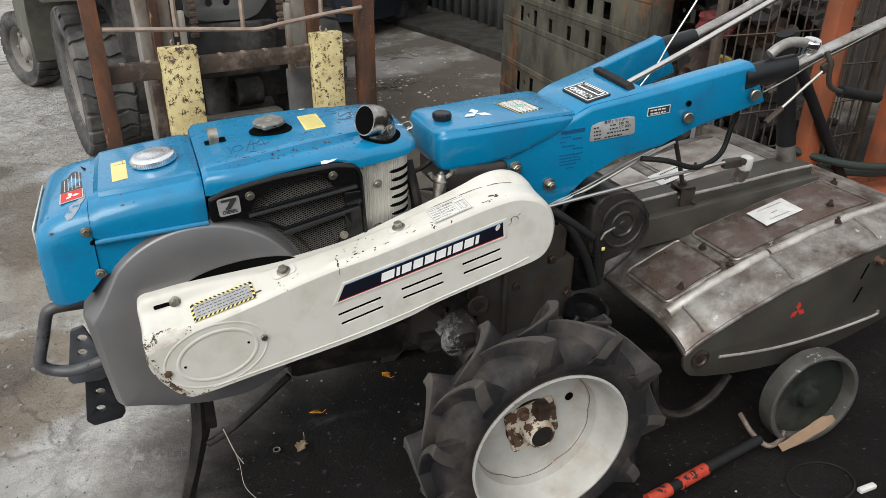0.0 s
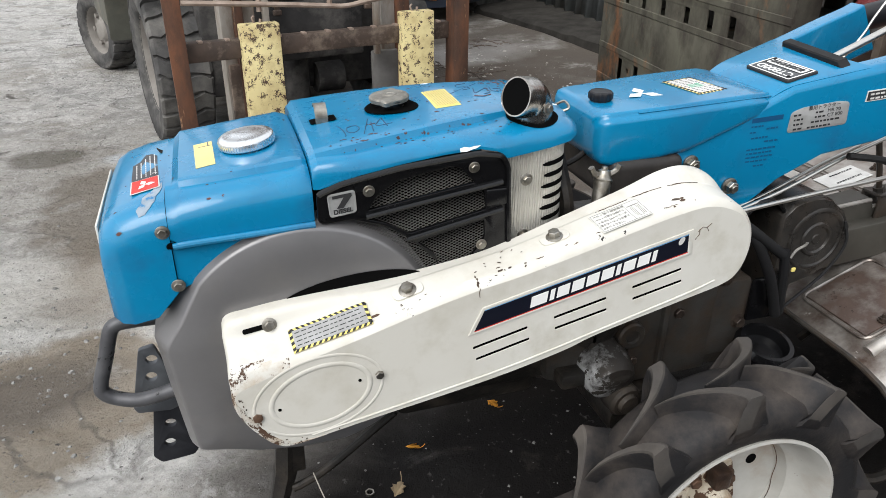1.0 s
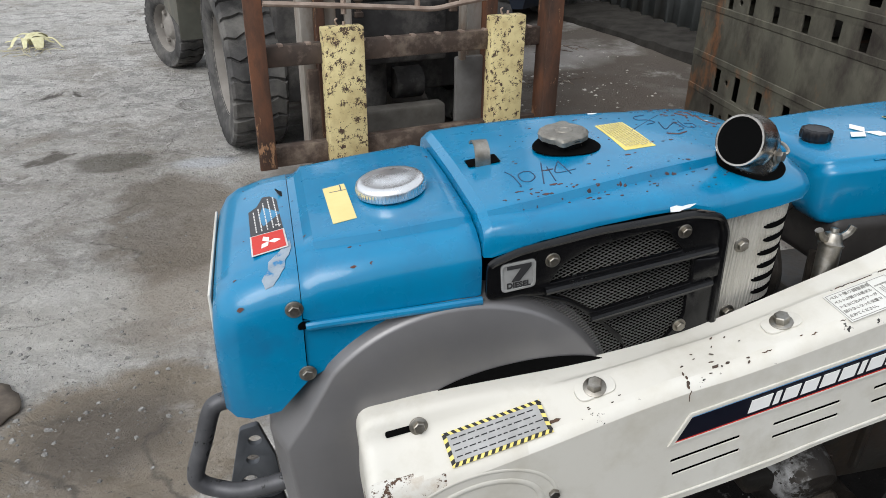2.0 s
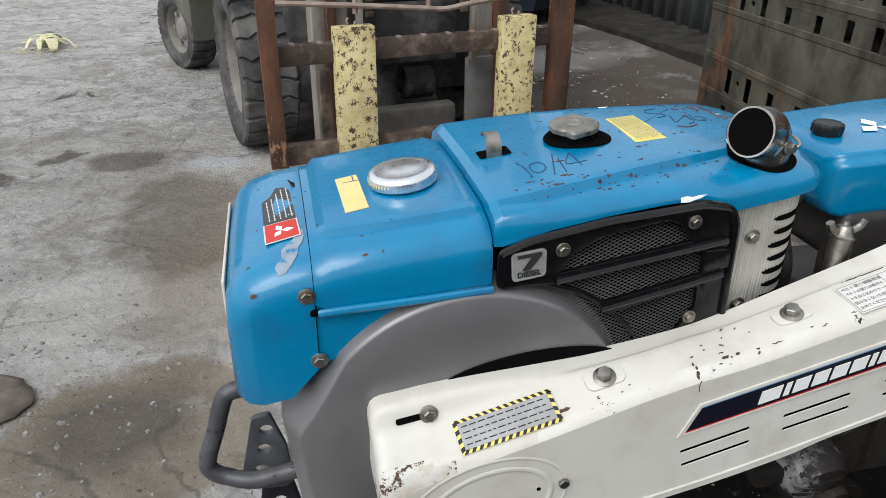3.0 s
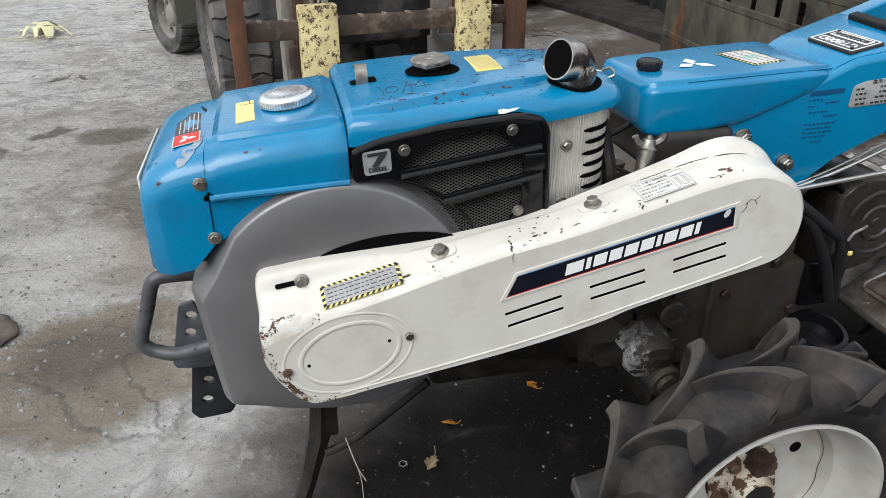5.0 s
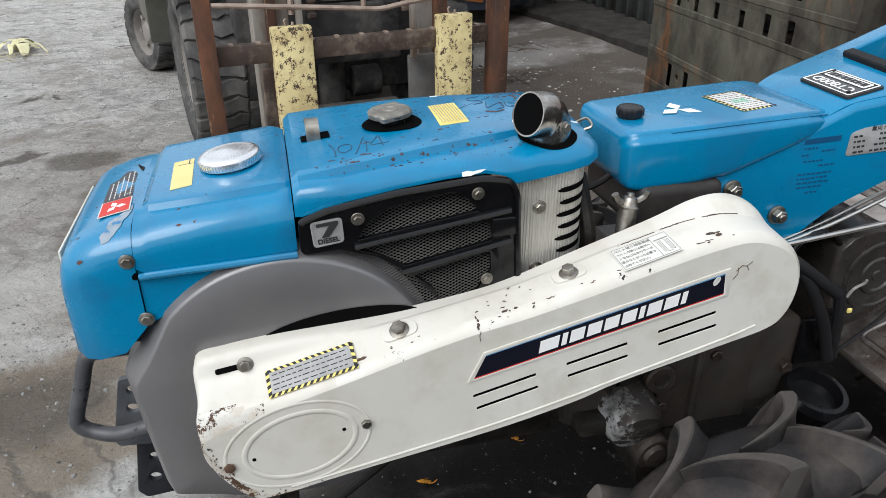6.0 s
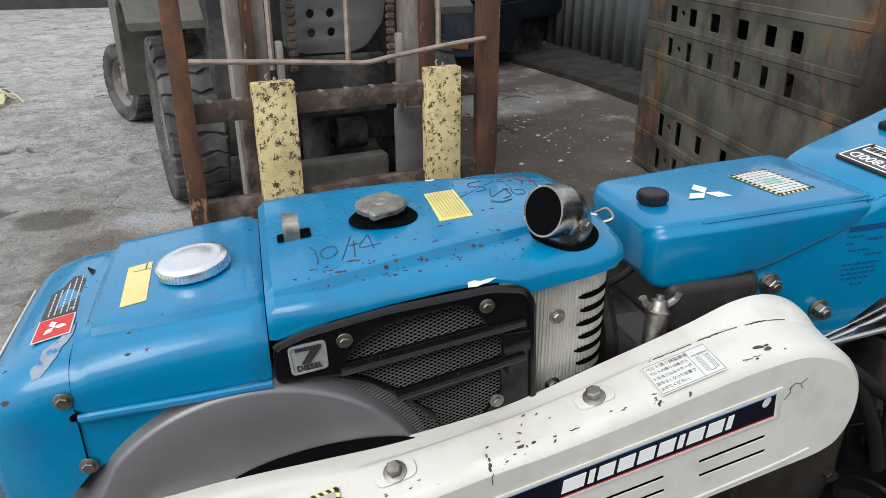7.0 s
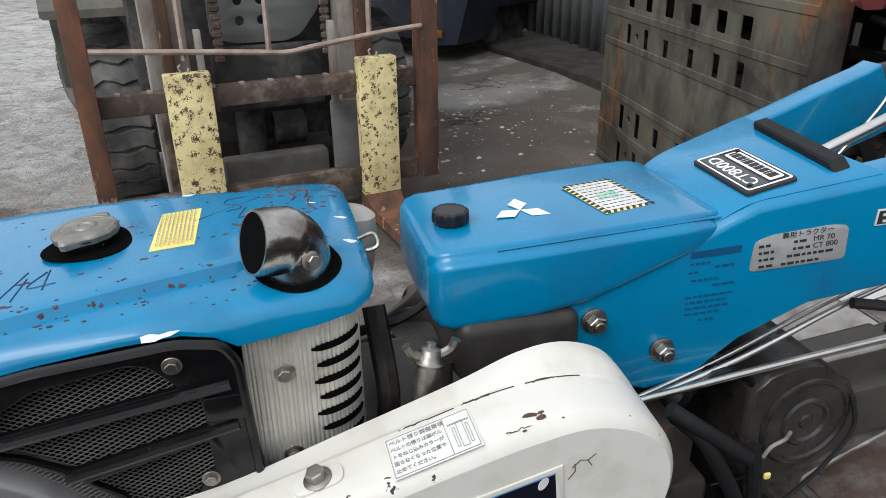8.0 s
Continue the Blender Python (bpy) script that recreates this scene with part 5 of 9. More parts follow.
def arm(sign):
    """One arm of the yoke; sign -1 is the near side."""
    bm = bmesh.new()
    st = [(0.700, 0.085, 0.738, 0.640, 0.018), (0.80, 0.088, 0.778, 0.606, 0.022), (0.85, 0.093, 0.802, 0.618, 0.026), (0.875, 0.0965, 0.8155, 0.641, 0.030), (0.90, 0.100, 0.8285, 0.664, 0.034), (0.97, 0.115, 0.844, 0.708, 0.040), (1.06, 0.136, 0.8645, 0.731, 0.044), (1.14, 0.153, 0.885, 0.772, 0.046), (1.215, 0.168, 0.902, 0.796, 0.046)]
    rings = []
    for x, dy, zt, zb, w in st:
        o, i = YC + sign * dy, YC + sign * (dy - w)
        pts = rounded([(o, zb), (i, zb), (i, zt), (o - sign * 0.010, zt), (o, zt - 0.009)], 0.005, 3)
        rings.append([(x, y, z) for y, z in pts])
    x, dy, w = 1.250, 0.176, 0.046
    o, i = YC + sign * dy, YC + sign * (dy - w)
    pts = rounded([(o, 0.818), (i, 0.818), (i, 0.909), (o - sign * 0.010, 0.909), (o, 0.900)], 0.005, 3)
    rings.append([(1.240 + 0.60 * (0.909 - z), y, z) for y, z in pts])
    return loft(bm, rings)


near_arm = part("yoke_arm", arm(-1), blue, tractor, "blue box arm of the yoke")
far_arm = part("yoke_arm", arm(1), blue, tractor, "blue box arm of the yoke")
for x, y, z, r in ((0.728, 1.2445, 0.708, 0.0108), (0.812, 1.2415, 0.660, 0.0108)):
    bm = bmesh.new()
    lathe(bm, (x, y, z), (0, -1, 0), [(r * 1.35, 0), (r * 1.35, 0.003), (r * 1.2, 0.004)], 24)
    bolt(bm, (x, y - 0.003, z), (0, -1, 0), r, 0.012, False)
    lathe(bm, (x, y - 0.014, z), (0, -1, 0), [(r * 0.6, 0), (r * 0.6, 0.004), (r * 0.5, 0.005)], 16)
    part("nut", bm, bolt_steel, near_arm, "rust-brown steel nut and stud")
for x, y, z in ((1.108, 1.1815, 0.797), (1.252, 1.150, 0.842)):
    bm = bmesh.new()
    lathe(bm, (x, y, z), (-0.23, -1, 0), [(0.011, 0), (0.012, 0.003), (0.012, 0.012), (0.010, 0.014), (0.001, 0.014)], 20)
    part("bolt", bm, bolt_steel, near_arm)
bm = bmesh.new()
lathe(bm, (1.108, 1.1815, 0.826), (-0.23, -1, 0), [(0.0065, 0), (0.0065, 0.001), (0.001, 0.001)], 16)
part("round_hole", bm, void_shade, near_arm)
bm = bmesh.new()
lathe(bm, (1.235, 1.512, 0.862), (0.9, 0.2, 0.4), [(0.012, 0), (0.013, 0.004), (0.013, 0.03), (0.010, 0.034)], 18)
part("bolt", bm, black_rubber, far_arm)
# black rubber strap over the yoke
bm = bmesh.new()
p0, p1 = Vector((1.016, 1.400, 0.8575)), Vector((0.998, 1.236, 0.8535))
d = (p1 - p0)
u = Vector((1, 0, 0.22)).normalized()
n = u.cross(d.normalized())
n = n if n.z > 0 else -n
rings = []
for i in range(13):
    s = i / 12
    c = p0 + d * s
    e = 0.012 * max(0, (s - 0.93) / 0.07)
    rings.append([c + u * 0.010 + n * (0.005 - e), c + u * 0.008 + n * (0.0075 - e), c - u * 0.008 + n * (0.0075 - e), c - u * 0.010 + n * (0.005 - e), c - u * 0.010 - n * 0.006, c + u * 0.010 - n * 0.006])
loft(bm, rings)
part("rubber_strap", bm, black_rubber, yoke, "black rubber strip across the yoke")
# model plate
pm = facing((0.926, 1.303, yoke_top(0.926) + 0.0012), Vector((0.04, 1, 0)), Vector((-0.22, 0, 1)))
part("model_plate", plate(rounded([(-0.055, -0.029), (0.055, -0.029), (0.055, 0.029), (-0.055, 0.029)], 0.005), [], 0.004, pm, 0.0008), ink, yoke, "white-edged black model plate")
for q in (rounded([(-0.0525, -0.0265), (0.0525, -0.0265), (0.0525, 0.0265), (-0.0525, 0.0265)], 0.004),):
    part("plate_border", plate(q, [rounded([(-0.050, -0.0245), (0.050, -0.0245), (0.050, 0.0245), (-0.050, 0.0245)], 0.003)], 0.0006, pm @ pose(0, 0, 0.0037), 0.0), white_print, yoke)
part("plate_face", plate(rounded([(-0.0485, 0.023), (0.0485, 0.023), (0.0485, 0.0), (-0.0485, 0.0)], 0.003), [], 0.0006, pm @ pose(0, 0, 0.0036), 0.0), mat("plate_grey", (0.09, 0.095, 0.10), (0.07, 0.072, 0.075), 0.4, 0.3, bump=0), yoke)
part("plate_band", plate(rounded([(-0.044, -0.004), (0.044, -0.004), (0.044, -0.022), (-0.044, -0.022)], 0.003), [], 0.0006, pm @ pose(0, 0, 0.0036), 0.0), white_print, yoke)
part("lettering", lettering("CT800D", 0.0205, pm @ pose(0, 0.0115, 0.0042), 0.0004, squeeze=1.2), white_print, yoke)
x = -0.0395
for wd in (0.0095, 0.003, 0.0075, 0.0075, 0.008, 0.008, 0.003, 0.0075, 0.0078, 0.003):
    part("letter_block", plate([(x, -0.0185), (x + wd, -0.0185), (x + wd, -0.0075), (x, -0.0075)], [], 0.0004, pm @ pose(0, 0, 0.0042), 0.0), ink, yoke)
    x += wd + 0.0017
for a, b in ((-0.048, 0.024), (0.048, -0.016)):
    bm = bmesh.new()
    lathe(bm, pm @ Vector((a * 0.90, b - 0.005, 0.0042)), pm.to_3x3() @ Vector((0, 0, 1)), [(0.0032, 0), (0.003, 0.0015), (0.001, 0.002)], 12)
    part("rivet", bm, black_paint, yoke)


def on_arm(x, z, lift=0.0):
    """A place on the outer cheek of the near arm."""
    pts = [(0.80, 0.088), (0.85, 0.093), (0.90, 0.100), (0.97, 0.115), (1.06, 0.136), (1.14, 0.156)]
    for (a, p), (b, q) in zip(pts, pts[1:]):
        if x <= b:
            break
    s = (q - p) / (b - a)
    return facing((x, YC - (p + s * (x - a)) - 0.0006 - lift, z), (1, -s, 0), (-s, -1, 0))


# serial plate, colour-on-blue instruction print, small side plate
m = on_arm(0.946, 0.775)
part("maker_plate", plate(rounded([(-0.049, -0.026), (0.052, -0.012), (0.049, 0.026), (0.03, 0.027), (-0.030, 0.017), (-0.048, 0.009)], 0.006), [], 0.0008, m, 0.0002), label_grey, near_arm, "peeling silver maker's plate")
def bars(m, rows, parent, material, seed, h=0.0022):
    r = random.Random(seed)
    for x0, x1, z in rows:
        x = x0
        while x < x1 - 0.003:
            d = min(r.uniform(0.003, 0.008), x1 - x)
            part("print_bar", plate([(x, z - h / 2), (x + d, z - h / 2), (x + d, z + h / 2), (x, z + h / 2)], [], 0.0003, m, 0.0), material, parent)
            x += d + 0.002
tilt = pose(0, 0, 0.0008, 0, 0, 8)
bars(m @ tilt, [(-0.042, -0.026, 0.0095), (-0.005, 0.012, 0.0095), (-0.042, -0.026, 0.0015), (-0.006, 0.012, 0.0015), (-0.042, -0.026, -0.0065), (-0.012, 0.040, -0.0065), (-0.042, -0.026, -0.0145), (-0.018, 0.022, -0.0150)], near_arm, ink, 9, 0.003)
part("lettering", lettering("農用トラクター", 0.0078, m @ tilt @ pose(-0.018, 0.0178, 0), 0.0002, "LEFT"), ink, near_arm)
part("lettering", lettering("MR 70", 0.0085, m @ tilt @ pose(0.015, 0.0098, 0), 0.0002, "LEFT"), ink, near_arm)
part("lettering", lettering("CT 800", 0.0085, m @ tilt @ pose(0.015, 0.0016, 0), 0.0002, "LEFT"), ink, near_arm)
m = on_arm(0.856, 0.738)
dark_blue_print = mat("dark_blue_print", (0.008, 0.07, 0.17), (0.007, 0.06, 0.15), 0.35, bump=0)
part("print_band", plate([(-0.030, 0.030), (0.030, 0.036), (0.030, 0.044), (-0.030, 0.038)], [], 0.0003, m, 0.0), dark_blue_print, near_arm, "darker blue print panel")
bars(m @ pose(0, 0, 0, 0, 0, 5), [(-0.028, 0.0, 0.026), (0.006, 0.026, 0.020), (-0.026, -0.010, 0.016), (-0.020, 0.012, 0.006), (0.004, 0.028, -0.002), (-0.026, 0.026, -0.014), (-0.026, 0.022, -0.021), (-0.026, 0.026, -0.028), (-0.026, 0.014, -0.035), (-0.010, 0.012, -0.044)], near_arm, dark_blue_print, 4, 0.0026)
m = on_arm(1.043, 0.812)
part("side_plate", plate([(-0.024, -0.012), (0.026, -0.005), (0.026, 0.013), (-0.024, 0.006)], [], 0.0008, m, 0.0002), label_white, near_arm, "small black and white side plate")
part("plate_face", plate([(-0.0225, -0.0105), (0.0245, -0.0035), (0.0245, 0.0115), (-0.0225, 0.0045)], [], 0.0004, m @ pose(0, 0, 0.0006), 0.0), ink, near_arm)
bars(m @ pose(0, 0, 0.0011, 0, 0, 8), [(-0.018, 0.020, 0.003), (-0.018, 0.016, -0.004)], near_arm, label_white, 5, 0.003)

# handle tubes
for sign in (-1, 1):
    e = YC + sign * 0.160
    bm = bmesh.new()
    ys = YC + sign * 0.158
    tube(bm, [(1.235, ys - sign * 0.003, 0.871), (1.30, ys + sign * 0.003, 0.881), (1.366, ys + sign * 0.009, 0.891)], 0.0285, 24, False, 0.0265)
    bm.transform(Matrix.Translation((0, ys, 0)) @ Matrix.Diagonal((1, 0.80, 1, 1)) @ Matrix.Translation((0, -ys, 0)))
    part("rubber_sleeve", bm, sleeve_rubber, tractor, "smooth black rubber handle sleeve")
    bm = bmesh.new()
    tube(bm, [(1.34, e + sign * 0.008, 0.884), (1.40, e + sign * 0.014, 0.905), (1.517, e + sign * 0.022, 0.946), (1.624, e + sign * 0.034, 0.985), (1.78, e + sign * 0.052, 1.036), (1.95, e + sign * 0.072, 1.085)], 0.0150, 18)
    part("handle_tube", bm, steel, tractor, "grey steel handlebar tube")
bm = bmesh.new()
lathe(bm, (1.400, 1.160, 0.931), (-0.05, -0.25, 1), [(0.013, -0.022), (0.0145, 0.000), (0.0195, 0.001), (0.0205, 0.004), (0.0205, 0.013), (0.018, 0.016), (0.011, 0.0135), (0.001, 0.0135)], 28)
part("clamp_knob", bm, chrome, tractor, "round chromed clamp knob on the handle")
bm = bmesh.new()
tube(bm, [(1.300, 1.172, 0.918), (1.322, 1.168, 0.935), (1.345, 1.164, 0.943), (1.372, 1.160, 0.942), (1.392, 1.160, 0.937)], 0.0115, 14, True, 0.0105)
part("clamp_grip", bm, cast_grey, tractor, "worn pale clamp grip")
# lever with a black grip
bm = bmesh.new()
tube(bm, [(1.418, 1.13, 0.925), (1.426, 1.12, 0.900), (1.432, 1.12, 0.870), (1.440, 1.12, 0.852), (1.462, 1.12, 0.839), (1.485, 1.12, 0.833)], 0.0058, 10)
lever = part("lever_rod", bm, gear_grey, tractor)
bm = bmesh.new()
tube(bm, [(1.480, 1.12, 0.834), (1.55, 1.12, 0.820), (1.606, 1.12, 0.809)], 0.0125, 16, True, 0.0125)
part("lever_grip", bm, black_rubber, lever, "black rubber lever grip")
bm = bmesh.new()
tube(bm, [(1.407, 1.12, 0.884), (1.358, 1.12, 0.848), (1.305, 1.12, 0.807)], 0.0034, 10, False)
part("clutch_link", bm, rod_steel, tractor, "thin bright link rod")
bm = bmesh.new()
tube(bm, [(1.312, 1.12, 0.812), (1.274, 1.12, 0.784)], 0.0066, 6, False)
part("link_fork", bm, gear_grey, tractor)
bm = bmesh.new()
box(bm, (1.408, 1.120, 0.882), (1.442, 1.132, 0.906), 0.005, Matrix.Translation((1.425, 0, 0.894)) @ pose(0, 0, 0, 0, -30, 0) @ Matrix.Translation((-1.425, 0, -0.894)))
part("lever_bracket", bm, gear_grey, tractor, "dull steel lever bracket")
bm = bmesh.new()
tube(bm, [(1.270, 1.14, 0.846), (1.33, 1.13, 0.876), (1.387, 1.13, 0.902), (1.477, 1.128, 0.933), (1.582, 1.125, 0.972), (1.75, 1.10, 1.025)], 0.0018, 8)
part("control_cable", bm, bolt_steel, tractor, "grey control cable along the handle")
# long bright rods
for pts, r, nm in (([(1.020, 1.335, 0.824), (1.19, 1.335, 0.893), (1.326, 1.335, 0.952), (1.55, 1.335, 1.050), (1.8, 1.335, 1.162)], 0.0070, "shift_rod"),
                   ([(1.110, 1.40, 0.770), (1.134, 1.40, 0.796), (1.189, 1.40, 0.862), (1.208, 1.40, 0.896), (1.253, 1.40, 0.966), (1.34, 1.41, 1.09)], 0.0025, "brake_rod"),
                   ([(0.735, 1.215, 0.612), (0.99, 1.21, 0.640), (1.275, 1.205, 0.665)], 0.0042, "throttle_rod"),
                   ([(0.735, 1.222, 0.595), (0.90, 1.225, 0.640), (1.03, 1.228, 0.690), (1.13, 1.23, 0.722)], 0.0036, "clutch_rod"),
                   ([(0.73, 1.230, 0.590), (0.88, 1.24, 0.630), (1.0, 1.25, 0.670), (1.10, 1.26, 0.698)], 0.0034, "gear_rod")):
    bm = bmesh.new()
    tube(bm, pts, r, 14)
    part(nm, bm, rod_steel, tractor, "worn steel rod")
bm = bmesh.new()
tube(bm, [(1.03, 1.215, 0.70), (1.09, 1.20, 0.692), (1.16, 1.20, 0.668), (1.22, 1.215, 0.662), (1.28, 1.235, 0.68), (1.30, 1.24, 0.74), (1.31, 1.235, 0.80)], 0.0065, 8)
part("black_cable", bm, black_rubber, tractor, "drooping black cable")
bm = bmesh.new()
box(bm, (1.264, 1.198, 0.648), (1.318, 1.216, 0.670), 0.004)
lathe(bm, (1.316, 1.203, 0.661), (0, -1, 0.1), [(0.008, -0.008), (0.009, 0), (0.008, 0.008), (0.001, 0.009)], 18)
part("linkage_knuckle", bm, gear_grey, tractor)

# ---- gearbox, stand, front loop and tow plate ----
bm = bmesh.new()
box(bm, (0.575, 1.232, 0.655), (0.712, 1.42, 0.730), 0.018, seg=4)
part("air_box", bm, mat("dusty_black_box", (0.035, 0.032, 0.030), (0.02, 0.018, 0.017), 0.35, scale=9, bump=0.1, dirt=(0.07, 0.06, 0.055), dirt_at=0.6, dirt_scale=10), tractor, "black pressed box under the rear tank")
bm = bmesh.new()
box(bm, (0.60, 1.21, 0.30), (0.86, 1.45, 0.575), 0.02)
gearbox = part("gearbox", bm, gear_grey, tractor, "greasy grey gearbox casting")
bm = bmesh.new()
box(bm, (0.47, 1.20, 0.33), (0.605, 1.46, 0.60), 0.03)
part("clutch_housing", bm, gear_grey, gearbox, "dark greasy clutch housing")
bm = bmesh.new()
box(bm, (0.63, 1.2, 0.31), (0.80, 1.212, 0.52), 0.004)
part("inspection_cover", bm, gear_grey, gearbox)
bm = bmesh.new()
lathe(bm, (0.56, 1.21, 0.455), (0, -1, 0), [(0.05, -0.02), (0.05, 0.012), (0.035, 0.02), (0.02, 0.02), (0.018, 0.03), (0.001, 0.03)], 28)
part("bearing_cap", bm, grime, gearbox)
bm = bmesh.new()
box(bm, (0.70, 1.203, 0.33), (0.878, 1.44, 0.489), 0.010)
part("gear_cover", bm, gear_grey, gearbox)
for x, z in ((0.655, 0.505), (0.812, 0.497), (0.724, 0.445), (0.64, 0.36), (0.86, 0.40)):
    bm = bmesh.new()
    bolt(bm, (x, 1.2045, z), (0, -1, 0), 0.010, 0.012)
    part("bolt", bm, dark_bolt, gearbox, "greasy bolt head")
bm = bmesh.new()
lathe(bm, (0.578, 1.21, 0.375), (0.02, -1, -0.35), [(0.046, -0.02), (0.048, 0.02), (0.046, 0.045), (0.040, 0.060), (0.028, 0.066), (0.012, 0.068), (0.001, 0.068)], 32)
part("axle_housing", bm, mat("silver_splashed_cast", (0.42, 0.42, 0.42), (0.30, 0.30, 0.295), 0.4, 0.3, scale=18, bump=0.4, dirt=(0.03, 0.026, 0.023), dirt_at=0.45, dirt_scale=14, dirt_soft=0.06, chips=(0.04, 0.035, 0.03), chip_at=0.55, chip_scale=45), gearbox, "dark axle housing splashed with silver paint")
bm = bmesh.new()
lathe(bm, (0.605, 1.15, 0.315), (0.15, -1, -0.1), [(0.030, -0.05), (0.032, 0.0), (0.027, 0.006), (0.020, 0.006), (0.018, 0.014), (0.001, 0.015)], 24)
box(bm, (0.49, 1.17, 0.345), (0.56, 1.21, 0.375), 0.008)
part("drain_boss", bm, grime, gearbox)
for x0, x1, z0, z1 in ((0.548, 0.562, 0.35, 0.56), (0.688, 0.700, 0.33, 0.49), (0.60, 0.612, 0.44, 0.57)):
    bm = bmesh.new()
    box(bm, (x0, 1.190, z0), (x1, 1.22, z1), 0.004)
    part("casting_rib", bm, gear_grey, gearbox)
bm = bmesh.new()
lathe(bm, (0.628, 1.20, 0.42), (0, -1, 0), [(0.026, -0.01), (0.026, 0.010), (0.023, 0.014), (0.014, 0.014), (0.012, 0.010), (0.001, 0.010)], 24)
part("bearing_cap", bm, gear_grey, gearbox)
bm = bmesh.new()
tube(bm, [(0.668, 0.95, 0.235), (0.668, 1.71, 0.235)], 0.024, 14, False)
tube(bm, [(0.668, 1.19, 0.235), (0.668, 1.47, 0.235)], 0.06, 20, False)
part("axle", bm, grime, tractor)
# belt case in front of the tiller: arched mouth, rounded back with a round boss
def arch(x0, x1, z0, zt, n=14):
    """An arched outline from (x0, z0) over the height zt down to x1."""
    return [((x0 + x1) / 2 - (x1 - x0) / 2 * math.cos(math.pi * i / n), z0 + (zt - z0) * math.sin(math.pi * i / n) ** 0.75) for i in range(n + 1)]


bm = bmesh.new()
back = [(0.925, 0.40), (0.918, 0.60)] + [(0.918 + 0.02 * k, 0.612 + 0.022 * math.sin(math.pi * k / 7) - 0.0016 * k) for k in range(1, 6)] + [(1.052, 0.594), (1.073, 0.562), (1.076, 0.530), (1.062, 0.495), (1.015, 0.468), (0.965, 0.455), (0.960, 0.40)]
shell = [(1.222, 1.0), (1.213, 0.992), (1.209, 0.97)]
loft(bm, [[(x, 1.44, z) for x, z in back]] + [[(0.985 + (x - 0.985) * k, y, 0.53 + (z - 0.53) * k) for x, z in back] for y, k in shell])
belt_case = part("belt_case", bm, case_black, tractor, "dark greasy belt case with a round boss", 45)
bm = bmesh.new()
lathe(bm, (1.000, 1.209, 0.546), (0, -1, 0), [(0.062, -0.004), (0.062, 0.001), (0.059, 0.003), (0.055, 0.003), (0.052, 0.0005), (0.034, 0.0005), (0.034, 0.001), (0.031, 0.0035), (0.027, 0.0035), (0.024, 0.0005), (0.010, 0.0005), (0.008, 0.002), (0.001, 0.002)], 36)
part("case_boss", bm, case_black, belt_case)
mouth = arch(0.822, 0.945, 0.50, 0.632)
bm = bmesh.new()
loft(bm, [[(x, y, z) for x, z in [(0.822, 0.40)] + mouth + [(0.955, 0.40)]] for y in (1.222, 1.43)], cap=False, closed=False)
part("case_mouth", bm, black_paint, belt_case, "black arched mouth of the belt case")
# black sheet across the mouth draws the shade of its inside
part("mouth_shade", plate([(0.822, 0.40)] + mouth + [(0.955, 0.40)], [], 0.004, at_y(1.33), 0.0), void_shade, belt_case)
bm = bmesh.new()
tube(bm, [(x, 1.221, z) for x, z in [(0.822, 0.47)] + mouth + [(0.955, 0.40)]], 0.0045, 8, False)
part("mouth_rim", bm, black_paint, belt_case)
bm = bmesh.new()
tube(bm, [(0.795, 1.185, 0.622), (0.822, 1.175, 0.603), (0.889, 1.165, 0.552)], 0.0092, 12)
hose = part("hose", bm, black_rubber, tractor, "short black rubber hose")
bm = bmesh.new()
tube(bm, [(0.805, 1.19, 0.61), (0.836, 1.175, 0.580), (0.868, 1.17, 0.525), (0.888, 1.17, 0.485), (0.914, 1.175, 0.422)], 0.0095, 12)
part("hose", bm, black_rubber, tractor, "long dusty black rubber hose")
bm = bmesh.new()
tube(bm, [(0.912, 1.185, 0.548), (0.917, 1.18, 0.50), (0.932, 1.185, 0.417)], 0.0085, 10)
part("hose", bm, black_rubber, tractor, "black rubber hose with a yellow tag")
bm = bmesh.new()
box(bm, (0.918, 1.165, 0.513), (0.926, 1.169, 0.521), 0.0015)
part("tag", bm, label_yellow, hose)
bm = bmesh.new()
tube(bm, [(0.921, 1.178, 0.535), (0.928, 1.176, 0.550), (0.944, 1.176, 0.557), (0.963, 1.19, 0.552)], 0.0024, 8)
part("hooked_wire", bm, cast_grey, tractor, "pale hooked wire end")
bm = bmesh.new()
tube(bm, [(1.056, 1.206, 0.575), (1.064, 1.20, 0.53), (1.03, 1.198, 0.478), (0.975, 1.19, 0.445), (0.94, 1.19, 0.42)], 0.003, 6)
part("cable", bm, black_rubber, tractor, "thin black cable")
bm = bmesh.new()
box(bm, (0.872, 1.196, 0.40), (0.945, 1.205, 0.488), 0.006)
part("hatch", bm, black_paint, gearbox, "black hatch plate")
bm = bmesh.new()
lathe(bm, (0.895, 1.16, 0.365), (0.05, -0.25, 1), [(0.052, -0.03), (0.055, 0.0), (0.048, 0.012), (0.040, 0.012), (0.036, -0.008), (0.001, -0.01)], 28)
part("filler_collar", bm, black_paint, gearbox, "oily black collar")

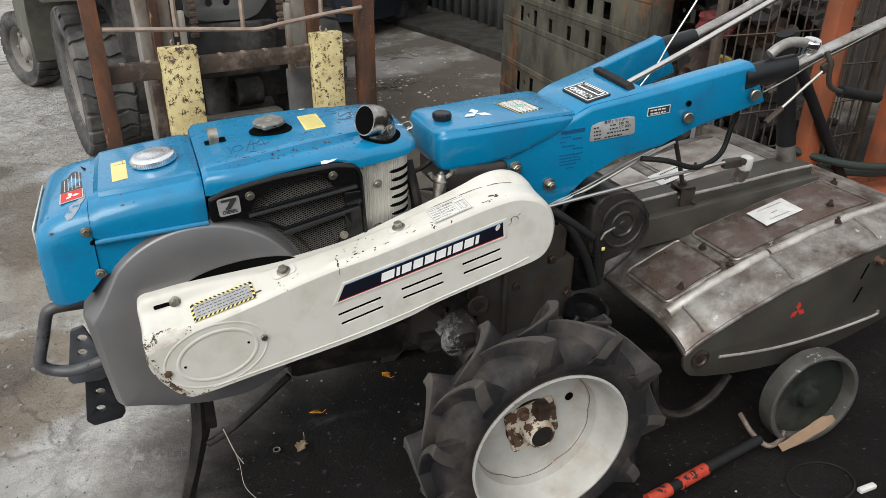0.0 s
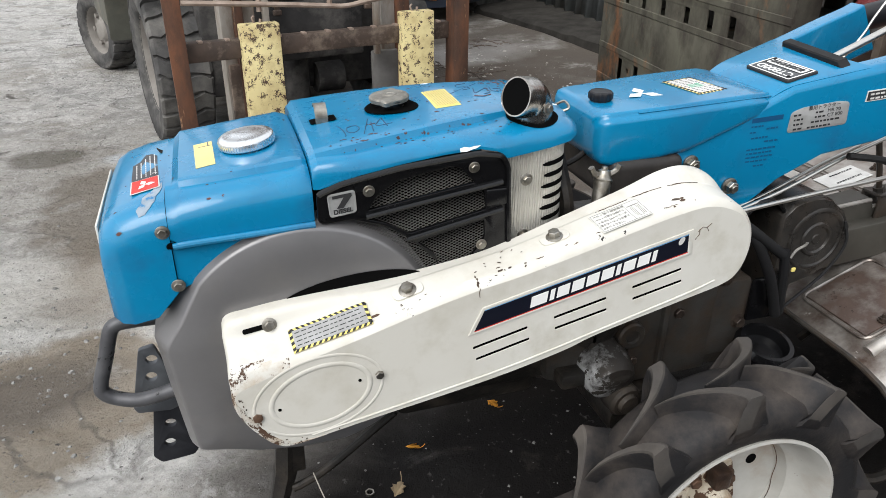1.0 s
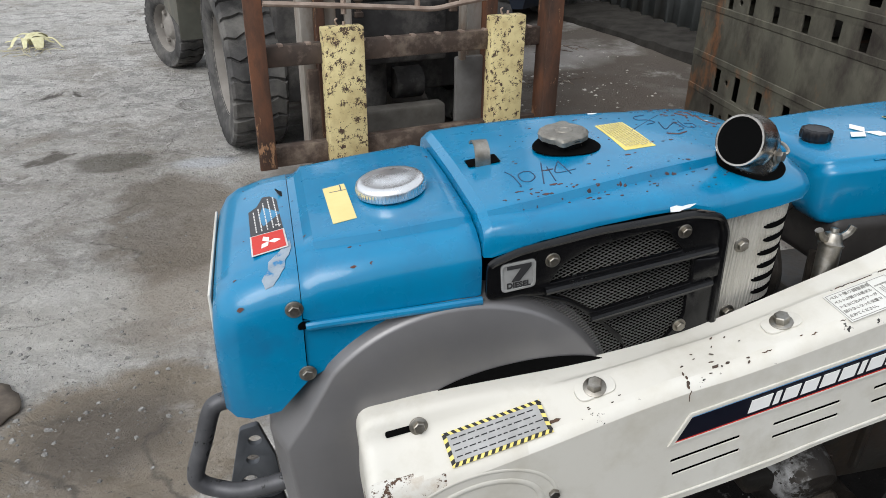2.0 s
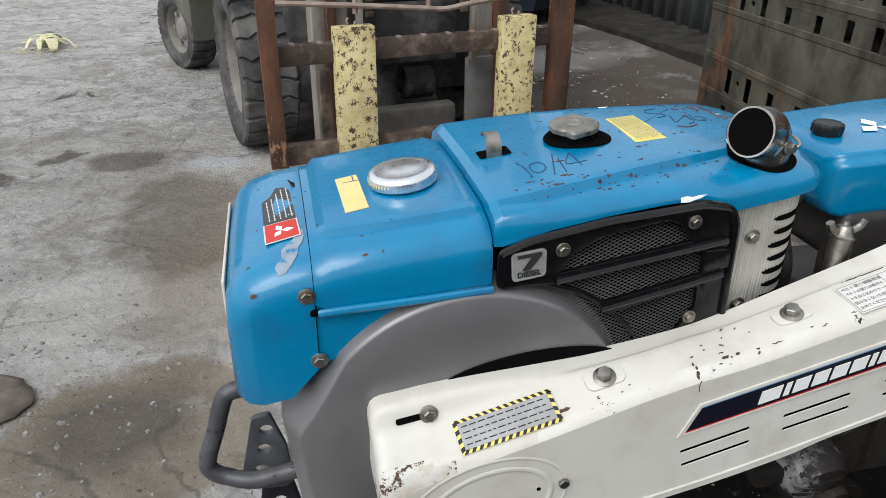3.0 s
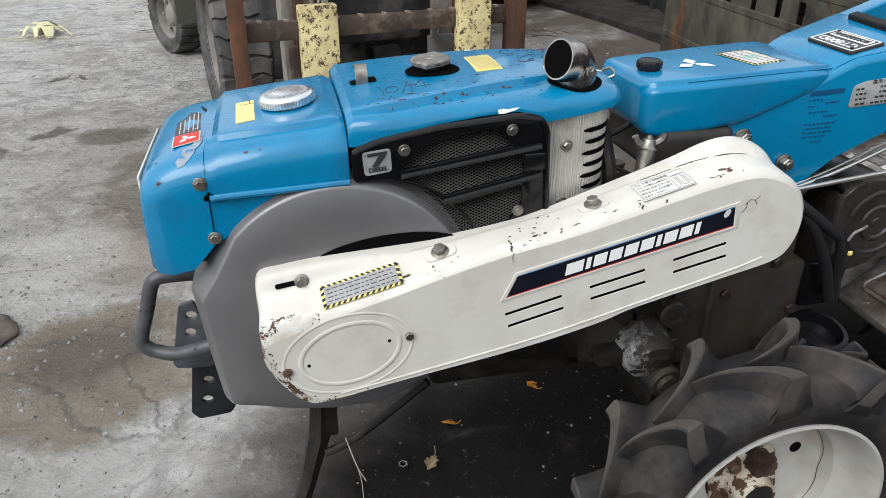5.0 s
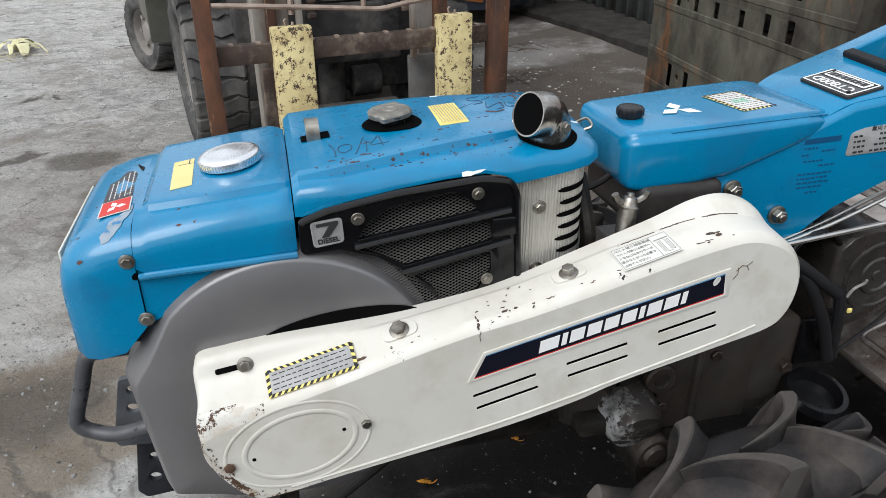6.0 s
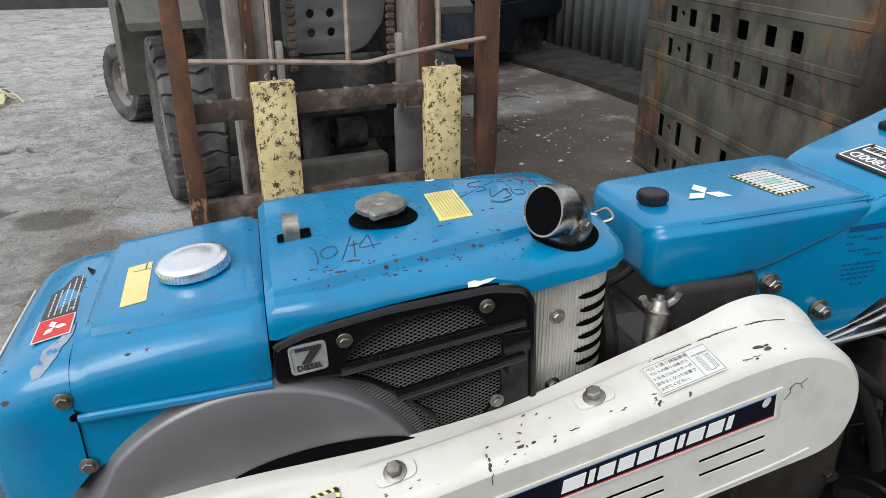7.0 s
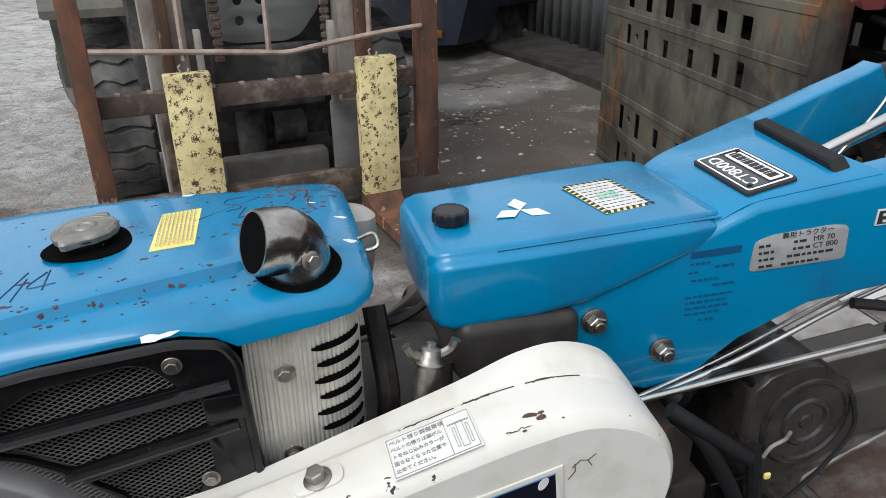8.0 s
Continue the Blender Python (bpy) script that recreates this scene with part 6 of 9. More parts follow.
# belt tension stud with wing nut
bm = bmesh.new()
tube(bm, [(0.515, 1.165, 0.595), (0.527, 1.180, 0.655), (0.537, 1.194, 0.720)], 0.0130, 14, False)
stud = part("tension_tube", bm, bolt_steel, tractor, "grey tension tube with a wing nut")
bm = bmesh.new()
lathe(bm, (0.537, 1.194, 0.718), (0.2, 0.2, 1), [(0.014, 0), (0.015, 0.003), (0.012, 0.006), (0.0095, 0.016), (0.005, 0.018), (0.005, 0.022), (0.001, 0.023)], 18)
for s in (-1, 1):
    pts = [Vector((0.539 + s * 0.008, 1.195, 0.726)), Vector((0.540 + s * 0.019, 1.195, 0.732)), Vector((0.540 + s * 0.024, 1.195, 0.741))]
    tube(bm, pts, 0.005, 8)
part("wing_nut", bm, bolt_steel, stud)
# clutter between engine and rear tank
bm = bmesh.new()
box(bm, (0.40, 1.28, 0.35), (0.60, 1.46, 0.50), 0.02)
part("crank_housing", bm, grime, tractor, "dark greasy casting")
for pts, r in (([(0.47, 1.30, 0.70), (0.53, 1.29, 0.715), (0.58, 1.30, 0.74)], 0.005), ([(0.50, 1.25, 0.60), (0.505, 1.24, 0.66), (0.50, 1.28, 0.74)], 0.012), ([(0.49, 1.22, 0.62), (0.51, 1.23, 0.57), (0.56, 1.24, 0.60), (0.57, 1.25, 0.68)], 0.006)):
    bm = bmesh.new()
    tube(bm, pts, r, 8)
    part("fuel_pipe", bm, grime, tractor, "dark greasy pipe")
bm = bmesh.new()
tube(bm, [(0.475, 1.27, 0.812), (0.492, 1.265, 0.810), (0.505, 1.262, 0.815), (0.503, 1.275, 0.822), (0.488, 1.275, 0.818)], 0.0022, 6)
part("wire_clip", bm, bolt_steel, tractor)
bm = bmesh.new()
lathe(bm, (0.488, 1.43, 0.70), (0.15, 0, 1), [(0.02, -0.03), (0.030, -0.02), (0.033, 0.03), (0.033, 0.06), (0.028, 0.085), (0.02, 0.09), (0.001, 0.092)], 26)
part("filter_bowl", bm, mat("cloudy_plastic", (0.42, 0.40, 0.36), (0.33, 0.31, 0.27), 0.4, bump=0.05), tractor, "cloudy pale filter bowl")

# frame rails
bm = bmesh.new()
for y in (1.24, 1.42):
    box(bm, (0.06, y - 0.018, 0.345), (0.62, y + 0.018, 0.395), 0.004)
box(bm, (0.02, 1.24, 0.345), (0.06, 1.42, 0.395), 0.004)
part("frame_rail", bm, grime, tractor, "oily dark frame rails under the engine")
bm = bmesh.new()
box(bm, (0.22, 1.25, 0.29), (0.48, 1.45, 0.55), 0.015)
part("oil_sump", bm, grime, tractor)

# front loop
bm = bmesh.new()
tube(bm, [(-0.1296, 1.315, 0.5254), (-0.1728, 1.299, 0.5351), (-0.1922, 1.296, 0.534), (-0.202, 1.295, 0.5222), (-0.2149, 1.294, 0.4822), (-0.23, 1.291, 0.4379), (-0.2279, 1.289, 0.4206), (-0.2095, 1.285, 0.4098), (-0.175, 1.272, 0.4098), (-0.1188, 1.261, 0.4271)], 0.0112, 14, k=5)
part("front_loop", bm, mat("worn_grey_loop", (0.11, 0.11, 0.115), (0.065, 0.065, 0.07), 0.4, 0.4, scale=20, bump=0.1, chips=(0.03, 0.03, 0.03), chip_at=0.6, chip_scale=50), tractor, "bent steel loop at the front, paint worn")
# tow plate with holes
plate_mat = mat("dark_grey_plate", (0.13, 0.138, 0.15), (0.085, 0.09, 0.10), 0.4, 0.4, scale=16, bump=0.1)
up = rounded([(-0.1727, 0.4681), (-0.1511, 0.4727), (-0.134, 0.4159), (-0.1295, 0.3523), (-0.1431, 0.3466), (-0.1931, 0.3511), (-0.1977, 0.3614)], 0.004)
part("tow_plate", plate(up, [oval(-0.1568, 0.4488, 0.0098, 0.0092), oval(-0.1624, 0.417, 0.0098, 0.0092), oval(-0.1693, 0.3818, 0.0105, 0.0095)], 0.007, at_y(1.322), 0.0012), plate_mat, tractor, "drilled steel tow plate")
low = rounded([(-0.1681, 0.3614), (-0.134, 0.3614), (-0.1136, 0.25), (-0.1227, 0.2375), (-0.1749, 0.233), (-0.1863, 0.2478)], 0.004)
part("tow_plate", plate(low, [oval(-0.1465, 0.3466, 0.0085, 0.007), oval(-0.15, 0.3125, 0.0102, 0.0092), oval(-0.1568, 0.2716, 0.0102, 0.0092)], 0.007, at_y(1.331), 0.0012), mat("black_steel_plate", (0.035, 0.036, 0.042), (0.02, 0.021, 0.025), 0.4, 0.4, scale=16, bump=0.1, chips=(0.1, 0.07, 0.05), chip_at=0.7), tractor, "drilled black steel tow plate")
# parking stand
bm = bmesh.new()
box(bm, (0.020, 1.285, 0.185), (0.060, 1.325, 0.37), 0.004)
loft(bm, [[(0.016, 1.292, 0.27), (0.034, 1.280, 0.27), (0.048, 1.290, 0.27), (0.044, 1.325, 0.27), (0.016, 1.325, 0.27)], [(0.007, 1.292, 0.185), (0.026, 1.279, 0.18), (0.044, 1.290, 0.18), (0.040, 1.322, 0.18), (0.008, 1.322, 0.185)], [(-0.012, 1.288, 0.10), (0.004, 1.277, 0.10), (0.018, 1.288, 0.10), (0.016, 1.314, 0.10), (-0.010, 1.314, 0.10)], [(-0.042, 1.284, 0.0), (-0.030, 1.274, 0.0), (-0.014, 1.284, 0.0), (-0.014, 1.306, 0.0), (-0.040, 1.306, 0.0)]])
tube(bm, [(0.035, 1.29, 0.145), (0.055, 1.287, 0.155), (0.105, 1.28, 0.190), (0.22, 1.27, 0.29)], 0.008, 10)
part("parking_stand", bm, grime, tractor, "dark steel parking stand")
bm = bmesh.new()
tube(bm, [(0.07, 1.27, 0.19), (0.09, 1.24, 0.12), (0.095, 1.22, 0.06), (0.13, 1.20, 0.01)], 0.0007, 5)
tube(bm, [(0.07, 1.27, 0.19), (0.085, 1.25, 0.14), (0.10, 1.25, 0.10)], 0.0012, 5)
part("twine", bm, mat("pale_twine", (0.45, 0.42, 0.36), rough=0.8), tractor, "loose strand of pale twine")

# ---- wheels ----
lug_top = mat("dusty_lug_top", (0.078, 0.069, 0.061), (0.042, 0.039, 0.036), 0.75, scale=12, bump=0.3, bscale=120, dirt=(0.06, 0.055, 0.052), dirt_at=0.58, dirt_scale=14, spec=0.15)
hub_flake = mat("flaking_cream_hub", (0.62, 0.57, 0.47), (0.50, 0.44, 0.35), 0.5, scale=20, bump=0.4, chips=(0.085, 0.045, 0.027), chip_at=0.50, chip_scale=34, dirt=(0.30, 0.20, 0.12), dirt_at=0.55, dirt_scale=22)
def wheel(cy, out):
    """A lugged drive wheel; out: -1 for the near side. Centre at y = cy."""
    c = Vector((0.668, cy, 0.236))
    R0, W = 0.238, 0.062
    bm = bmesh.new()
    ax = (0, out, 0)
    prof = [(0.170, -0.052), (0.176, -0.057), (0.186, -0.062), (0.205, -0.065), (0.221, -0.060), (0.230, -0.048), (0.2345, -0.025), (R0, 0.0), (0.2345, 0.025), (0.230, 0.048), (0.221, 0.060), (0.205, 0.065), (0.186, 0.062), (0.176, 0.057), (0.170, 0.052)]
    lathe(bm, c, ax, prof + [(0.167, 0.0), (0.170, -0.052)], 72, cap=False)
    w = part("wheel", bm, tyre_rubber, tractor, "dusty black lugged tractor tyre on a white rim", 50)
    # hooked lugs: along the tread in the middle, then bending over the shoulder and down the wall
    for side in (-1, 1):
        for i in range(11):
            th0 = 2 * math.pi * (i + (0.5 if side > 0 else 0)) / 11 + 0.12
            rings = []
            for k in range(17):
                s = k / 16
                q = min(1.0, s / 0.80)
                d = max(0.0, (s - 0.80) / 0.20)
                lat = side * (-0.006 + 0.070 * q ** 1.35 + 0.005 * d)
                ang = th0 - 0.44 * (1 - (1 - q) ** 1.7) + 0.10 * d
                wear = 0.0016 * noise.noise((i * 3.1 + side, s * 4, 0))
                top = 0.264 + 0.009 * q * q - 0.052 * d ** 1.3 + wear
                base = 0.228 - 0.012 * max(0, q - 0.7) / 0.3 - 0.020 * d
                foot = 1.0 if d == 0 else 1.0 + 0.25 * d
                tip = min(1.0, 0.25 + q * 4)
                hw_b = (0.020 + 0.010 * q) * foot * tip / 0.25
                hw_t = (0.0070 + 0.0050 * q) * foot * tip / 0.25
                out2 = lat - side * 0.010 * d
                pts = []
                for r, a, l in ((base, ang - hw_b, out2), ((base + top) / 2, ang - hw_b * 0.42 - hw_t * 0.42, lat), (top - 0.003, ang - hw_t, lat), (top, ang - hw_t * 0.7, lat), (top, ang + hw_t * 0.7, lat), (top - 0.003, ang + hw_t, lat), ((base + top) / 2, ang + hw_b * 0.42 + hw_t * 0.42, lat), (base, ang + hw_b, out2)):
                    pts.append(c + Vector((math.cos(a) * r, out * l, math.sin(a) * r)))
                rings.append(pts)
            b2 = bmesh.new()
            loft(b2, rings)
            b2.verts.index_update()
            for f in b2.faces:
                if len(f.verts) == 4 and all((v.co - c - Vector((0, v.co.y - c.y, 0))).length > 0.2 and v.index % 8 in (2, 3, 4, 5) for v in f.verts):
                    f.material_index = 1
            lug = part("lug", b2, tyre_rubber, w, angle=40)
            lug.data.materials.append(lug_top)
    bm = bmesh.new()
    lathe(bm, c, ax, [(0.060, -0.040), (0.128, -0.040), (0.140, -0.045), (0.150, -0.056), (0.166, -0.058), (0.168, -0.054), (0.158, -0.050), (0.146, -0.030), (0.144, -0.012), (0.150, 0.012), (0.156, 0.030), (0.160, 0.044), (0.165, 0.055), (0.1715, 0.0615), (0.1765, 0.0605), (0.1755, 0.056), (0.168, 0.052), (0.161, 0.042),
                      (0.153, 0.022), (0.148, 0.008), (0.1405, 0.000), (0.1385, -0.012), (0.135, -0.024), (0.122, -0.0285), (0.085, -0.027), (0.060, -0.030)], 72, cap=False)
    part("rim", bm, rim_white, w, "chipped white steel rim", 30)
    # wavy weld seam of the dish
    bm = bmesh.new()
    seam = [c + Vector((rr * math.cos(q), out * hh, rr * math.sin(q))) for q, rr, hh in ((2 * math.pi * k / 90, 0.1365 - 0.006 * (0.5 + 0.5 * math.cos(6 * math.pi * k / 45)) ** 4, -0.0185 + 0.0) for k in range(91))]
    tube(bm, seam, 0.0007, 5, False)
    part("weld_seam", bm, hub_rust, w, "thin rusty seam")
    # square hub plate, chipped
    hq = facing(c + Vector((0.0, out * -0.0265, 0.0)), (1, 0, 0.35), ax)
    part("hub_plate", plate(rounded([(-0.060, -0.048), (0.050, -0.052), (0.060, 0.046), (-0.052, 0.058)], 0.012), [], 0.006, hq, 0.001), hub_flake, w, "flaking cream hub plate")
    bm = bmesh.new()
    lathe(bm, c, ax, [(0.034, -0.028), (0.033, -0.012), (0.031, 0.010), (0.0285, 0.018), (0.025, 0.0185), (0.024, 0.004)], 32, cap=False)
    part("hub", bm, hub_flake, w, "cream hub tube flaked to rust")
    for a in range(4):
        q = math.pi / 2 * a + 0.65
        bm = bmesh.new()
        bolt(bm, c + Vector((0.046 * math.cos(q), out * -0.0225, 0.046 * math.sin(q))), ax, 0.0105, 0.014)
        part("wheel_bolt", bm, hub_rust, w, "rusty greasy wheel bolt")
    bm = bmesh.new()
    box(bm, tuple(c + Vector((-0.006, out * -0.022, 0.026))), tuple(c + Vector((0.024, out * 0.006, 0.064))), 0.005)
    part("locking_block", bm, mat("greasy_brown_block", (0.06, 0.035, 0.024), (0.03, 0.02, 0.016), 0.35, 0.2, scale=50, bump=0.4), w, "greasy brown locking block")
    bm = bmesh.new()
    loft(bm, [[c + Vector((r * math.cos(q), out * h, r * math.sin(q))) for q in (math.pi / 3 * i + 0.2 for i in range(6))] for r, h in ((0.0235, -0.02), (0.0235, 0.012))])
    part("axle_end", bm, mat("rusty_hex", (0.13, 0.07, 0.045), (0.08, 0.045, 0.03), 0.6, 0.3, scale=60, bump=0.3), w, "rusty hexagonal axle end")
    bm = bmesh.new()
    lathe(bm, c + Vector((0.085, out * -0.0275, 0.045)), ax, [(0.010, 0), (0.010, 0.001), (0.001, 0.0012)], 12)
    part("valve_hole", bm, void_shade, w)
    return w


wheel(0.968, -1)
wheel(1.692, 1)

# ---- rotary tiller behind the wheels ----
def cover_z(x, y):
    """Height of the tiller cover: low in front, arched, falling gently to its near and far edge."""
    pts = [(1.05, 0.318), (1.07, 0.335), (1.17, 0.381), (1.32, 0.434), (1.48, 0.474), (1.6, 0.497), (1.78, 0.515)]
    for (a, p), (b, q) in zip(pts, pts[1:]):
        if x <= b:
            break
    z = p + (q - p) * (x - a) / (b - a)
    e = min(y - 0.995, 1.80 - y)
    return z + 0.022 * min(1.0, max(0.0, e) / 0.10) - 0.012 + 0.012 * min(1.0, max(0.0, e) / 0.03)


def cover_sheet(xs, ys, lift=0.0, thick=0.006):
    bm = bmesh.new()
    g = [[(bm.verts.new((x, y, cover_z(x, y) + lift)), bm.verts.new((x, y, cover_z(x, y) + lift - thick))) for y in ys] for x in xs]
    nx, ny = len(xs), len(ys)
    for i in range(nx - 1):
        for j in range(ny - 1):
            bm.faces.new((g[i][j][0], g[i + 1][j][0], g[i + 1][j + 1][0], g[i][j + 1][0]))
            bm.faces.new((g[i][j][1], g[i][j + 1][1], g[i + 1][j + 1][1], g[i + 1][j][1]))
    for i in range(nx - 1):
        for j in (0, ny - 1):
            bm.faces.new((g[i][j][0], g[i][j][1], g[i + 1][j][1], g[i + 1][j][0]))
    for j in range(ny - 1):
        for i in (0, nx - 1):
            bm.faces.new((g[i][j][0], g[i][j + 1][0], g[i][j + 1][1], g[i][j][1]))
    return bm


def span(a, b, n):
    return [a + (b - a) * i / n for i in range(n + 1)]


cover = part("tiller_cover", cover_sheet(span(1.05, 1.77, 18), span(0.995, 1.80, 20)), tiller_grey, tractor, "worn grey and brown steel tiller cover")
for x0, x1, y0, y1, pm in ((1.085, 1.245, 1.118, 1.285, tiller_brown), (1.275, 1.70, 1.118, 1.285, tiller_brown), (1.09, 1.38, 1.45, 1.70, tiller_pale), (1.41, 1.70, 1.45, 1.70, tiller_pale)):
    bm = cover_sheet(span(x0 + 0.008, x1 - 0.008, 10), span(y0 + 0.008, y1 - 0.008, 6), 0.0035, 0.004)
    part("pressed_panel", bm, pm, cover, "brown-stained pressed panel" if pm is tiller_brown else "pale worn pressed panel")
    loop = rounded([(x0, y0), (x1, y0), (x1, y1), (x0, y1)], 0.02, 4)
    bm = bmesh.new()
    pts = [Vector((x, y, cover_z(x, y) + 0.0015)) for x, y in loop]
    tube(bm, pts + [pts[0]], 0.0035, 6, False)
    part("panel_bead", bm, tiller_grey, cover)
# long strengthening bead with rubbed paint, joints across
for ya, x0, x1, r in ((1.098, 1.075, 1.345, 0.010), (1.098, 1.352, 1.75, 0.009)):
    bm = bmesh.new()
    tube(bm, [Vector((x, ya, cover_z(x, ya) - 0.005)) for x in span(x0, x1, 10)], r + 0.003, 14, False)
    part("rib", bm, rubbed_edge, cover, "raised rib with paint rubbed to bare metal")
for x in (1.105, 1.345, 1.60):
    bm = bmesh.new()
    tube(bm, [Vector((x, y, cover_z(x, y))) for y in span(1.01, 1.09, 6)], 0.0035, 6, False)
    part("rib", bm, tiller_grey, cover)
bm = bmesh.new()
tube(bm, [Vector((x, 0.997, cover_z(x, 0.997) - 0.001)) for x in span(1.05, 1.77, 20)], 0.005, 8, False)
part("edge_roll", bm, tiller_grey, cover)
bm = bmesh.new()
tube(bm, [Vector((1.052, y, cover_z(1.052, y) - 0.002)) for y in span(0.997, 1.80, 20)], 0.006, 8, False)
part("front_roll", bm, gear_grey, cover)
bm = bmesh.new()
box(bm, (1.735, 0.99, 0.500), (1.775, 1.80, 0.535), 0.004)
part("rear_flange", bm, tiller_grey, cover)
for x, y in ((1.135, 1.135), (1.258, 1.215), (1.258, 1.12), (1.60, 1.16), (1.55, 1.09), (1.71, 1.25), (1.50, 1.55), (1.72, 1.05), (1.72, 1.35)):
    bm = bmesh.new()
    z = cover_z(x, y) + 0.003
    lathe(bm, (x, y, z), (0, 0, 1), [(0.010, 0), (0.010, 0.002), (0.007, 0.002), (0.007, 0.007), (0.004, 0.008), (0.004, 0.015), (0.001, 0.016)], 12)
    part("bolt", bm, dark_bolt, cover, "dark greasy bolt")
def on_cover(x, y, turn, lift=0.006):
    d = 0.03
    u = Vector((d, 0, cover_z(x + d, y) - cover_z(x, y)))
    v = Vector((0, d, cover_z(x, y + d) - cover_z(x, y)))
    return facing((x, y, cover_z(x, y) + lift), u, u.cross(v)) @ pose(0, 0, 0, 0, 0, turn)
m = on_cover(1.475, 1.215, 0)
part("paper_label", plate([(-0.062, -0.040), (0.058, -0.036), (0.062, 0.042), (-0.056, 0.036)], [], 0.0008, m, 0.0), label_white, cover, "torn white paper label")
bars(m @ pose(0, 0, 0.0008), [(-0.03, 0.045, 0.026), (-0.01, 0.012, 0.0), (-0.035, 0.03, -0.022)], cover, label_grey, 2, 0.004)
m = on_cover(1.42, 1.56, 0)
part("paper_label", plate([(-0.055, -0.035), (0.055, -0.035), (0.055, 0.035), (-0.055, 0.035)], [], 0.0008, m, 0.0), label_white, cover, "torn white paper label")
bars(m @ pose(0, 0, 0.0008), [(-0.02, 0.045, 0.02), (-0.03, 0.04, -0.015)], cover, ink, 12, 0.005)
# side plate with a curved strip and a red mark of three rhombs
top = [(x, cover_z(x, 0.995) - 0.006) for x in span(1.05, 1.77, 14)]
low = [(1.77, 0.285), (1.69, 0.258), (1.568, 0.226), (1.46, 0.210), (1.388, 0.204), (1.30, 0.208), (1.209, 0.217), (1.12, 0.232), (1.075, 0.246), (1.055, 0.27)]
# upright side gets less sky: its shade is put into the colour
side_shade_grey = mat("shade_darkened_grey_steel", (0.076, 0.071, 0.060), (0.044, 0.041, 0.035), 0.32, 0.3, scale=6, bump=0.1, dirt=(0.06, 0.052, 0.044), dirt_at=0.58, dirt_scale=7, chips=(0.24, 0.22, 0.2), chip_at=0.72, chip_scale=24)
beam_grey = mat("greasy_olive_grey_steel", (0.100, 0.094, 0.080), (0.060, 0.056, 0.048), 0.32, 0.3, scale=6, bump=0.1, dirt=(0.06, 0.052, 0.044), dirt_at=0.58, dirt_scale=7, chips=(0.24, 0.22, 0.2), chip_at=0.72, chip_scale=24)
side = part("tiller_side", plate(rounded(top + low, 0.006, 2), [], 0.006, at_y(1.0), 0.001), side_shade_grey, cover, "grey steel side plate darkened for shade, with a red mark")
bm = bmesh.new()
tube(bm, [(1.153, 0.9955, 0.2775), (1.26, 0.995, 0.264), (1.373, 0.9945, 0.258), (1.50, 0.9945, 0.262), (1.648, 0.995, 0.276), (1.66, 0.9955, 0.290)], 0.0038, 8)
part("side_rib", bm, rubbed_edge, cover)
bm = bmesh.new()
lathe(bm, (1.095, 0.997, 0.288), (0, -1, 0), [(0.022, 0), (0.024, 0.004), (0.024, 0.006), (0.016, 0.008), (0.013, 0.004), (0.001, 0.004)], 24)
part("pivot", bm, dark_bolt, cover, "dark pivot boss")
for a in (95, 215, 335):
    c, s = math.cos(radians(a)), math.sin(radians(a))
    L, W = 0.026, 0.016
    part("red_rhombus", plate([(0, 0), (c * L / 2 - s * W / 2, s * L / 2 + c * W / 2), (c * L, s * L), (c * L / 2 + s * W / 2, s * L / 2 - c * W / 2)], [], 0.0006, at_y(0.9958) @ pose(1.372, 0.352, 0), 0.0), red_print, cover)
for z0, z1 in ((0.40, 0.44), (0.335, 0.375)):
    part("side_slot", plate(rounded([(1.555, z0), (1.562, z0), (1.576, z1), (1.569, z1)], 0.002), [], 0.0006, at_y(0.9958), 0.0), void_shade, cover)
bm = bmesh.new()
lathe(bm, (1.595, 0.997, 0.447), (0, -1, 0), [(0.012, 0), (0.012, 0.003), (0.008, 0.004), (0.008, 0.02), (0.005, 0.021), (0.001, 0.021)], 12)
part("bolt", bm, hub_rust, cover)
part("tiller_side", plate(rounded(top + low, 0.006, 2), [], 0.006, at_y(1.797), 0.001), tiller_grey, cover)
# central beam
bm = bmesh.new()
BEAM = ((0.94, 0.528, 1.37), (1.125, 0.545, 1.372), (1.238, 0.553, 1.375), (1.244, 0.538, 1.385), (1.40, 0.547, 1.40), (1.60, 0.562, 1.41), (1.695, 0.566, 1.412))
loft(bm, [[(x, y, zz) for y, zz in rounded([(1.315, z - 0.12), (yb, z - 0.12), (yb, z), (1.315, z)], 0.010)] for x, z, yb in BEAM])
box(bm, (1.03, 1.285, 0.44), (1.70, 1.33, 0.52), 0.006, Matrix.Translation((1.36, 0, 0.48)) @ pose(0, 0, 0, 0, -4, 0) @ Matrix.Translation((-1.36, 0, -0.48)))
beam = part("tiller_beam", bm, beam_grey, tractor, "grey steel drive beam of the tiller")
for q in (BEAM[:3], BEAM[3:]):
    bm = bmesh.new()
    tube(bm, [(x, 1.3185, z - 0.0035) for x, z, yb in q], 0.0042, 8, False)
    part("worn_edge", bm, rubbed_edge, beam, "beam edge with paint rubbed to bare metal")
for x, z in ((1.02, 0.50), (1.10, 0.475), (0.99, 0.52)):
    bm = bmesh.new()
    bolt(bm, (x, 1.3135 if x != 1.10 else 1.284, z), (0, -1, 0), 0.009, 0.012)
    part("bolt", bm, dark_bolt, beam)
bm = bmesh.new()
box(bm, (1.245, 1.305, 0.505), (1.288, 1.311, 0.562), 0.002)
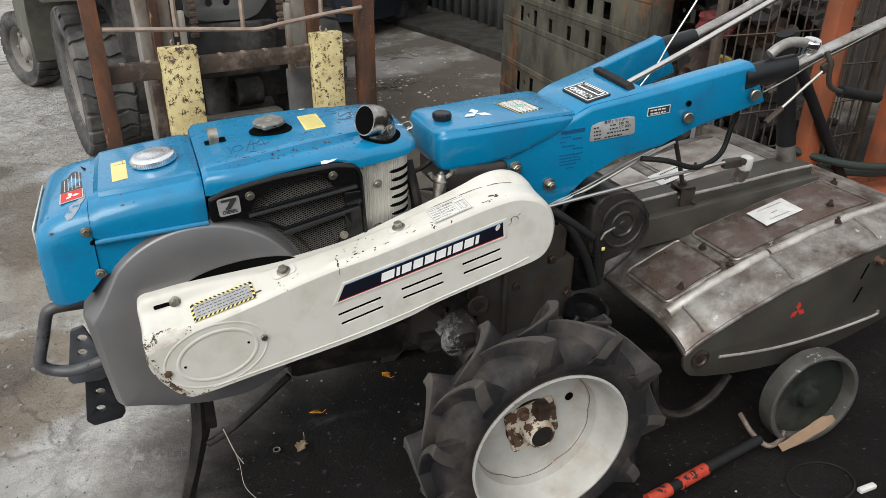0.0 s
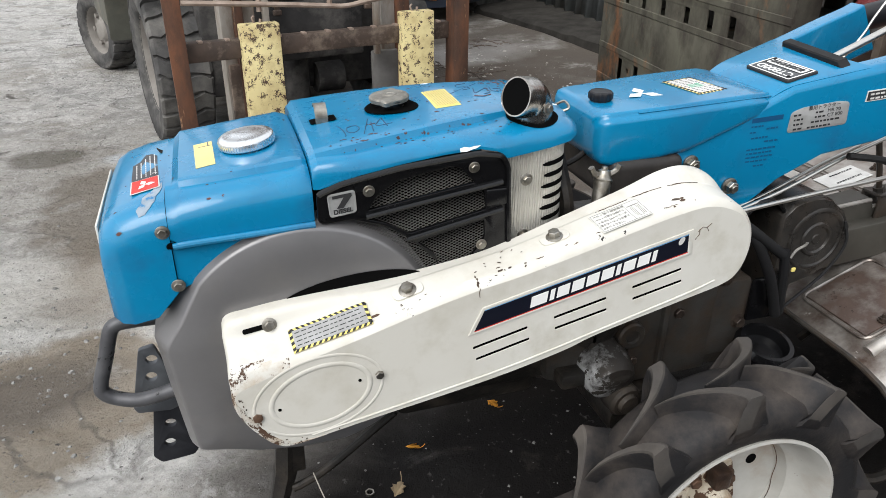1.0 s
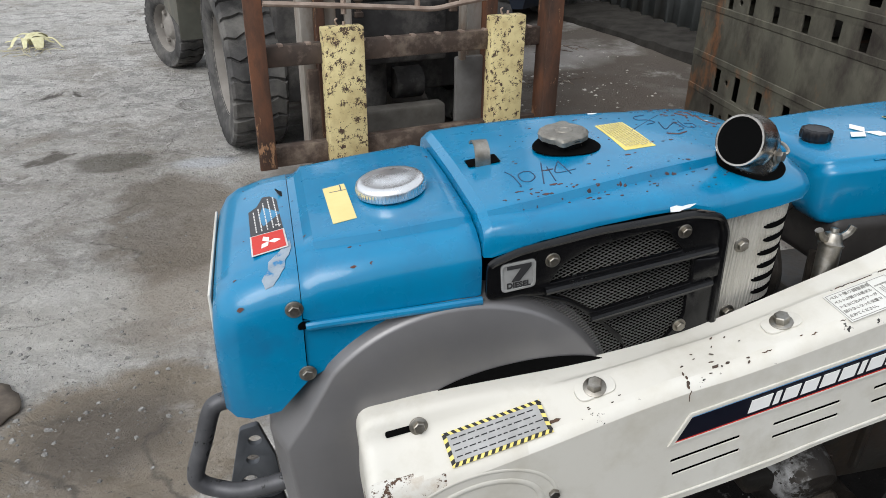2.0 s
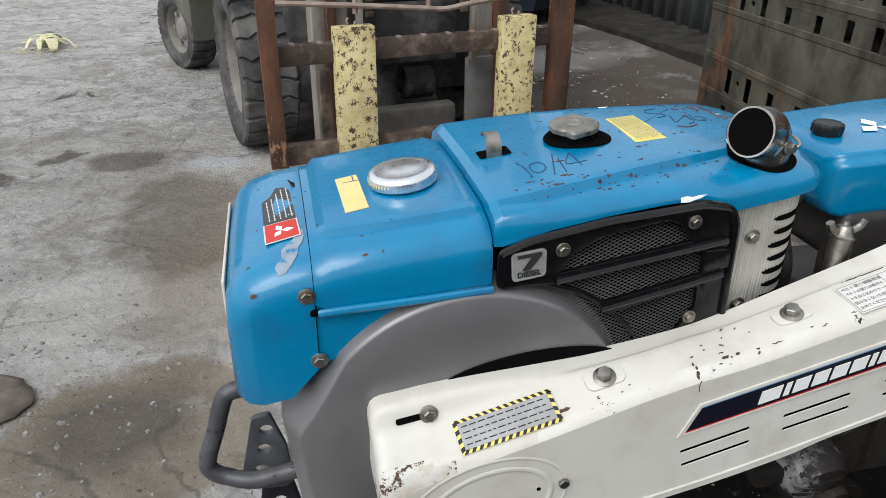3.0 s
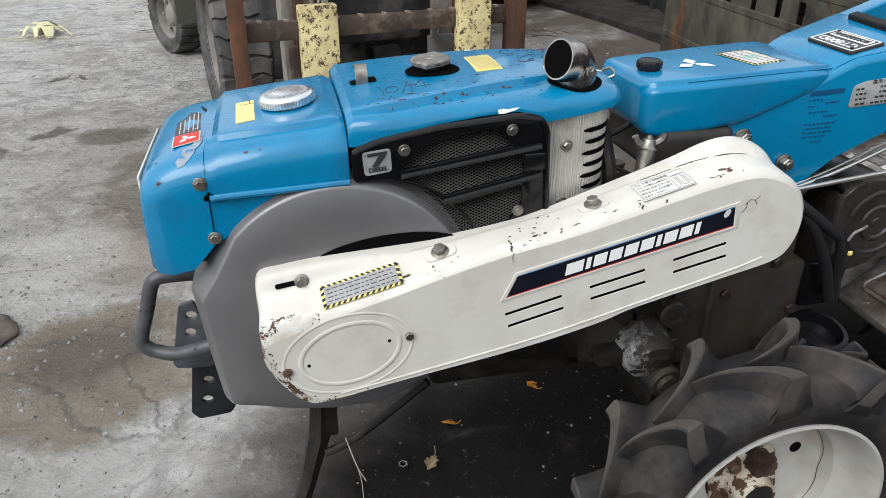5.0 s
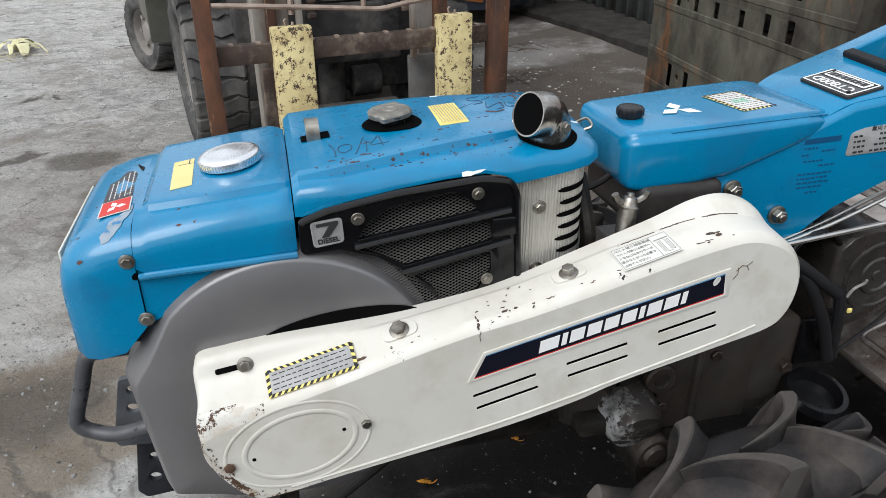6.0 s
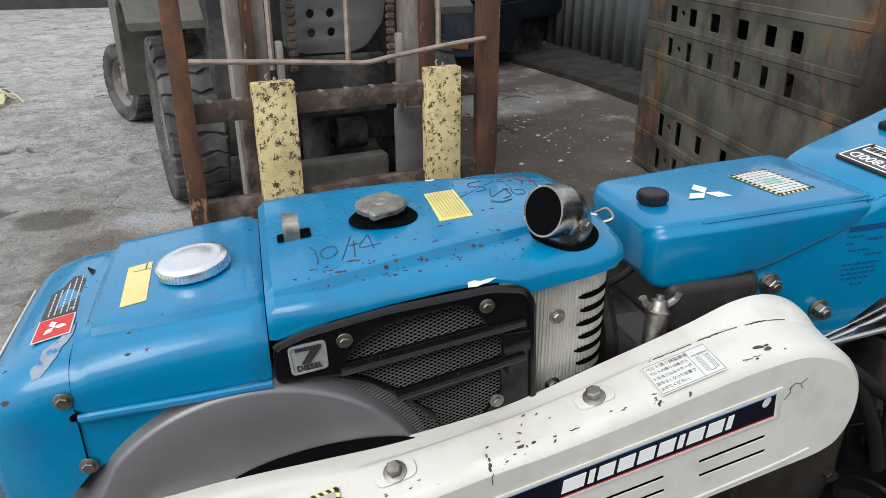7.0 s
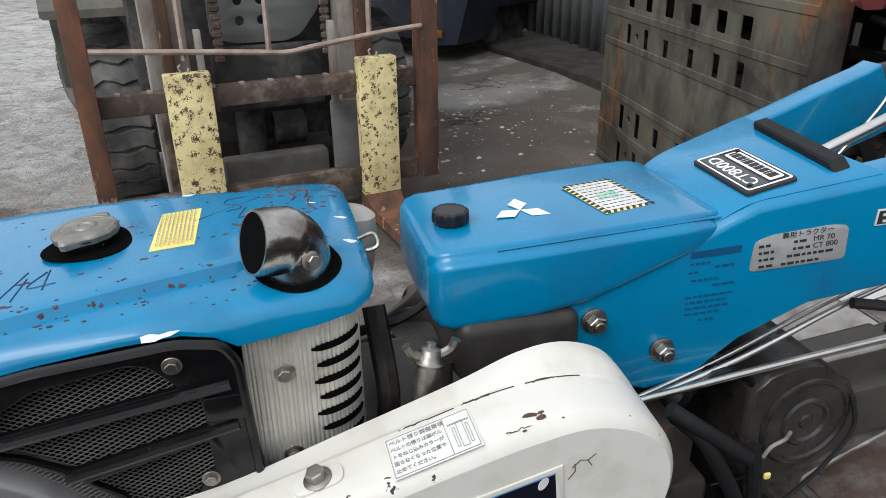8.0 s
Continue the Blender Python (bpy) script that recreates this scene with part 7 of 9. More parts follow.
box(bm, (1.245, 1.305, 0.556), (1.288, 1.352, 0.563), 0.002)
box(bm, (1.245, 1.345, 0.54), (1.288, 1.352, 0.562), 0.002)
bolt(bm, (1.285, 1.304, 0.522), (0, -1, 0), 0.006, 0.008)
part("beam_clamp", bm, gear_grey, beam)
bm = bmesh.new()
tube(bm, [(1.263, 1.325, 0.555), (1.242, 1.322, 0.61), (1.215, 1.318, 0.672), (1.195, 1.316, 0.72)], 0.0058, 10)
tube(bm, [(1.262, 1.325, 0.558), (1.256, 1.325, 0.574)], 0.011, 6, False)
part("adjuster", bm, gear_grey, beam)
bm = bmesh.new()
tube(bm, [(1.452, 1.345, 0.535), (1.447, 1.325, 0.565), (1.442, 1.310, 0.592)], 0.018, 14)
part("swivel_lug", bm, tiller_grey, beam)
bm = bmesh.new()
lathe(bm, (1.438, 1.305, 0.610), (-0.1, -0.1, 1), [(0.015, -0.020), (0.017, -0.014), (0.0175, 0.008), (0.015, 0.014), (0.008, 0.016), (0.001, 0.016)], 22)
part("white_bush", bm, label_white, beam, "worn white plastic bush")
# depth crank post
bm = bmesh.new()
tube(bm, [(1.680, 1.38, 0.50), (1.650, 1.38, 0.612)], 0.026, 20, False)
part("post_foot", bm, tiller_grey, tractor)
bm = bmesh.new()
tube(bm, [(1.652, 1.38, 0.605), (1.626, 1.38, 0.700), (1.572, 1.375, 0.86), (1.553, 1.375, 0.915)], 0.0255, 20, False, 0.022)
part("crank_post", bm, black_rubber, tractor, "black rubber-covered crank post")
bm = bmesh.new()
tube(bm, [(2.03, 1.75, 0.75), (2.155, 1.75, 0.591), (2.33, 1.75, 0.37), (2.508, 1.75, 0.146), (2.62, 1.75, 0.0)], 0.018, 12)
tagged(part("leaning_tube", bm, black_rubber), "dark tube leaning beside the orange rack", "tube")
# skid and blades below
bm = bmesh.new()
tube(bm, [(1.03, 1.06, 0.22), (1.05, 1.05, 0.12), (1.12, 1.04, 0.085), (1.20, 1.04, 0.11), (1.26, 1.05, 0.16)], 0.011, 8)
for i in range(9):
    a = i * 0.9
    y = 1.06 + i * 0.08
    tube(bm, [(1.38, y, 0.26), (1.38 + 0.12 * math.cos(a), y, 0.26 + 0.12 * math.sin(a)), (1.38 + 0.17 * math.cos(a + 0.3), y + 0.03, 0.26 + 0.16 * math.sin(a + 0.3))], 0.010, 6)
tube(bm, [(1.38, 1.01, 0.26), (1.38, 1.79, 0.26)], 0.03, 12, False)
part("tine_rotor", bm, grime, tractor, "dark rusty tine rotor")
# gauge wheel
bm = bmesh.new()
c = Vector((1.425, 0.945, 0.122))
ax = Vector((-0.10, -0.97, 0.06))
lathe(bm, c, ax, [(0.118, -0.024), (0.127, -0.021), (0.129, 0), (0.127, 0.021), (0.122, 0.024), (0.116, 0.023), (0.113, 0.018), (0.112, -0.021), (0.118, -0.024)], 48, cap=False)
gauge = part("gauge_wheel", bm, mat("pale_steel_rim", (0.11, 0.108, 0.10), (0.05, 0.049, 0.046), 0.5, 0.2, scale=10, bump=0.25, dirt=(0.06, 0.055, 0.045), dirt_at=0.56, dirt_scale=14, chips=(0.30, 0.295, 0.28), chip_at=0.64, chip_scale=22), tractor, "small pale steel gauge wheel, hollow and dirty inside")
bm = bmesh.new()
lathe(bm, c, ax, [(0.1135, -0.012), (0.08, -0.016), (0.04, -0.012), (0.03, -0.006), (0.026, 0.012), (0.018, 0.016), (0.001, 0.016)], 40)
part("wheel_disc", bm, mat("mossy_dark_disc", (0.012, 0.015, 0.010), (0.006, 0.008, 0.006), 0.7, scale=9, bump=0.3, dirt=(0.06, 0.055, 0.047), dirt_at=0.60, dirt_scale=7), gauge, "dark mossy wheel disc")
bm = bmesh.new()
tube(bm, [c + Vector((0.02, 0.02, 0)), (1.47, 1.06, 0.18), (1.52, 1.2, 0.28), (1.6, 1.37, 0.5)], 0.014, 10)
part("gauge_arm", bm, gear_grey, tractor)

# ---- labels, writing, chips and scratches on the bonnet ----
def zh(x, y):
    """Height of the bonnet at (x, y), crown and shoulder alike."""
    return top_z(x) - 0.0015 * min(1.0, abs(y - YC) / 0.06)


# nose plate: peeling dark data plate with a red end
m = facing((-0.1125, 1.322, top_z(-0.1125) - 0.0006), (-0.06, 1.0, 0.0), (-0.19, 0, 1)) @ pose(0, 0, 0, 0, 0, 0) @ Matrix.Diagonal((1, 0.85, 1, 1))
part("data_plate", plate([(-0.036, -0.020), (0.048, -0.0205), (0.062, -0.012), (0.064, -0.002), (0.040, 0.008), (0.030, 0.020), (-0.036, 0.022)], [], 0.0006, m @ pose(0, 0, 0.0012), 0.0), mat("dark_data_plate", (0.05, 0.05, 0.055), (0.08, 0.08, 0.085), 0.4, 0.4, bump=0), nose, "peeling dark data plate with pale print")
bars(m @ pose(0, 0, 0.0018), [(-0.030, 0.056, -0.016), (-0.030, 0.058, -0.0085), (-0.030, 0.050, -0.001), (-0.030, 0.036, 0.0065), (-0.030, 0.026, 0.0135)], nose, label_white, 31, 0.0016)
part("lettering", lettering("7", 0.010, m @ pose(-0.026, -0.0155, 0.0022, 0, 0, 0), 0.0002), label_white, nose)
part("red_plate", plate([(-0.082, -0.021), (-0.037, -0.021), (-0.036, 0.023), (-0.083, 0.024)], [], 0.0006, m @ pose(0, 0, 0.0012), 0.0), label_white, nose, "red maker's sticker with white border")
part("red_field", plate([(-0.080, -0.019), (-0.039, -0.019), (-0.038, 0.021), (-0.081, 0.022)], [], 0.0005, m @ pose(0, 0, 0.0017), 0.0), red_print, nose)
for a in (0, 120, 240):
    c, s = math.cos(radians(a + 20)), math.sin(radians(a + 20))
    L, W = 0.0155, 0.0095
    part("pale_rhombus", plate([(0, 0), (c * L / 2 - s * W / 2, s * L / 2 + c * W / 2), (c * L, s * L), (c * L / 2 + s * W / 2, s * L / 2 - c * W / 2)], [], 0.0004, m @ pose(-0.060, 0.001, 0.0022), 0.0), white_print, nose)
bm = bmesh.new()
loft(bm, [[(-0.092 - 0.004 * i, 1.384 + 0.003 * i - w, top_z(-0.1) + 0.001 + 0.003 * i * i * 0.5), (-0.092 - 0.004 * i, 1.384 + 0.003 * i + w, top_z(-0.1) + 0.001 + 0.003 * i * i * 0.5), (-0.0912 - 0.004 * i, 1.384 + 0.003 * i + w, top_z(-0.1) + 0.0018 + 0.003 * i * i * 0.5), (-0.0912 - 0.004 * i, 1.384 + 0.003 * i - w, top_z(-0.1) + 0.0018 + 0.003 * i * i * 0.5)] for i, w in ((0, 0.007), (0.6, 0.006), (1.2, 0.004), (1.8, 0.001))])
part("curled_corner", bm, black_paint, nose, "curled-up corner of the peeling plate")
# scuffed bare patch beside the plate
patch = [(-0.0885, 1.262), (-0.088, 1.240), (-0.091, 1.226), (-0.095, 1.218), (-0.0965, 1.205), (-0.103, 1.194), (-0.109, 1.188), (-0.1165, 1.187), (-0.1195, 1.196), (-0.113, 1.206), (-0.112, 1.220), (-0.105, 1.230), (-0.099, 1.238), (-0.097, 1.250), (-0.0925, 1.256)]
mm = facing((0, 0, top_z(-0.095) - 0.004), (1, 0, 0.17), (-0.17, -0.05, 1))
def lay(pts, x0, y0, lift=0.0008, slope=0.0):
    """Turns world (x, y) points into a sheet lying on the bonnet."""
    k = (top_z(x0 + 0.02) - top_z(x0 - 0.02)) / 0.04
    m = facing((x0, y0, zh(x0, y0) + lift), (1, 0, k), (-k, slope, 1))
    return [(x - x0, y - y0) for x, y in pts], m


part("scuff_mark", drape(patch, top_skin, 0.0009, 4), mat("scraped_paint", (0.27, 0.32, 0.37), (0.20, 0.25, 0.30), 0.5, scale=60, bump=0.3, chips=(0.03, 0.16, 0.33), chip_at=0.55, chip_scale=48, chip_soft=0.05), nose, "pale scraped patch")
# masking tape on the tank
pts, m = lay([(-0.0455, 1.342), (-0.020, 1.347), (-0.0175, 1.252), (-0.043, 1.248)], -0.03, 1.298, 0.0010)
part("tape_label", drape([(-0.0455, 1.342), (-0.020, 1.347), (-0.0175, 1.252), (-0.043, 1.248)], top_skin, 0.0007, 3), tape_yellow, tank, "strip of yellowed tape")
part("pen_mark", plate([(0.004, 0.030), (0.0052, 0.030), (0.0052, 0.046), (0.004, 0.046)], [], 0.0002, m @ pose(0, 0, 0.0005), 0.0), pen, tank)
part("pen_mark", plate([(-0.009, 0.028), (0.010, 0.029), (0.010, 0.0302), (-0.009, 0.0292)], [], 0.0002, m @ pose(0, 0, 0.0005), 0.0), pen, tank)
# yellow notice
pts, m = lay([(0.3025, 1.373), (0.341, 1.375), (0.339, 1.283), (0.299, 1.281)], 0.320, 1.328, 0.0006)
part("notice_label", drape([(0.3025, 1.373), (0.341, 1.375), (0.339, 1.283), (0.299, 1.281)], top_skin, 0.0006, 3), label_yellow, bonnet, "yellow notice with fine print")
bars(m @ pose(0, 0, 0.0009, 0, 0, -90), [(-0.042, 0.042, 0.0155 - 0.0039 * i) for i in range(9)], bonnet, faint, 14, 0.0010)


def scrawl(strokes, parent, material=pen, w=0.0007, name="pen_stroke"):
    for st in strokes:
        bm = bmesh.new()
        tube(bm, [Vector((x, y, height(top_skin, x, y) + 0.0002)) for x, y in st], w, 5)
        part(name, bm, material, parent)


# handwritten date
scrawl([[(0.152, 1.276), (0.156, 1.262), (0.157, 1.236), (0.155, 1.233)],
        [(0.171, 1.268), (0.163, 1.262), (0.162, 1.247), (0.169, 1.241), (0.178, 1.250), (0.178, 1.264), (0.171, 1.268)],
        [(0.197, 1.283), (0.181, 1.230)], [(0.199, 1.270), (0.195, 1.232)],
        [(0.214, 1.277), (0.203, 1.252), (0.226, 1.252)], [(0.216, 1.280), (0.217, 1.243)]], bonnet)
scrawl([[(0.384, 1.398), (0.366, 1.392), (0.364, 1.378), (0.376, 1.374), (0.380, 1.362), (0.366, 1.356)],
        [(0.400, 1.392), (0.335, 1.338)], [(0.385, 1.362), (0.378, 1.332), (0.392, 1.345), (0.402, 1.352), (0.402, 1.330), (0.390, 1.322)],
        [(0.412, 1.362), (0.408, 1.335), (0.420, 1.332), (0.424, 1.346), (0.414, 1.350)]], bonnet)
scrape = mat("dull_brown_scrape", (0.10, 0.05, 0.05), (0.05, 0.035, 0.04), 0.7, scale=80, bump=0.2)
rust_mark = mat("rust_scratch", (0.12, 0.05, 0.038), (0.08, 0.035, 0.028), 0.7, scale=80, bump=0.2)
scrawl([[(0.372, 1.318), (0.384, 1.312), (0.398, 1.317)], [(0.43, 1.40), (0.436, 1.385), (0.432, 1.372)], [(0.442, 1.41), (0.450, 1.40), (0.446, 1.38)], [(0.40, 1.428), (0.425, 1.43), (0.45, 1.42)], [(0.452, 1.385), (0.448, 1.36), (0.455, 1.34)]], bonnet, rust_mark, 0.0011, "rust_scratch")
# chips
rng = random.Random(42)


def chips_at(pts, size, material, parent, spread=0.004):
    for x, y, n in pts:
        for _ in range(n):
            px, py = x + rng.uniform(-spread, spread) * 2, y + rng.uniform(-spread, spread)
            s = size * rng.uniform(0.45, 1.3)
            el = rng.uniform(1.0, 2.6)
            k = rng.randint(6, 9)
            loop = [(s * el * math.cos(q) * rng.uniform(0.5, 1.2), s * math.sin(q) * rng.uniform(0.5, 1.2)) for q in (2 * math.pi * i / k for i in range(k))]
            part("paint_chip", drape([(px + u, py + v) for u, v in loop], top_skin, 0.0004, 0), material, parent)


chips_at([(0.168, 1.297, 3), (0.245, 1.262, 2), (0.300, 1.268, 2), (0.335, 1.300, 2), (0.262, 1.282, 1), (0.36, 1.30, 1), (0.19, 1.225, 2), (0.40, 1.29, 1), (0.295, 1.318, 1), (0.285, 1.41, 2), (0.22, 1.40, 2)], 0.0017, rust_mark, bonnet)
# chips along the shoulder: (x, y, z) places on the near side
def side_chip(x, y, z, s, mt, parent, out=(0, -0.8, 0.6), el=2.0):
    k = rng.randint(6, 9)
    loop = [(s * el * math.cos(q) * rng.uniform(0.5, 1.2), s * math.sin(q) * rng.uniform(0.5, 1.2)) for q in (2 * math.pi * i / k for i in range(k))]
    part("paint_chip", plate(loop, [], 0.0004, facing((x, y, z), (1, 0, 0.08), out), 0.0), mt, parent)


white_chip = mat("white_touch_up", (0.78, 0.80, 0.80), (0.66, 0.70, 0.72), 0.4, scale=60, bump=0.2)
for x, y, s in ((0.476, 1.318, 0.0045), (0.476, 1.262, 0.004), (0.455, 1.232, 0.0026), (0.452, 1.36, 0.003), (0.345, 1.44, 0.005), (0.325, 1.428, 0.005)):
    chips_at([(x, y, 2)], s * 0.8, white_chip, bonnet, 0.002)
# drips and dark bruise at the rear near corner, white bruise over the grille
part("bare_bruise", plate([(-0.013, -0.0028), (-0.003, -0.0034), (0.002, -0.002), (0.010, -0.001), (0.018, 0.0022), (0.009, 0.0026), (0.001, 0.0016), (-0.006, 0.0034), (-0.013, 0.0024)], [], 0.0004, facing((0.313, 1.1722, 0.7985), (1, 0, 0.06), (0, -1, 0.45)), 0.0), white_chip, bonnet, "bare white bruise")
# chips on the nose corner
for x, y, z, s in ((-0.158, 1.194, 0.720, 0.004), (-0.161, 1.193, 0.710, 0.004), (-0.142, 1.184, 0.7285, 0.003), (-0.139, 1.183, 0.722, 0.0016), (-0.163, 1.20, 0.715, 0.003)):
    side_chip(x, y - 0.002, z + 0.001, s, rust_mark, nose, (-0.25, -0.85, 0.45), 1.2)
for x, z in ((-0.03, 0.768), (-0.012, 0.770), (0.05, 0.735)):
    side_chip(x, 1.186 if z > 0.75 else 1.1755, z - 0.006, 0.0018, rust_mark, tank, (0, -0.7, 0.7) if z > 0.75 else (0, -1, 0.2))

# many small chips over the near shoulder and the rear of the bonnet, rust scrapes behind the exhaust
r = random.Random(19)
spots = [(r.uniform(0.13, 0.46), 1.195 + 0.05 * r.random() ** 1.5, 1) for _ in range(46)] + [(r.uniform(0.13, 0.47), r.uniform(1.25, 1.46), 1) for _ in range(30)]
chips_at(spots, 0.0011, mat("dark_chip", (0.035, 0.035, 0.045), (0.09, 0.04, 0.035), 0.6, scale=90, bump=0.1), bonnet, 0.003)
chips_at([(r.uniform(0.40, 0.475), r.uniform(1.33, 1.455), 1) for _ in range(34)], 0.0019, rust_mark, bonnet, 0.004)
chips_at([(x, y, 3) for x, y in ((0.165, 1.212), (0.215, 1.215), (0.235, 1.207), (0.285, 1.232))], 0.0012, rust_mark, bonnet, 0.004)
chips_at([(x + d, y + 0.12 * d, 1) for x, y in ((0.150, 1.222), (0.178, 1.206), (0.262, 1.213), (0.300, 1.209), (0.327, 1.224), (0.352, 1.237), (0.392, 1.214), (0.418, 1.246), (0.196, 1.262)) for d in (-0.0035, 0.0, 0.004)], 0.0014, scrape, bonnet, 0.0012)
chips_at([(r.uniform(-0.15, 0.09), r.uniform(1.19, 1.45), 1) for _ in range(22)], 0.0010, rust_mark, tank, 0.003)

# ---- forklift truck behind the tractor ----
FO, FY = Vector((0.502, 3.244, 0)), math.atan2(0.196, 0.981)
FM = Matrix.Translation(FO) @ Matrix.Rotation(FY, 4, "Z")
forklift = thing("forklift", FO, "old forklift truck with rusty mast and chipped yellow forks", "forklift")


def fpart(name, bm, material, parent=None, label="", angle=35):
    if isinstance(bm, bpy.types.Mesh):
        bm.transform(FM)
    else:
        bm.transform(FM)
    return part(name, bm, material, parent or forklift, label, angle)


def bumpy(bm, amp, scale, cuts=0):
    if cuts:
        bmesh.ops.subdivide_edges(bm, edges=bm.edges[:], cuts=cuts, use_grid_fill=True)
    for v in bm.verts:
        v.co += Vector((noise.noise(v.co * scale), noise.noise(v.co * scale + Vector((5, 1, 2))), noise.noise(v.co * scale + Vector((1, 7, 3))))) * amp
    return bm


# forks: upright shank, heel, blade
for lx in (-0.332, 0.333):
    prof = [(-0.025, 0.640), (0.022, 0.640), (0.022, 0.075), (0.015, 0.055), (0.0, 0.042), (-0.98, 0.036), (-1.02, 0.040), (-1.02, 0.046), (-0.9, 0.060), (-0.09, 0.088), (-0.05, 0.100), (-0.03, 0.13)]
    bm = bmesh.new()
    loft(bm, [[(lx + s, y, z) for y, z in prof] for s in (-0.072, -0.068, 0.068, 0.072)])
    fork = fpart("fork", bm, rust, None, "lift fork, blade rusty")
    bm = bmesh.new()
    box(bm, (lx - 0.0745, -0.036, 0.118), (lx + 0.0745, 0.018, 0.6425), 0.005)
    bumpy(bm, 0.0015, 9)
    fpart("yellow_shank", bm, fork_yellow, fork, "shank in chipped yellow paint")
    bm = bmesh.new()
    tube(bm, [(lx - 0.012, 0.0, 0.639), (lx - 0.02, 0.002, 0.659), (lx - 0.012, 0.004, 0.667)], 0.004, 6)
    tube(bm, [(lx + 0.008, 0.0, 0.639), (lx + 0.012, 0.002, 0.656)], 0.005, 6)
    fpart("fork_pin", bm, bent_bar, fork)
# load backrest posts
for lx, s, z0, nm in ((-0.643, 0.031, 0.165, ""), (0.532, 0.034, 0.165, "")):
    bm = bmesh.new()
    box(bm, (lx - s, -0.055, z0), (lx + s, -0.043, 1.5), 0.003)
    box(bm, (lx + (s - 0.012 if lx < 0 else -s), -0.043, z0), (lx + (s if lx < 0 else -s + 0.012), 0.03, 1.5), 0.003)
    fpart("backrest_post", bm, rust, None, "rusty angle-iron backrest post")
bm = bmesh.new()
tube(bm, [(-0.61, -0.055, 0.738), (-0.34, -0.058, 0.718), (-0.10, -0.060, 0.698), (0.0, -0.060, 0.690), (0.10, -0.060, 0.703), (0.33, -0.058, 0.730), (0.50, -0.055, 0.744)], 0.0095, 8)
fpart("bent_rail", bm, bent_bar, None, "bent backrest rail, scraped bare")
for lx in (-0.06, -0.335, 0.30):
    bm = bmesh.new()
    tube(bm, [(lx, -0.050, 0.69 if lx < 0.2 else 0.73), (lx + 0.004, -0.050, 1.1), (lx, -0.05, 1.48)], 0.010, 6, False)
    fpart("backrest_bar", bm, bent_bar)
bm = bmesh.new()
box(bm, (-0.68, -0.055, 1.47), (0.57, -0.043, 1.53), 0.003)
fpart("backrest_top", bm, rust)
# carriage bars with notches
for z0, z1, nm in ((0.515, 0.588, "u"), (0.150, 0.228, "l")):
    bm = bmesh.new()
    box(bm, (-0.615, 0.0, z0), (0.50, 0.045, z1), 0.006)
    bumpy(bm, 0.0012, 7)
    bar = fpart("carriage_bar", bm, dark_rust, None, "dark brown carriage bar")
    if nm == "u":
        for k in range(11):
            bm = bmesh.new()
            x = -0.56 + k * 0.10
            box(bm, (x, -0.001, z1 - 0.004), (x + 0.018, 0.03, z1 + 0.005), 0.002)
            fpart("notch", bm, bent_bar, bar)
# mast rails
for lx, w, ly, mt in ((-0.408, 0.026, 0.20, mast_grey), (-0.365, 0.018, 0.17, rust), (-0.322, 0.030, 0.21, mast_grey), (0.292, 0.033, 0.21, mast_grey), (0.351, 0.026, 0.17, rust)):
    bm = bmesh.new()
    box(bm, (lx - w, ly - 0.03, 0.06), (lx + w, ly + 0.05, 2.2), 0.005)
    bumpy(bm, 0.001, 6)
    fpart("mast_rail", bm, mt, None, "worn steel mast rail")
bm = bmesh.new()
box(bm, (0.205, 0.16, 0.05), (0.338, 0.19, 0.455), 0.008)
fpart("lift_bracket", bm, mat("pale_worn_steel", (0.24, 0.235, 0.225), (0.17, 0.16, 0.15), 0.5, 0.3, scale=9, bump=0.15), None, "pale worn steel bracket")
bm = bmesh.new()
box(bm, (-0.425, 0.15, 0.05), (-0.30, 0.19, 0.46), 0.008)
fpart("lift_bracket", bm, dark_rust)
for lx in (-0.262, 0.215):
    bm = bmesh.new()
    box(bm, (lx - 0.012, 0.12, 0.45), (lx + 0.012, 0.15, 0.76), 0.004)
    fpart("guide_strip", bm, mast_grey)
# dashboard plate with four holes
outl = [(-0.185, 1.6), (-0.185, 0.70), (-0.10, 0.672), (0.10, 0.668), (0.16, 0.69), (0.235, 0.78), (0.25, 0.86), (0.25, 1.6)]
me = plate(rounded(outl, 0.02), [oval(x, z, 0.018, 0.019) for x in (-0.072, 0.012) for z in (0.752, 0.826, 0.95)], 0.012, Matrix.Translation((0, 0.36, 0)) @ SIDE, 0.001)
fpart("front_plate", me, mat("dusty_grey_plate", (0.165, 0.165, 0.16), (0.12, 0.12, 0.115), 0.6, scale=5, bump=0.1), None, "dusty grey front plate with round holes")
bm = bmesh.new()
box(bm, (-0.46, 0.46, 0.25), (0.46, 2.9, 1.15), 0.03)
frame_body = fpart("chassis", bm, chassis, None, "dark dusty forklift chassis")
bm = bmesh.new()
box(bm, (-0.40, 0.42, 1.10), (0.42, 0.50, 1.7), 0.01)
fpart("dash_panel", bm, chassis, frame_body)
bm = bmesh.new()
box(bm, (-0.60, 1.15, 0.55), (0.60, 2.9, 1.25), 0.05)
fpart("body_tub", bm, chassis, frame_body)
bm = bmesh.new()
box(bm, (-0.20, 0.30, 0.42), (0.225, 0.36, 0.662), 0.012)
fpart("cross_member", bm, chassis)
bm = bmesh.new()
box(bm, (-0.21, 0.28, 0.06), (0.215, 0.36, 0.235), 0.012)
bumpy(bm, 0.004, 12, 3)
fpart("cross_member", bm, mat("caked_steel", (0.15, 0.14, 0.125), (0.10, 0.092, 0.08), 0.8, scale=12, bump=0.3), None, "dirt-caked lower cross member")
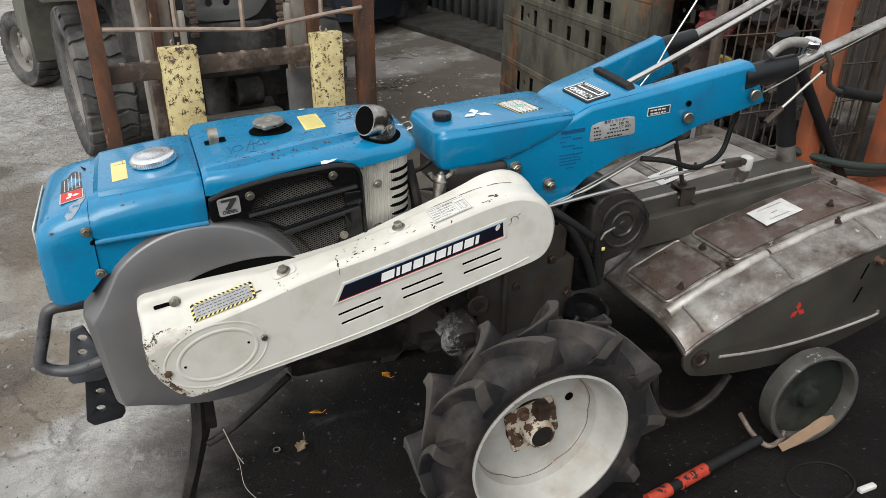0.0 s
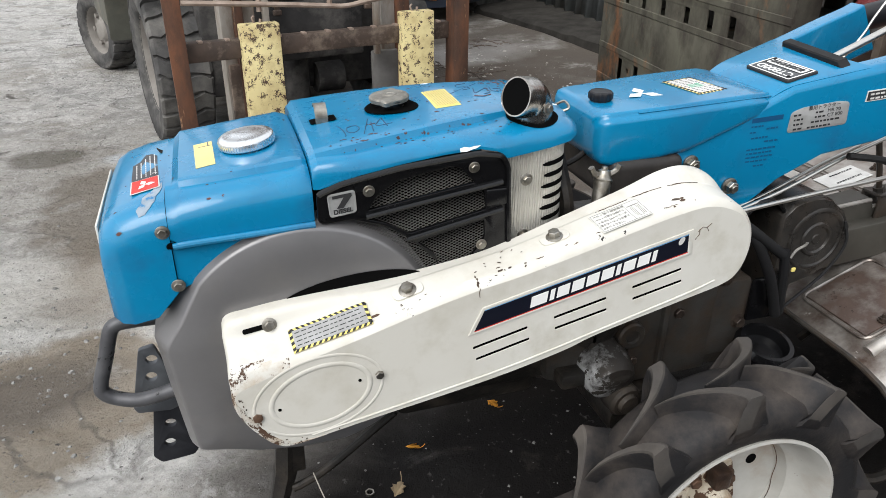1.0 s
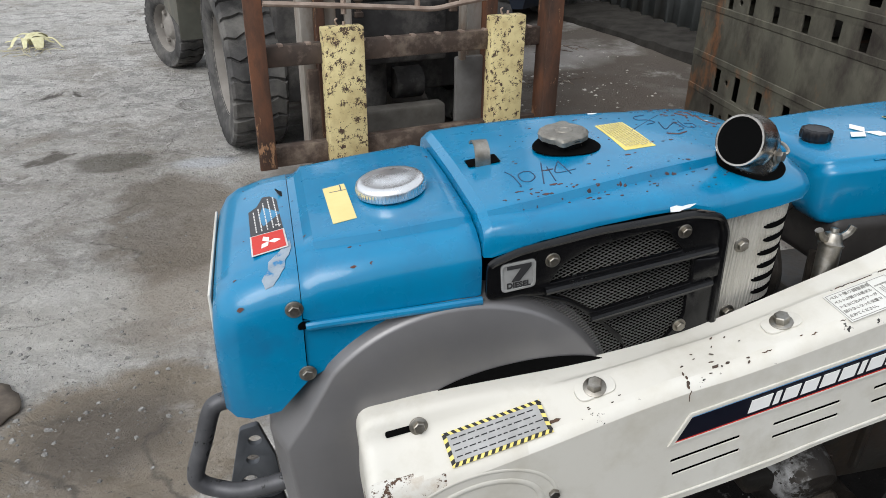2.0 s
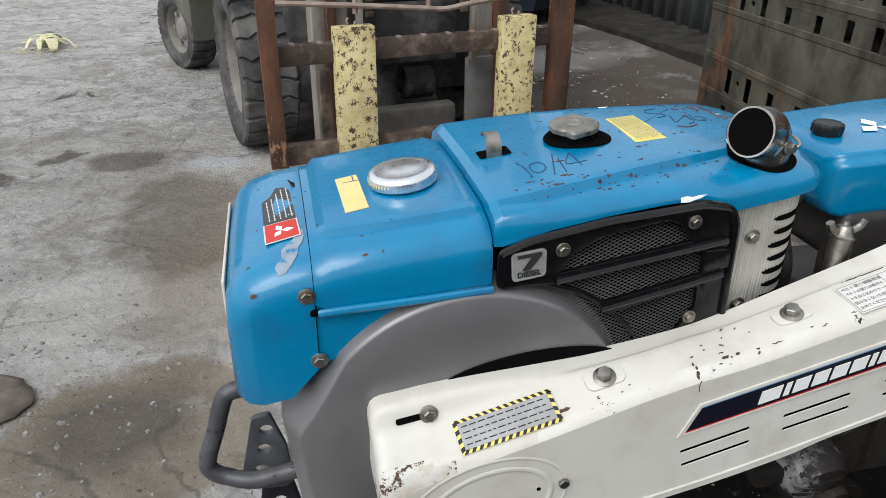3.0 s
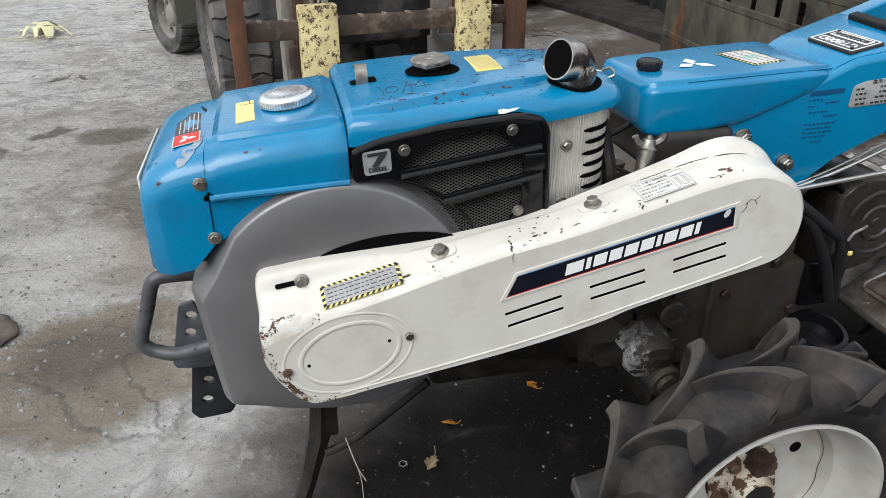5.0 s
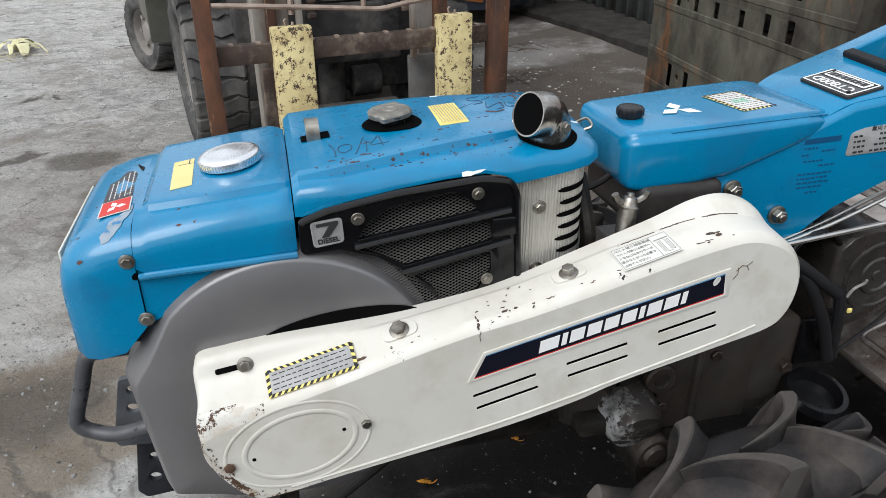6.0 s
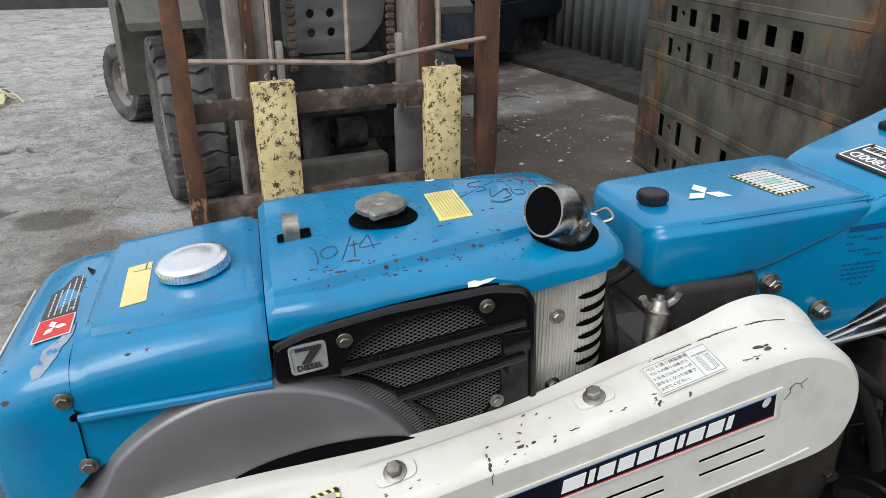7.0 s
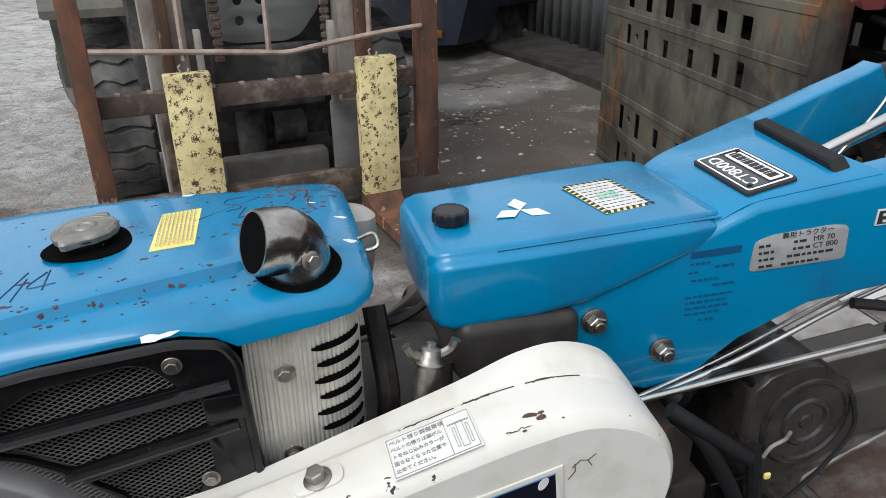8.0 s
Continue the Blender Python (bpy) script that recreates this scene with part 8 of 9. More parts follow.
for lx, ln in ((-0.175, 1), (0.235, 1)):
    bm = bmesh.new()
    for k in range(36):
        z = 0.62 + k * 0.03
        box(bm, (lx - 0.018, 0.255, z), (lx + 0.018, 0.275, z + 0.022), 0.004, None, 1)
        box(bm, (lx - 0.010, 0.260, z + 0.02), (lx + 0.010, 0.270, z + 0.032), 0.0)
    fpart("lift_chain", bm, dark_rust, None, "greasy lift chain")
bm = bmesh.new()
tube(bm, [(-0.06, 0.45, 0.12), (-0.06, 0.45, 0.42)], 0.06, 16, False)
tube(bm, [(0.03, 0.45, 0.30), (0.16, 0.45, 0.30)], 0.07, 16, False)
fpart("axle_casing", bm, chassis)
bm = bmesh.new()
tube(bm, [(-0.60, 0.80, 0.36), (0.60, 0.80, 0.36)], 0.07, 14, False)
fpart("front_axle", bm, grime)


def lorry_wheel(lx, ly, r, w, out, label, steer=0.0):
    """A treaded tyre on a steel rim; out is the outer side."""
    c = Vector((lx, ly, r))
    ax = (out, 0, 0)
    turn = Matrix.Translation(c) @ Matrix.Rotation(radians(steer), 4, "Z") @ Matrix.Translation(-c)
    bm = bmesh.new()
    h = w / 2
    prof = [(r * 0.60, -h * 0.75), (r * 0.66, -h * 0.92), (r * 0.80, -h), (r * 0.92, -h * 0.97), (r * 0.955, -h * 0.86), (r * 0.965, 0), (r * 0.955, h * 0.86), (r * 0.92, h * 0.97), (r * 0.80, h), (r * 0.66, h * 0.92), (r * 0.60, h * 0.75), (r * 0.60, -h * 0.75)]
    lathe(bm, c, ax, prof, 56, cap=False)
    bm.transform(turn)
    tyre = fpart("tyre", bm, fork_tyre, None, label, 50)
    n = 26
    for k in range(n):
        a0 = 2 * math.pi * k / n
        bm = bmesh.new()
        rings = []
        for t in (-1.0, -0.9, -0.6, -0.3, 0.0, 0.3, 0.6, 0.9, 1.0):
            off = 0.028 * math.sin(t * 5.5 + k) + 0.012 * math.sin(t * 13)
            e = abs(t) > 0.95
            rb, rt = r * (0.90 if e else 0.95), r * (0.965 if e else 1.0 - 0.012 * t * t)
            rings.append([c + Vector((out * h * t * 0.985, rr * math.cos(a0 + off + da), rr * math.sin(a0 + off + da))) for rr, da in ((rb, 0.0), (rt, 0.012), (rt, 0.196), (rb, 0.208))])
        loft(bm, rings)
        bm.transform(turn)
        fpart("tread_block", bm, fork_tyre, tyre)
    bm = bmesh.new()
    lathe(bm, c, ax, [(r * 0.60, -h * 0.8), (r * 0.63, h * 0.70), (r * 0.61, h * 0.78), (r * 0.57, h * 0.6), (r * 0.54, h * 0.2), (r * 0.30, h * 0.30), (r * 0.22, h * 0.55), (r * 0.2, h * 0.58), (0.001, h * 0.58)], 40, cap=False)
    for k in range(6):
        q = k * math.pi / 3
        lathe(bm, c + Vector((out * h * 0.25, r * 0.4 * math.cos(q), r * 0.4 * math.sin(q))), ax, [(0.016, 0), (0.016, 0.02), (0.001, 0.022)], 6)
    bm.transform(turn)
    fpart("wheel_rim", bm, mat("dusty_rim", (0.23, 0.215, 0.195), (0.16, 0.145, 0.13), 0.7, scale=8, bump=0.15), tyre, "dusty steel rim")
    return tyre


lorry_wheel(-0.548, 0.80, 0.362, 0.235, -1, "worn front tyre, dusty grey")
lorry_wheel(0.548, 0.80, 0.362, 0.235, 1, "worn front tyre, dusty grey")
lorry_wheel(-0.66, 2.52, 0.245, 0.17, -1, "small dusty rear tyre", 20)
lorry_wheel(0.66, 2.52, 0.245, 0.17, 1, "small dusty rear tyre", 20)
# fenders and olive body sides
for s in (-1, 1):
    bm = bmesh.new()
    prof = [(0.50, 0.78), (0.62, 0.86), (0.85, 0.88), (1.12, 0.82), (1.28, 0.60), (1.34, 0.38)]
    loft(bm, [[(s * x, y, z) for x, z in ((0.45, z0), (0.735, z0), (0.745, z0 + 0.008), (0.745, z0 + 0.03), (0.45, z0 + 0.03))] for y, z0 in prof])
    box(bm, (s * 0.60, 1.40, 0.40), (s * 0.735, 2.15, 0.95), 0.04)
    fpart("fender", bm, olive, None, "faded olive-grey fender and side panel")
bm = bmesh.new()
box(bm, (-0.74, 1.05, 0.90), (-0.50, 2.1, 1.06), 0.03)
fpart("side_cover", bm, tape_yellow, None, "dull yellow side cover")
bm = bmesh.new()
box(bm, (-0.62, 2.3, 0.5), (0.62, 3.05, 1.5), 0.12)
fpart("counterweight", bm, olive)
for lx, ly in ((-0.50, 0.95), (0.50, 0.95), (-0.50, 2.4), (0.50, 2.4)):
    bm = bmesh.new()
    tube(bm, [(lx, ly, 1.1), (lx, ly + 0.02, 2.15)], 0.03, 8, False)
    fpart("guard_post", bm, olive)
bm = bmesh.new()
box(bm, (-0.55, 0.9, 2.14), (0.55, 2.5, 2.20), 0.02)
fpart("overhead_guard", bm, olive)

# ---- stacked steel boxes ----
CA, CB = Vector((1.845, 2.2, 0)), Vector((2.025, 3.95, 0))
CU = (CB - CA).normalized()
CN = Vector((CU.y, -CU.x, 0))  # into the box
S0 = 0.10
HS = [1.36, 1.18, 0.99, 0.78, 0.595, 0.44]


def steel_box(z0, h, rows):
    b = thing("steel_box", CA + CU * 0.8 + Vector((0, 0, z0)), "stained grey-green steel stacking box with cut windows", "storage box", "stacked steel boxes")
    L, D = 1.63, 0.95
    m = Matrix((CU, Vector((0, 0, 1)), -CN)).transposed().to_4x4()
    m.translation = CA + Vector((0, 0, z0))
    holes = []
    for z, w, hh in rows:
        for i, s in enumerate(HS):
            k = 0.9 + 0.2 * ((i * 7) % 5) / 5
            ww, h2 = (w * (1.15 if hh < 0.09 and i in (2, 3) else 1.0), hh * (0.72 if hh > 0.09 and i in (2, 3) else 1.0))
            holes.append(rounded([(s - ww / 2, z - h2 / 2), (s + ww / 2, z - h2 / 2), (s + ww / 2, z + h2 / 2), (s - ww / 2, z + h2 / 2)], 0.008, 2))
        for s in (1.27,):
            holes.append(oval(s, z + 0.01, 0.017, 0.013, 12))
    part("side_panel", plate([(S0, 0.0), (L, 0.0), (L, h), (S0, h)], holes, 0.006, m, 0.0008), crate_mat, b, "mouldy side panel with window cut-outs")
    for z in [0.012] + [r[0] + 0.085 for r in rows]:
        bm = bmesh.new()
        p = [CA + CU * s + Vector((0, 0, z0 + z)) for s in (S0, L)]
        loft(bm, [[q - CN * 0.0035 + Vector((0, 0, -0.015)), q - CN * 0.0065 + Vector((0, 0, -0.012)), q - CN * 0.0065 + Vector((0, 0, 0.012)), q - CN * 0.0035 + Vector((0, 0, 0.015)), q + Vector((0, 0, 0.016)), q + Vector((0, 0, -0.016))] for q in p])
        part("pressed_rib", bm, crate_mat, b)
    # far side, ends, floor
    m2 = m.copy()
    m2.translation = CA + CN * D + Vector((0, 0, z0))
    part("side_panel", plate([(S0, 0.0), (L, 0.0), (L, h), (S0, h)], holes, 0.006, m2, 0.0008), crate_mat, b)
    me = Matrix((CN, Vector((0, 0, 1)), CU * -1)).transposed().to_4x4()
    me.translation = CA + CU * S0 + Vector((0, 0, z0))
    part("end_frame", plate([(0.004, 0), (D - 0.004, 0), (D - 0.004, h), (0.004, h)], [rounded([(0.09, 0.05), (D - 0.06, 0.05), (D - 0.06, h - 0.10), (0.09, h - 0.10)], 0.03)], 0.006, me, 0.0008), crate_mat, b, "open end frame")
    me = me.copy()
    me.translation = CA + CU * L + Vector((0, 0, z0))
    part("end_frame", plate([(0.004, 0), (D - 0.004, 0), (D - 0.004, h), (0.004, h)], [], 0.006, me, 0.0008), crate_mat, b)
    bm = bmesh.new()
    p = [CA + CU * (S0 + 0.01) + CN * 0.01, CA + CU * (L - 0.01) + CN * 0.01, CA + CU * (L - 0.01) + CN * (D - 0.01), CA + CU * (S0 + 0.01) + CN * (D - 0.01)]
    loft(bm, [[q + Vector((0, 0, z0 + z)) for q in p] for z in (0.006, 0.016)])
    part("box_floor", bm, crate_mat, b)
    # unseen lid, added to keep daylight out of the box
    bm = bmesh.new()
    loft(bm, [[q + Vector((0, 0, z0 + z)) for q in p] for z in (h - 0.012, h - 0.004)])
    part("box_lid", bm, crate_mat, b)
    return b


steel_box(0.02, 0.545, [(0.085, 0.05, 0.10), (0.25, 0.055, 0.11)])
steel_box(0.567, 0.52, [(0.058, 0.05, 0.10), (0.212, 0.07, 0.072)])
# machine parts lying in the boxes
scrap_grey = mat("dull_scrap", (0.10, 0.096, 0.09), (0.045, 0.042, 0.038), 0.6, 0.3, scale=12, bump=0.2)
rng = random.Random(8)
for z0 in (0.04, 0.59):
    for k in range(7):
        bm = bmesh.new()
        c = CA + CU * (0.15 + 0.22 * k + rng.uniform(-0.05, 0.05)) + CN * rng.uniform(0.12, 0.3) + Vector((0, 0, z0))
        w, d, h = rng.uniform(0.03, 0.08), rng.uniform(0.05, 0.12), rng.uniform(0.12, 0.33)
        if k % 2:
            box(bm, (-w, -d, 0), (w, d, h), 0.01, Matrix.Translation(c) @ Matrix.Rotation(rng.uniform(0, 3), 4, "Z"))
        else:
            tube(bm, [c + Vector((0, 0, 0.004)), c + Vector((0.0, 0.0, h))], w * 0.6, 12, False)
            tube(bm, [c + Vector((0, 0, h * 0.7)), c + CU * 0.15 + Vector((0, 0, h * 0.75))], 0.012, 8, False)
        tagged(part("machine_part", bm, scrap_grey), "dull grey machine part lying in a steel box", "scrap")

# ---- wire mesh cage with scrap ----
cage = thing("wire_cage", (2.3, 2.1, 0), "rusty wire mesh cage filled with scrap", "cage")
x0, x1, yf, zt = 1.90, 2.74, 1.98, 1.25
for i in range(20):
    bm = bmesh.new()
    x = x0 + (x1 - x0) * i / 19
    tube(bm, [(x, yf, 0.03), (x + 0.004 * math.sin(i * 3), yf, 0.6), (x, yf, zt)], 0.0032, 5, False)
    part("wire", bm, wire_mat, cage)
for k in range(9):
    bm = bmesh.new()
    z = 0.06 + k * 0.145
    tube(bm, [(x0, yf - 0.006, z), (2.3, yf - 0.006, z + 0.006 * math.sin(k * 2)), (x1, yf - 0.006, z)], 0.0032, 5, False)
    part("wire", bm, wire_mat, cage)
for x, y in ((x0, yf), (x1, yf), (x1, 2.28)):
    bm = bmesh.new()
    box(bm, (x - 0.014, y - 0.014, 0.0), (x + 0.014, y + 0.014, zt + 0.02), 0.003)
    part("cage_post", bm, wire_mat, cage)
bm = bmesh.new()
box(bm, (x0 + 0.016, yf + 0.016, 0.0), (x1 - 0.016, 2.26, 0.05), 0.003)
part("cage_floor", bm, dark_rust, cage)
for x in (x1,):
    for i in range(5):
        bm = bmesh.new()
        y = yf + 0.06 + i * 0.062
        tube(bm, [(x, y, 0.03), (x, y, zt)], 0.0032, 5, False)
        part("wire", bm, wire_mat, cage)
rng = random.Random(21)
cloth_red = mat("faded_red_plastic", (0.16, 0.03, 0.03), (0.10, 0.02, 0.022), 0.6, scale=10, bump=0.2)
pale_sheet = mat("grey_plastic_sheet", (0.24, 0.25, 0.265), (0.15, 0.16, 0.17), 0.5, scale=8, bump=0.2)
black_scrap = mat("black_scrap", (0.014, 0.014, 0.014), (0.028, 0.026, 0.023), 0.6, scale=14, bump=0.3)
brown_scrap = mat("brown_scrap", (0.060, 0.036, 0.026), (0.032, 0.022, 0.018), 0.7, 0.2, scale=12, bump=0.3)
yellow_ring = mat("dull_yellow", (0.30, 0.24, 0.09), (0.22, 0.17, 0.06), 0.6, bump=0.1)


def lump(c, r, mt, name, label):
    bm = bmesh.new()
    bmesh.ops.create_icosphere(bm, subdivisions=3, radius=1.0)
    o = Vector((rng.uniform(0, 9), rng.uniform(0, 9), 0))
    for v in bm.verts:
        n = noise.noise(v.co * 1.3 + o) * 0.5 + noise.noise(v.co * 3.5 + o) * 0.25
        v.co = Vector((v.co.x * r[0], v.co.y * r[1], max(-0.7, v.co.z) * r[2])) * (1 + n)
    bm.transform(Matrix.Translation(c))
    return tagged(part(name, bm, mt, angle=30), label, "scrap")


z = 0.06
for k in range(46):
    x, y = rng.uniform(2.0, 2.64), rng.uniform(2.08, 2.22)
    z = 0.10 + 0.95 * (k / 46)
    mt = rng.choice((black_scrap, black_scrap, brown_scrap, scrap_grey, brown_scrap, black_scrap))
    if k % 3 == 0:
        bm = bmesh.new()
        a = rng.uniform(0, 3)
        tube(bm, [(x - 0.15 * math.cos(a), y - 0.06 * math.sin(a), z), (x, y - 0.05, z + rng.uniform(-0.05, 0.08)), (x + 0.15 * math.cos(a), y + 0.06 * math.sin(a), z + rng.uniform(-0.1, 0.1))], rng.uniform(0.012, 0.03), 8)
        tagged(part("scrap_pipe", bm, mt), "bent scrap pipe in the wire cage", "scrap")
    else:
        lump((x, y, z), (rng.uniform(0.05, 0.11), rng.uniform(0.05, 0.10), rng.uniform(0.04, 0.10)), mt, "scrap_lump", "dirty metal scrap in the wire cage")
lump((2.03, 2.12, 0.80), (0.10, 0.05, 0.05), cloth_red, "red_scrap", "faded red plastic piece in the wire cage")
lump((2.0, 2.17, 0.96), (0.15, 0.07, 0.10), cloth_red, "red_scrap", "faded red plastic piece in the wire cage")
lump((2.42, 2.2, 1.05), (0.16, 0.08, 0.18), pale_sheet, "plastic_sheet", "crumpled grey plastic sheet in the wire cage")
lump((2.62, 2.25, 0.95), (0.12, 0.08, 0.2), pale_sheet, "plastic_sheet", "crumpled grey plastic sheet in the wire cage")
bm = bmesh.new()
c = Vector((2.02, 2.05, 0.655))
lathe(bm, c, (0.1, -0.45, 0.9), [(0.028, 0), (0.045, 0.004), (0.050, 0.014), (0.045, 0.022), (0.03, 0.02), (0.028, 0)], 28, cap=False)
tagged(part("yellow_ring", bm, yellow_ring), "dull yellow ring lying in the wire cage", "scrap")
bm = bmesh.new()
box(bm, (1.93, 2.02, 0.06), (2.0, 2.07, 0.62), 0.01, None)
tagged(part("grey_board", bm, pale_sheet), "grey plastic board in the wire cage", "scrap")

# ---- orange rack ----
rack = thing("orange_rack", (2.45, 1.8, 0), "orange painted steel rack", "rack")
for x, y, w in ((2.245, 1.80, 0.035), (2.62, 1.78, 0.04), (2.95, 2.35, 0.035), (3.3, 1.78, 0.035)):
    bm = bmesh.new()
    box(bm, (x - w, y - 0.03, 0.0), (x + w, y + 0.03, 1.9), 0.005)
    part("rack_post", bm, orange, rack)
for z0, z1 in ((0.12, 0.26), (1.5, 1.6)):
    bm = bmesh.new()
    box(bm, (2.285, 1.76, z0), (2.575, 1.80, z1), 0.006)
    part("rack_beam", bm, orange, rack)
    bm = bmesh.new()
    box(bm, (2.665, 1.76, z0), (3.26, 1.80, z1), 0.006)
    part("rack_beam", bm, orange, rack)
bm = bmesh.new()
box(bm, (2.2, 1.45, 0.19), (3.2, 1.755, 0.235), 0.006)
part("rack_shelf", bm, orange, rack, "orange steel shelf plate, dirty")
for pts in ([(2.15, 1.84, 0.40), (2.4, 1.7, 0.34), (2.8, 1.66, 0.31), (3.2, 1.66, 0.30)], [(2.2, 1.86, 0.33), (2.5, 1.72, 0.29), (3.0, 1.7, 0.27)]):
    bm = bmesh.new()
    tube(bm, pts, 0.014, 10)
    tagged(part("hose", bm, mat("green_black_hose", (0.02, 0.035, 0.03), (0.03, 0.04, 0.035), 0.5)), "dark green-black hose hanging on the orange rack", "hose")

# ---- dark blue lorry at the back ----
lorry = thing("parked_lorry", (1.9, 7.0, 0), "dark navy lorry parked by the fence", "lorry")
LM = Matrix.Translation((1.60, 6.75, 0)) @ Matrix.Rotation(radians(-52), 4, "Z")
def lpart(name, bm, mt, label="", parent=None):
    bm.transform(LM)
    return part(name, bm, mt, parent or lorry, label)
bm = bmesh.new()
box(bm, (-1.3, 0.0, 0.42), (0.75, 1.6, 2.0), 0.08)
lpart("cab", bm, navy, "dark navy cab front")
bm = bmesh.new()
box(bm, (-1.35, -0.16, 0.62), (0.80, 0.0, 0.74), 0.02)
lpart("bumper", bm, chassis, "dusty grey bumper bar")
bm = bmesh.new()
loft(bm, [[(x, y, z) for x, z in ((0.30, 0.16), (0.66, 0.20), (0.78, 0.60), (0.25, 0.60))] for y in (-0.10, 0.35)])
lpart("bumper_end", bm, navy, "navy bumper corner")
bm = bmesh.new()
box(bm, (-1.2, -0.05, 0.20), (0.28, 0.10, 0.60), 0.02)
lpart("valance", bm, navy)
for x in (-0.95, 0.45):
    bm = bmesh.new()
    lathe(bm, (x, 0.75, 0.36), (1, 0, 0), [(0.2, -0.11), (0.34, -0.1), (0.36, 0), (0.34, 0.1), (0.2, 0.11), (0.18, 0.05), (0.001, 0.05)], 32)
    lpart("wheel", bm, fork_tyre, "dark lorry tyre")
bm = bmesh.new()
box(bm, (0.35, -0.115, 0.24), (0.52, -0.10, 0.30), 0.004)
lpart("fog_lamp", bm, mat("amber_lens", (0.25, 0.10, 0.03), (0.2, 0.08, 0.02), 0.3), "dull amber lamp")

# ---- on the ground ----
def leaf(at, turn, size, mt, label):
    bm = bmesh.new()
    rim = [(0, -0.55), (0.22, -0.42), (0.18, -0.2), (0.42, -0.15), (0.30, 0.05), (0.40, 0.28), (0.16, 0.25), (0.10, 0.55), (0, 0.75), (-0.10, 0.5), (-0.2, 0.28), (-0.38, 0.22), (-0.26, 0.02), (-0.40, -0.2), (-0.16, -0.22), (-0.2, -0.42)]
    top = [bm.verts.new((x * size, y * size, 0.006 + size * (0.25 * abs(x) + 0.22 * noise.noise((x * 2.2, y * 2.2, size * 50))))) for x, y in rim]
    mid = bm.verts.new((0, 0.02, 0.004))
    for i in range(len(top)):
        bm.faces.new((mid, top[i], top[(i + 1) % len(top)]))
    tube(bm, [(0, -0.5 * size, 0.004), (0.08 * size, -0.8 * size, 0.008), (0.2 * size, -1.05 * size, 0.014)], 0.0009, 5)
    bm.transform(Matrix.Translation(at) @ Matrix.Rotation(turn, 4, "Z"))
    ob = part("fallen_leaf", bm, mt, angle=60)
    s = ob.modifiers.new("thick", "SOLIDIFY")
    s.thickness = 0.0006
    return tagged(ob, label, "leaf", "fallen leaves")


leaf((0.310, 1.474, 0.0), 1.1, 0.022, orange_leaf, "small orange leaf on dark concrete")
leaf((0.246, 1.366, 0.0), 2.6, 0.036, dry_leaf, "curled dry tan leaf on dark concrete")
leaf((0.53, 1.56, 0.0), 0.4, 0.026, orange_leaf, "small orange leaf on dark concrete")
bm = bmesh.new()
lathe(bm, (0.187, 1.374, 0.0), (0, 0, 1), [(0.007, 0), (0.010, 0), (0.010, 0.006), (0.007, 0.006), (0.007, 0)], 6, cap=False)
bm2 = bmesh.new()
rows = []
for i in range(9):
    f = i / 8
    row = []
    for j in range(36):
        q = 2 * math.pi * j / 36
        k = f * (1 + 0.16 * noise.noise((math.cos(q) * 1.4, math.sin(q) * 1.4, 5)) + 0.07 * noise.noise((math.cos(q) * 4, math.sin(q) * 4, 9)))
        x, y = -0.93 + 0.20 * k * math.cos(q), 2.08 + 0.125 * k * math.sin(q)
        row.append(bm2.verts.new((x, y, 0.004 + 0.016 * (1 - f ** 3) + 0.010 * noise.noise((x * 14, y * 14, 4)) * (1 - f) )))
    rows.append(row)
for ra, rb in zip(rows[1:], rows[2:]):
    for j in range(36):
        bm2.faces.new((ra[j], ra[(j + 1) % 36], rb[(j + 1) % 36], rb[j]))
bm2.faces.new(rows[1])
for v in rows[0]:
    bm2.verts.remove(v)
rag = part("rag", bm2, mat("oily_brown_rag", (0.15, 0.125, 0.10), (0.085, 0.07, 0.058), 0.85, scale=20, bump=0.4, bscale=150))
rag.modifiers.new("thick", "SOLIDIFY").thickness = 0.008
tagged(rag, "flat brown oily rag lying on the yard", "rag")
tagged(part("loose_nut", bm, bolt_steel), "loose steel nut on the concrete", "nut")
for k, (x, y, n) in enumerate(((-1.68, 6.1, 16), (1.55, 4.6, 22), (1.9, 5.3, 14), (1.35, 4.9, 18))):
    bm = bmesh.new()
    r = random.Random(k)
    for i in range(n):
        a, l = r.uniform(0, 6.3), r.uniform(0.06, 0.18)
        p = Vector((x + r.uniform(-0.13, 0.13), y + r.uniform(-0.1, 0.1), r.uniform(0.005, 0.03)))
        p.z += 0.11 * max(0, min(1, (x - 1.2) / 1.6)) * max(0, min(1, (y - 3.9) / 1.6))
        tube(bm, [p, p + Vector((math.cos(a) * l * 0.5, math.sin(a) * l * 0.5, r.uniform(0, 0.02))), p + Vector((math.cos(a) * l, math.sin(a) * l, 0.003))], 0.0022, 5)
    tagged(part("straw_litter", bm, mat("straw", (0.46, 0.42, 0.26), (0.36, 0.32, 0.2), 0.8) if k == 0 else dark_rust), ("pale straw litter on the yard" if k == 0 else "dark twigs and litter on the concrete"), "litter", kind="stuff")
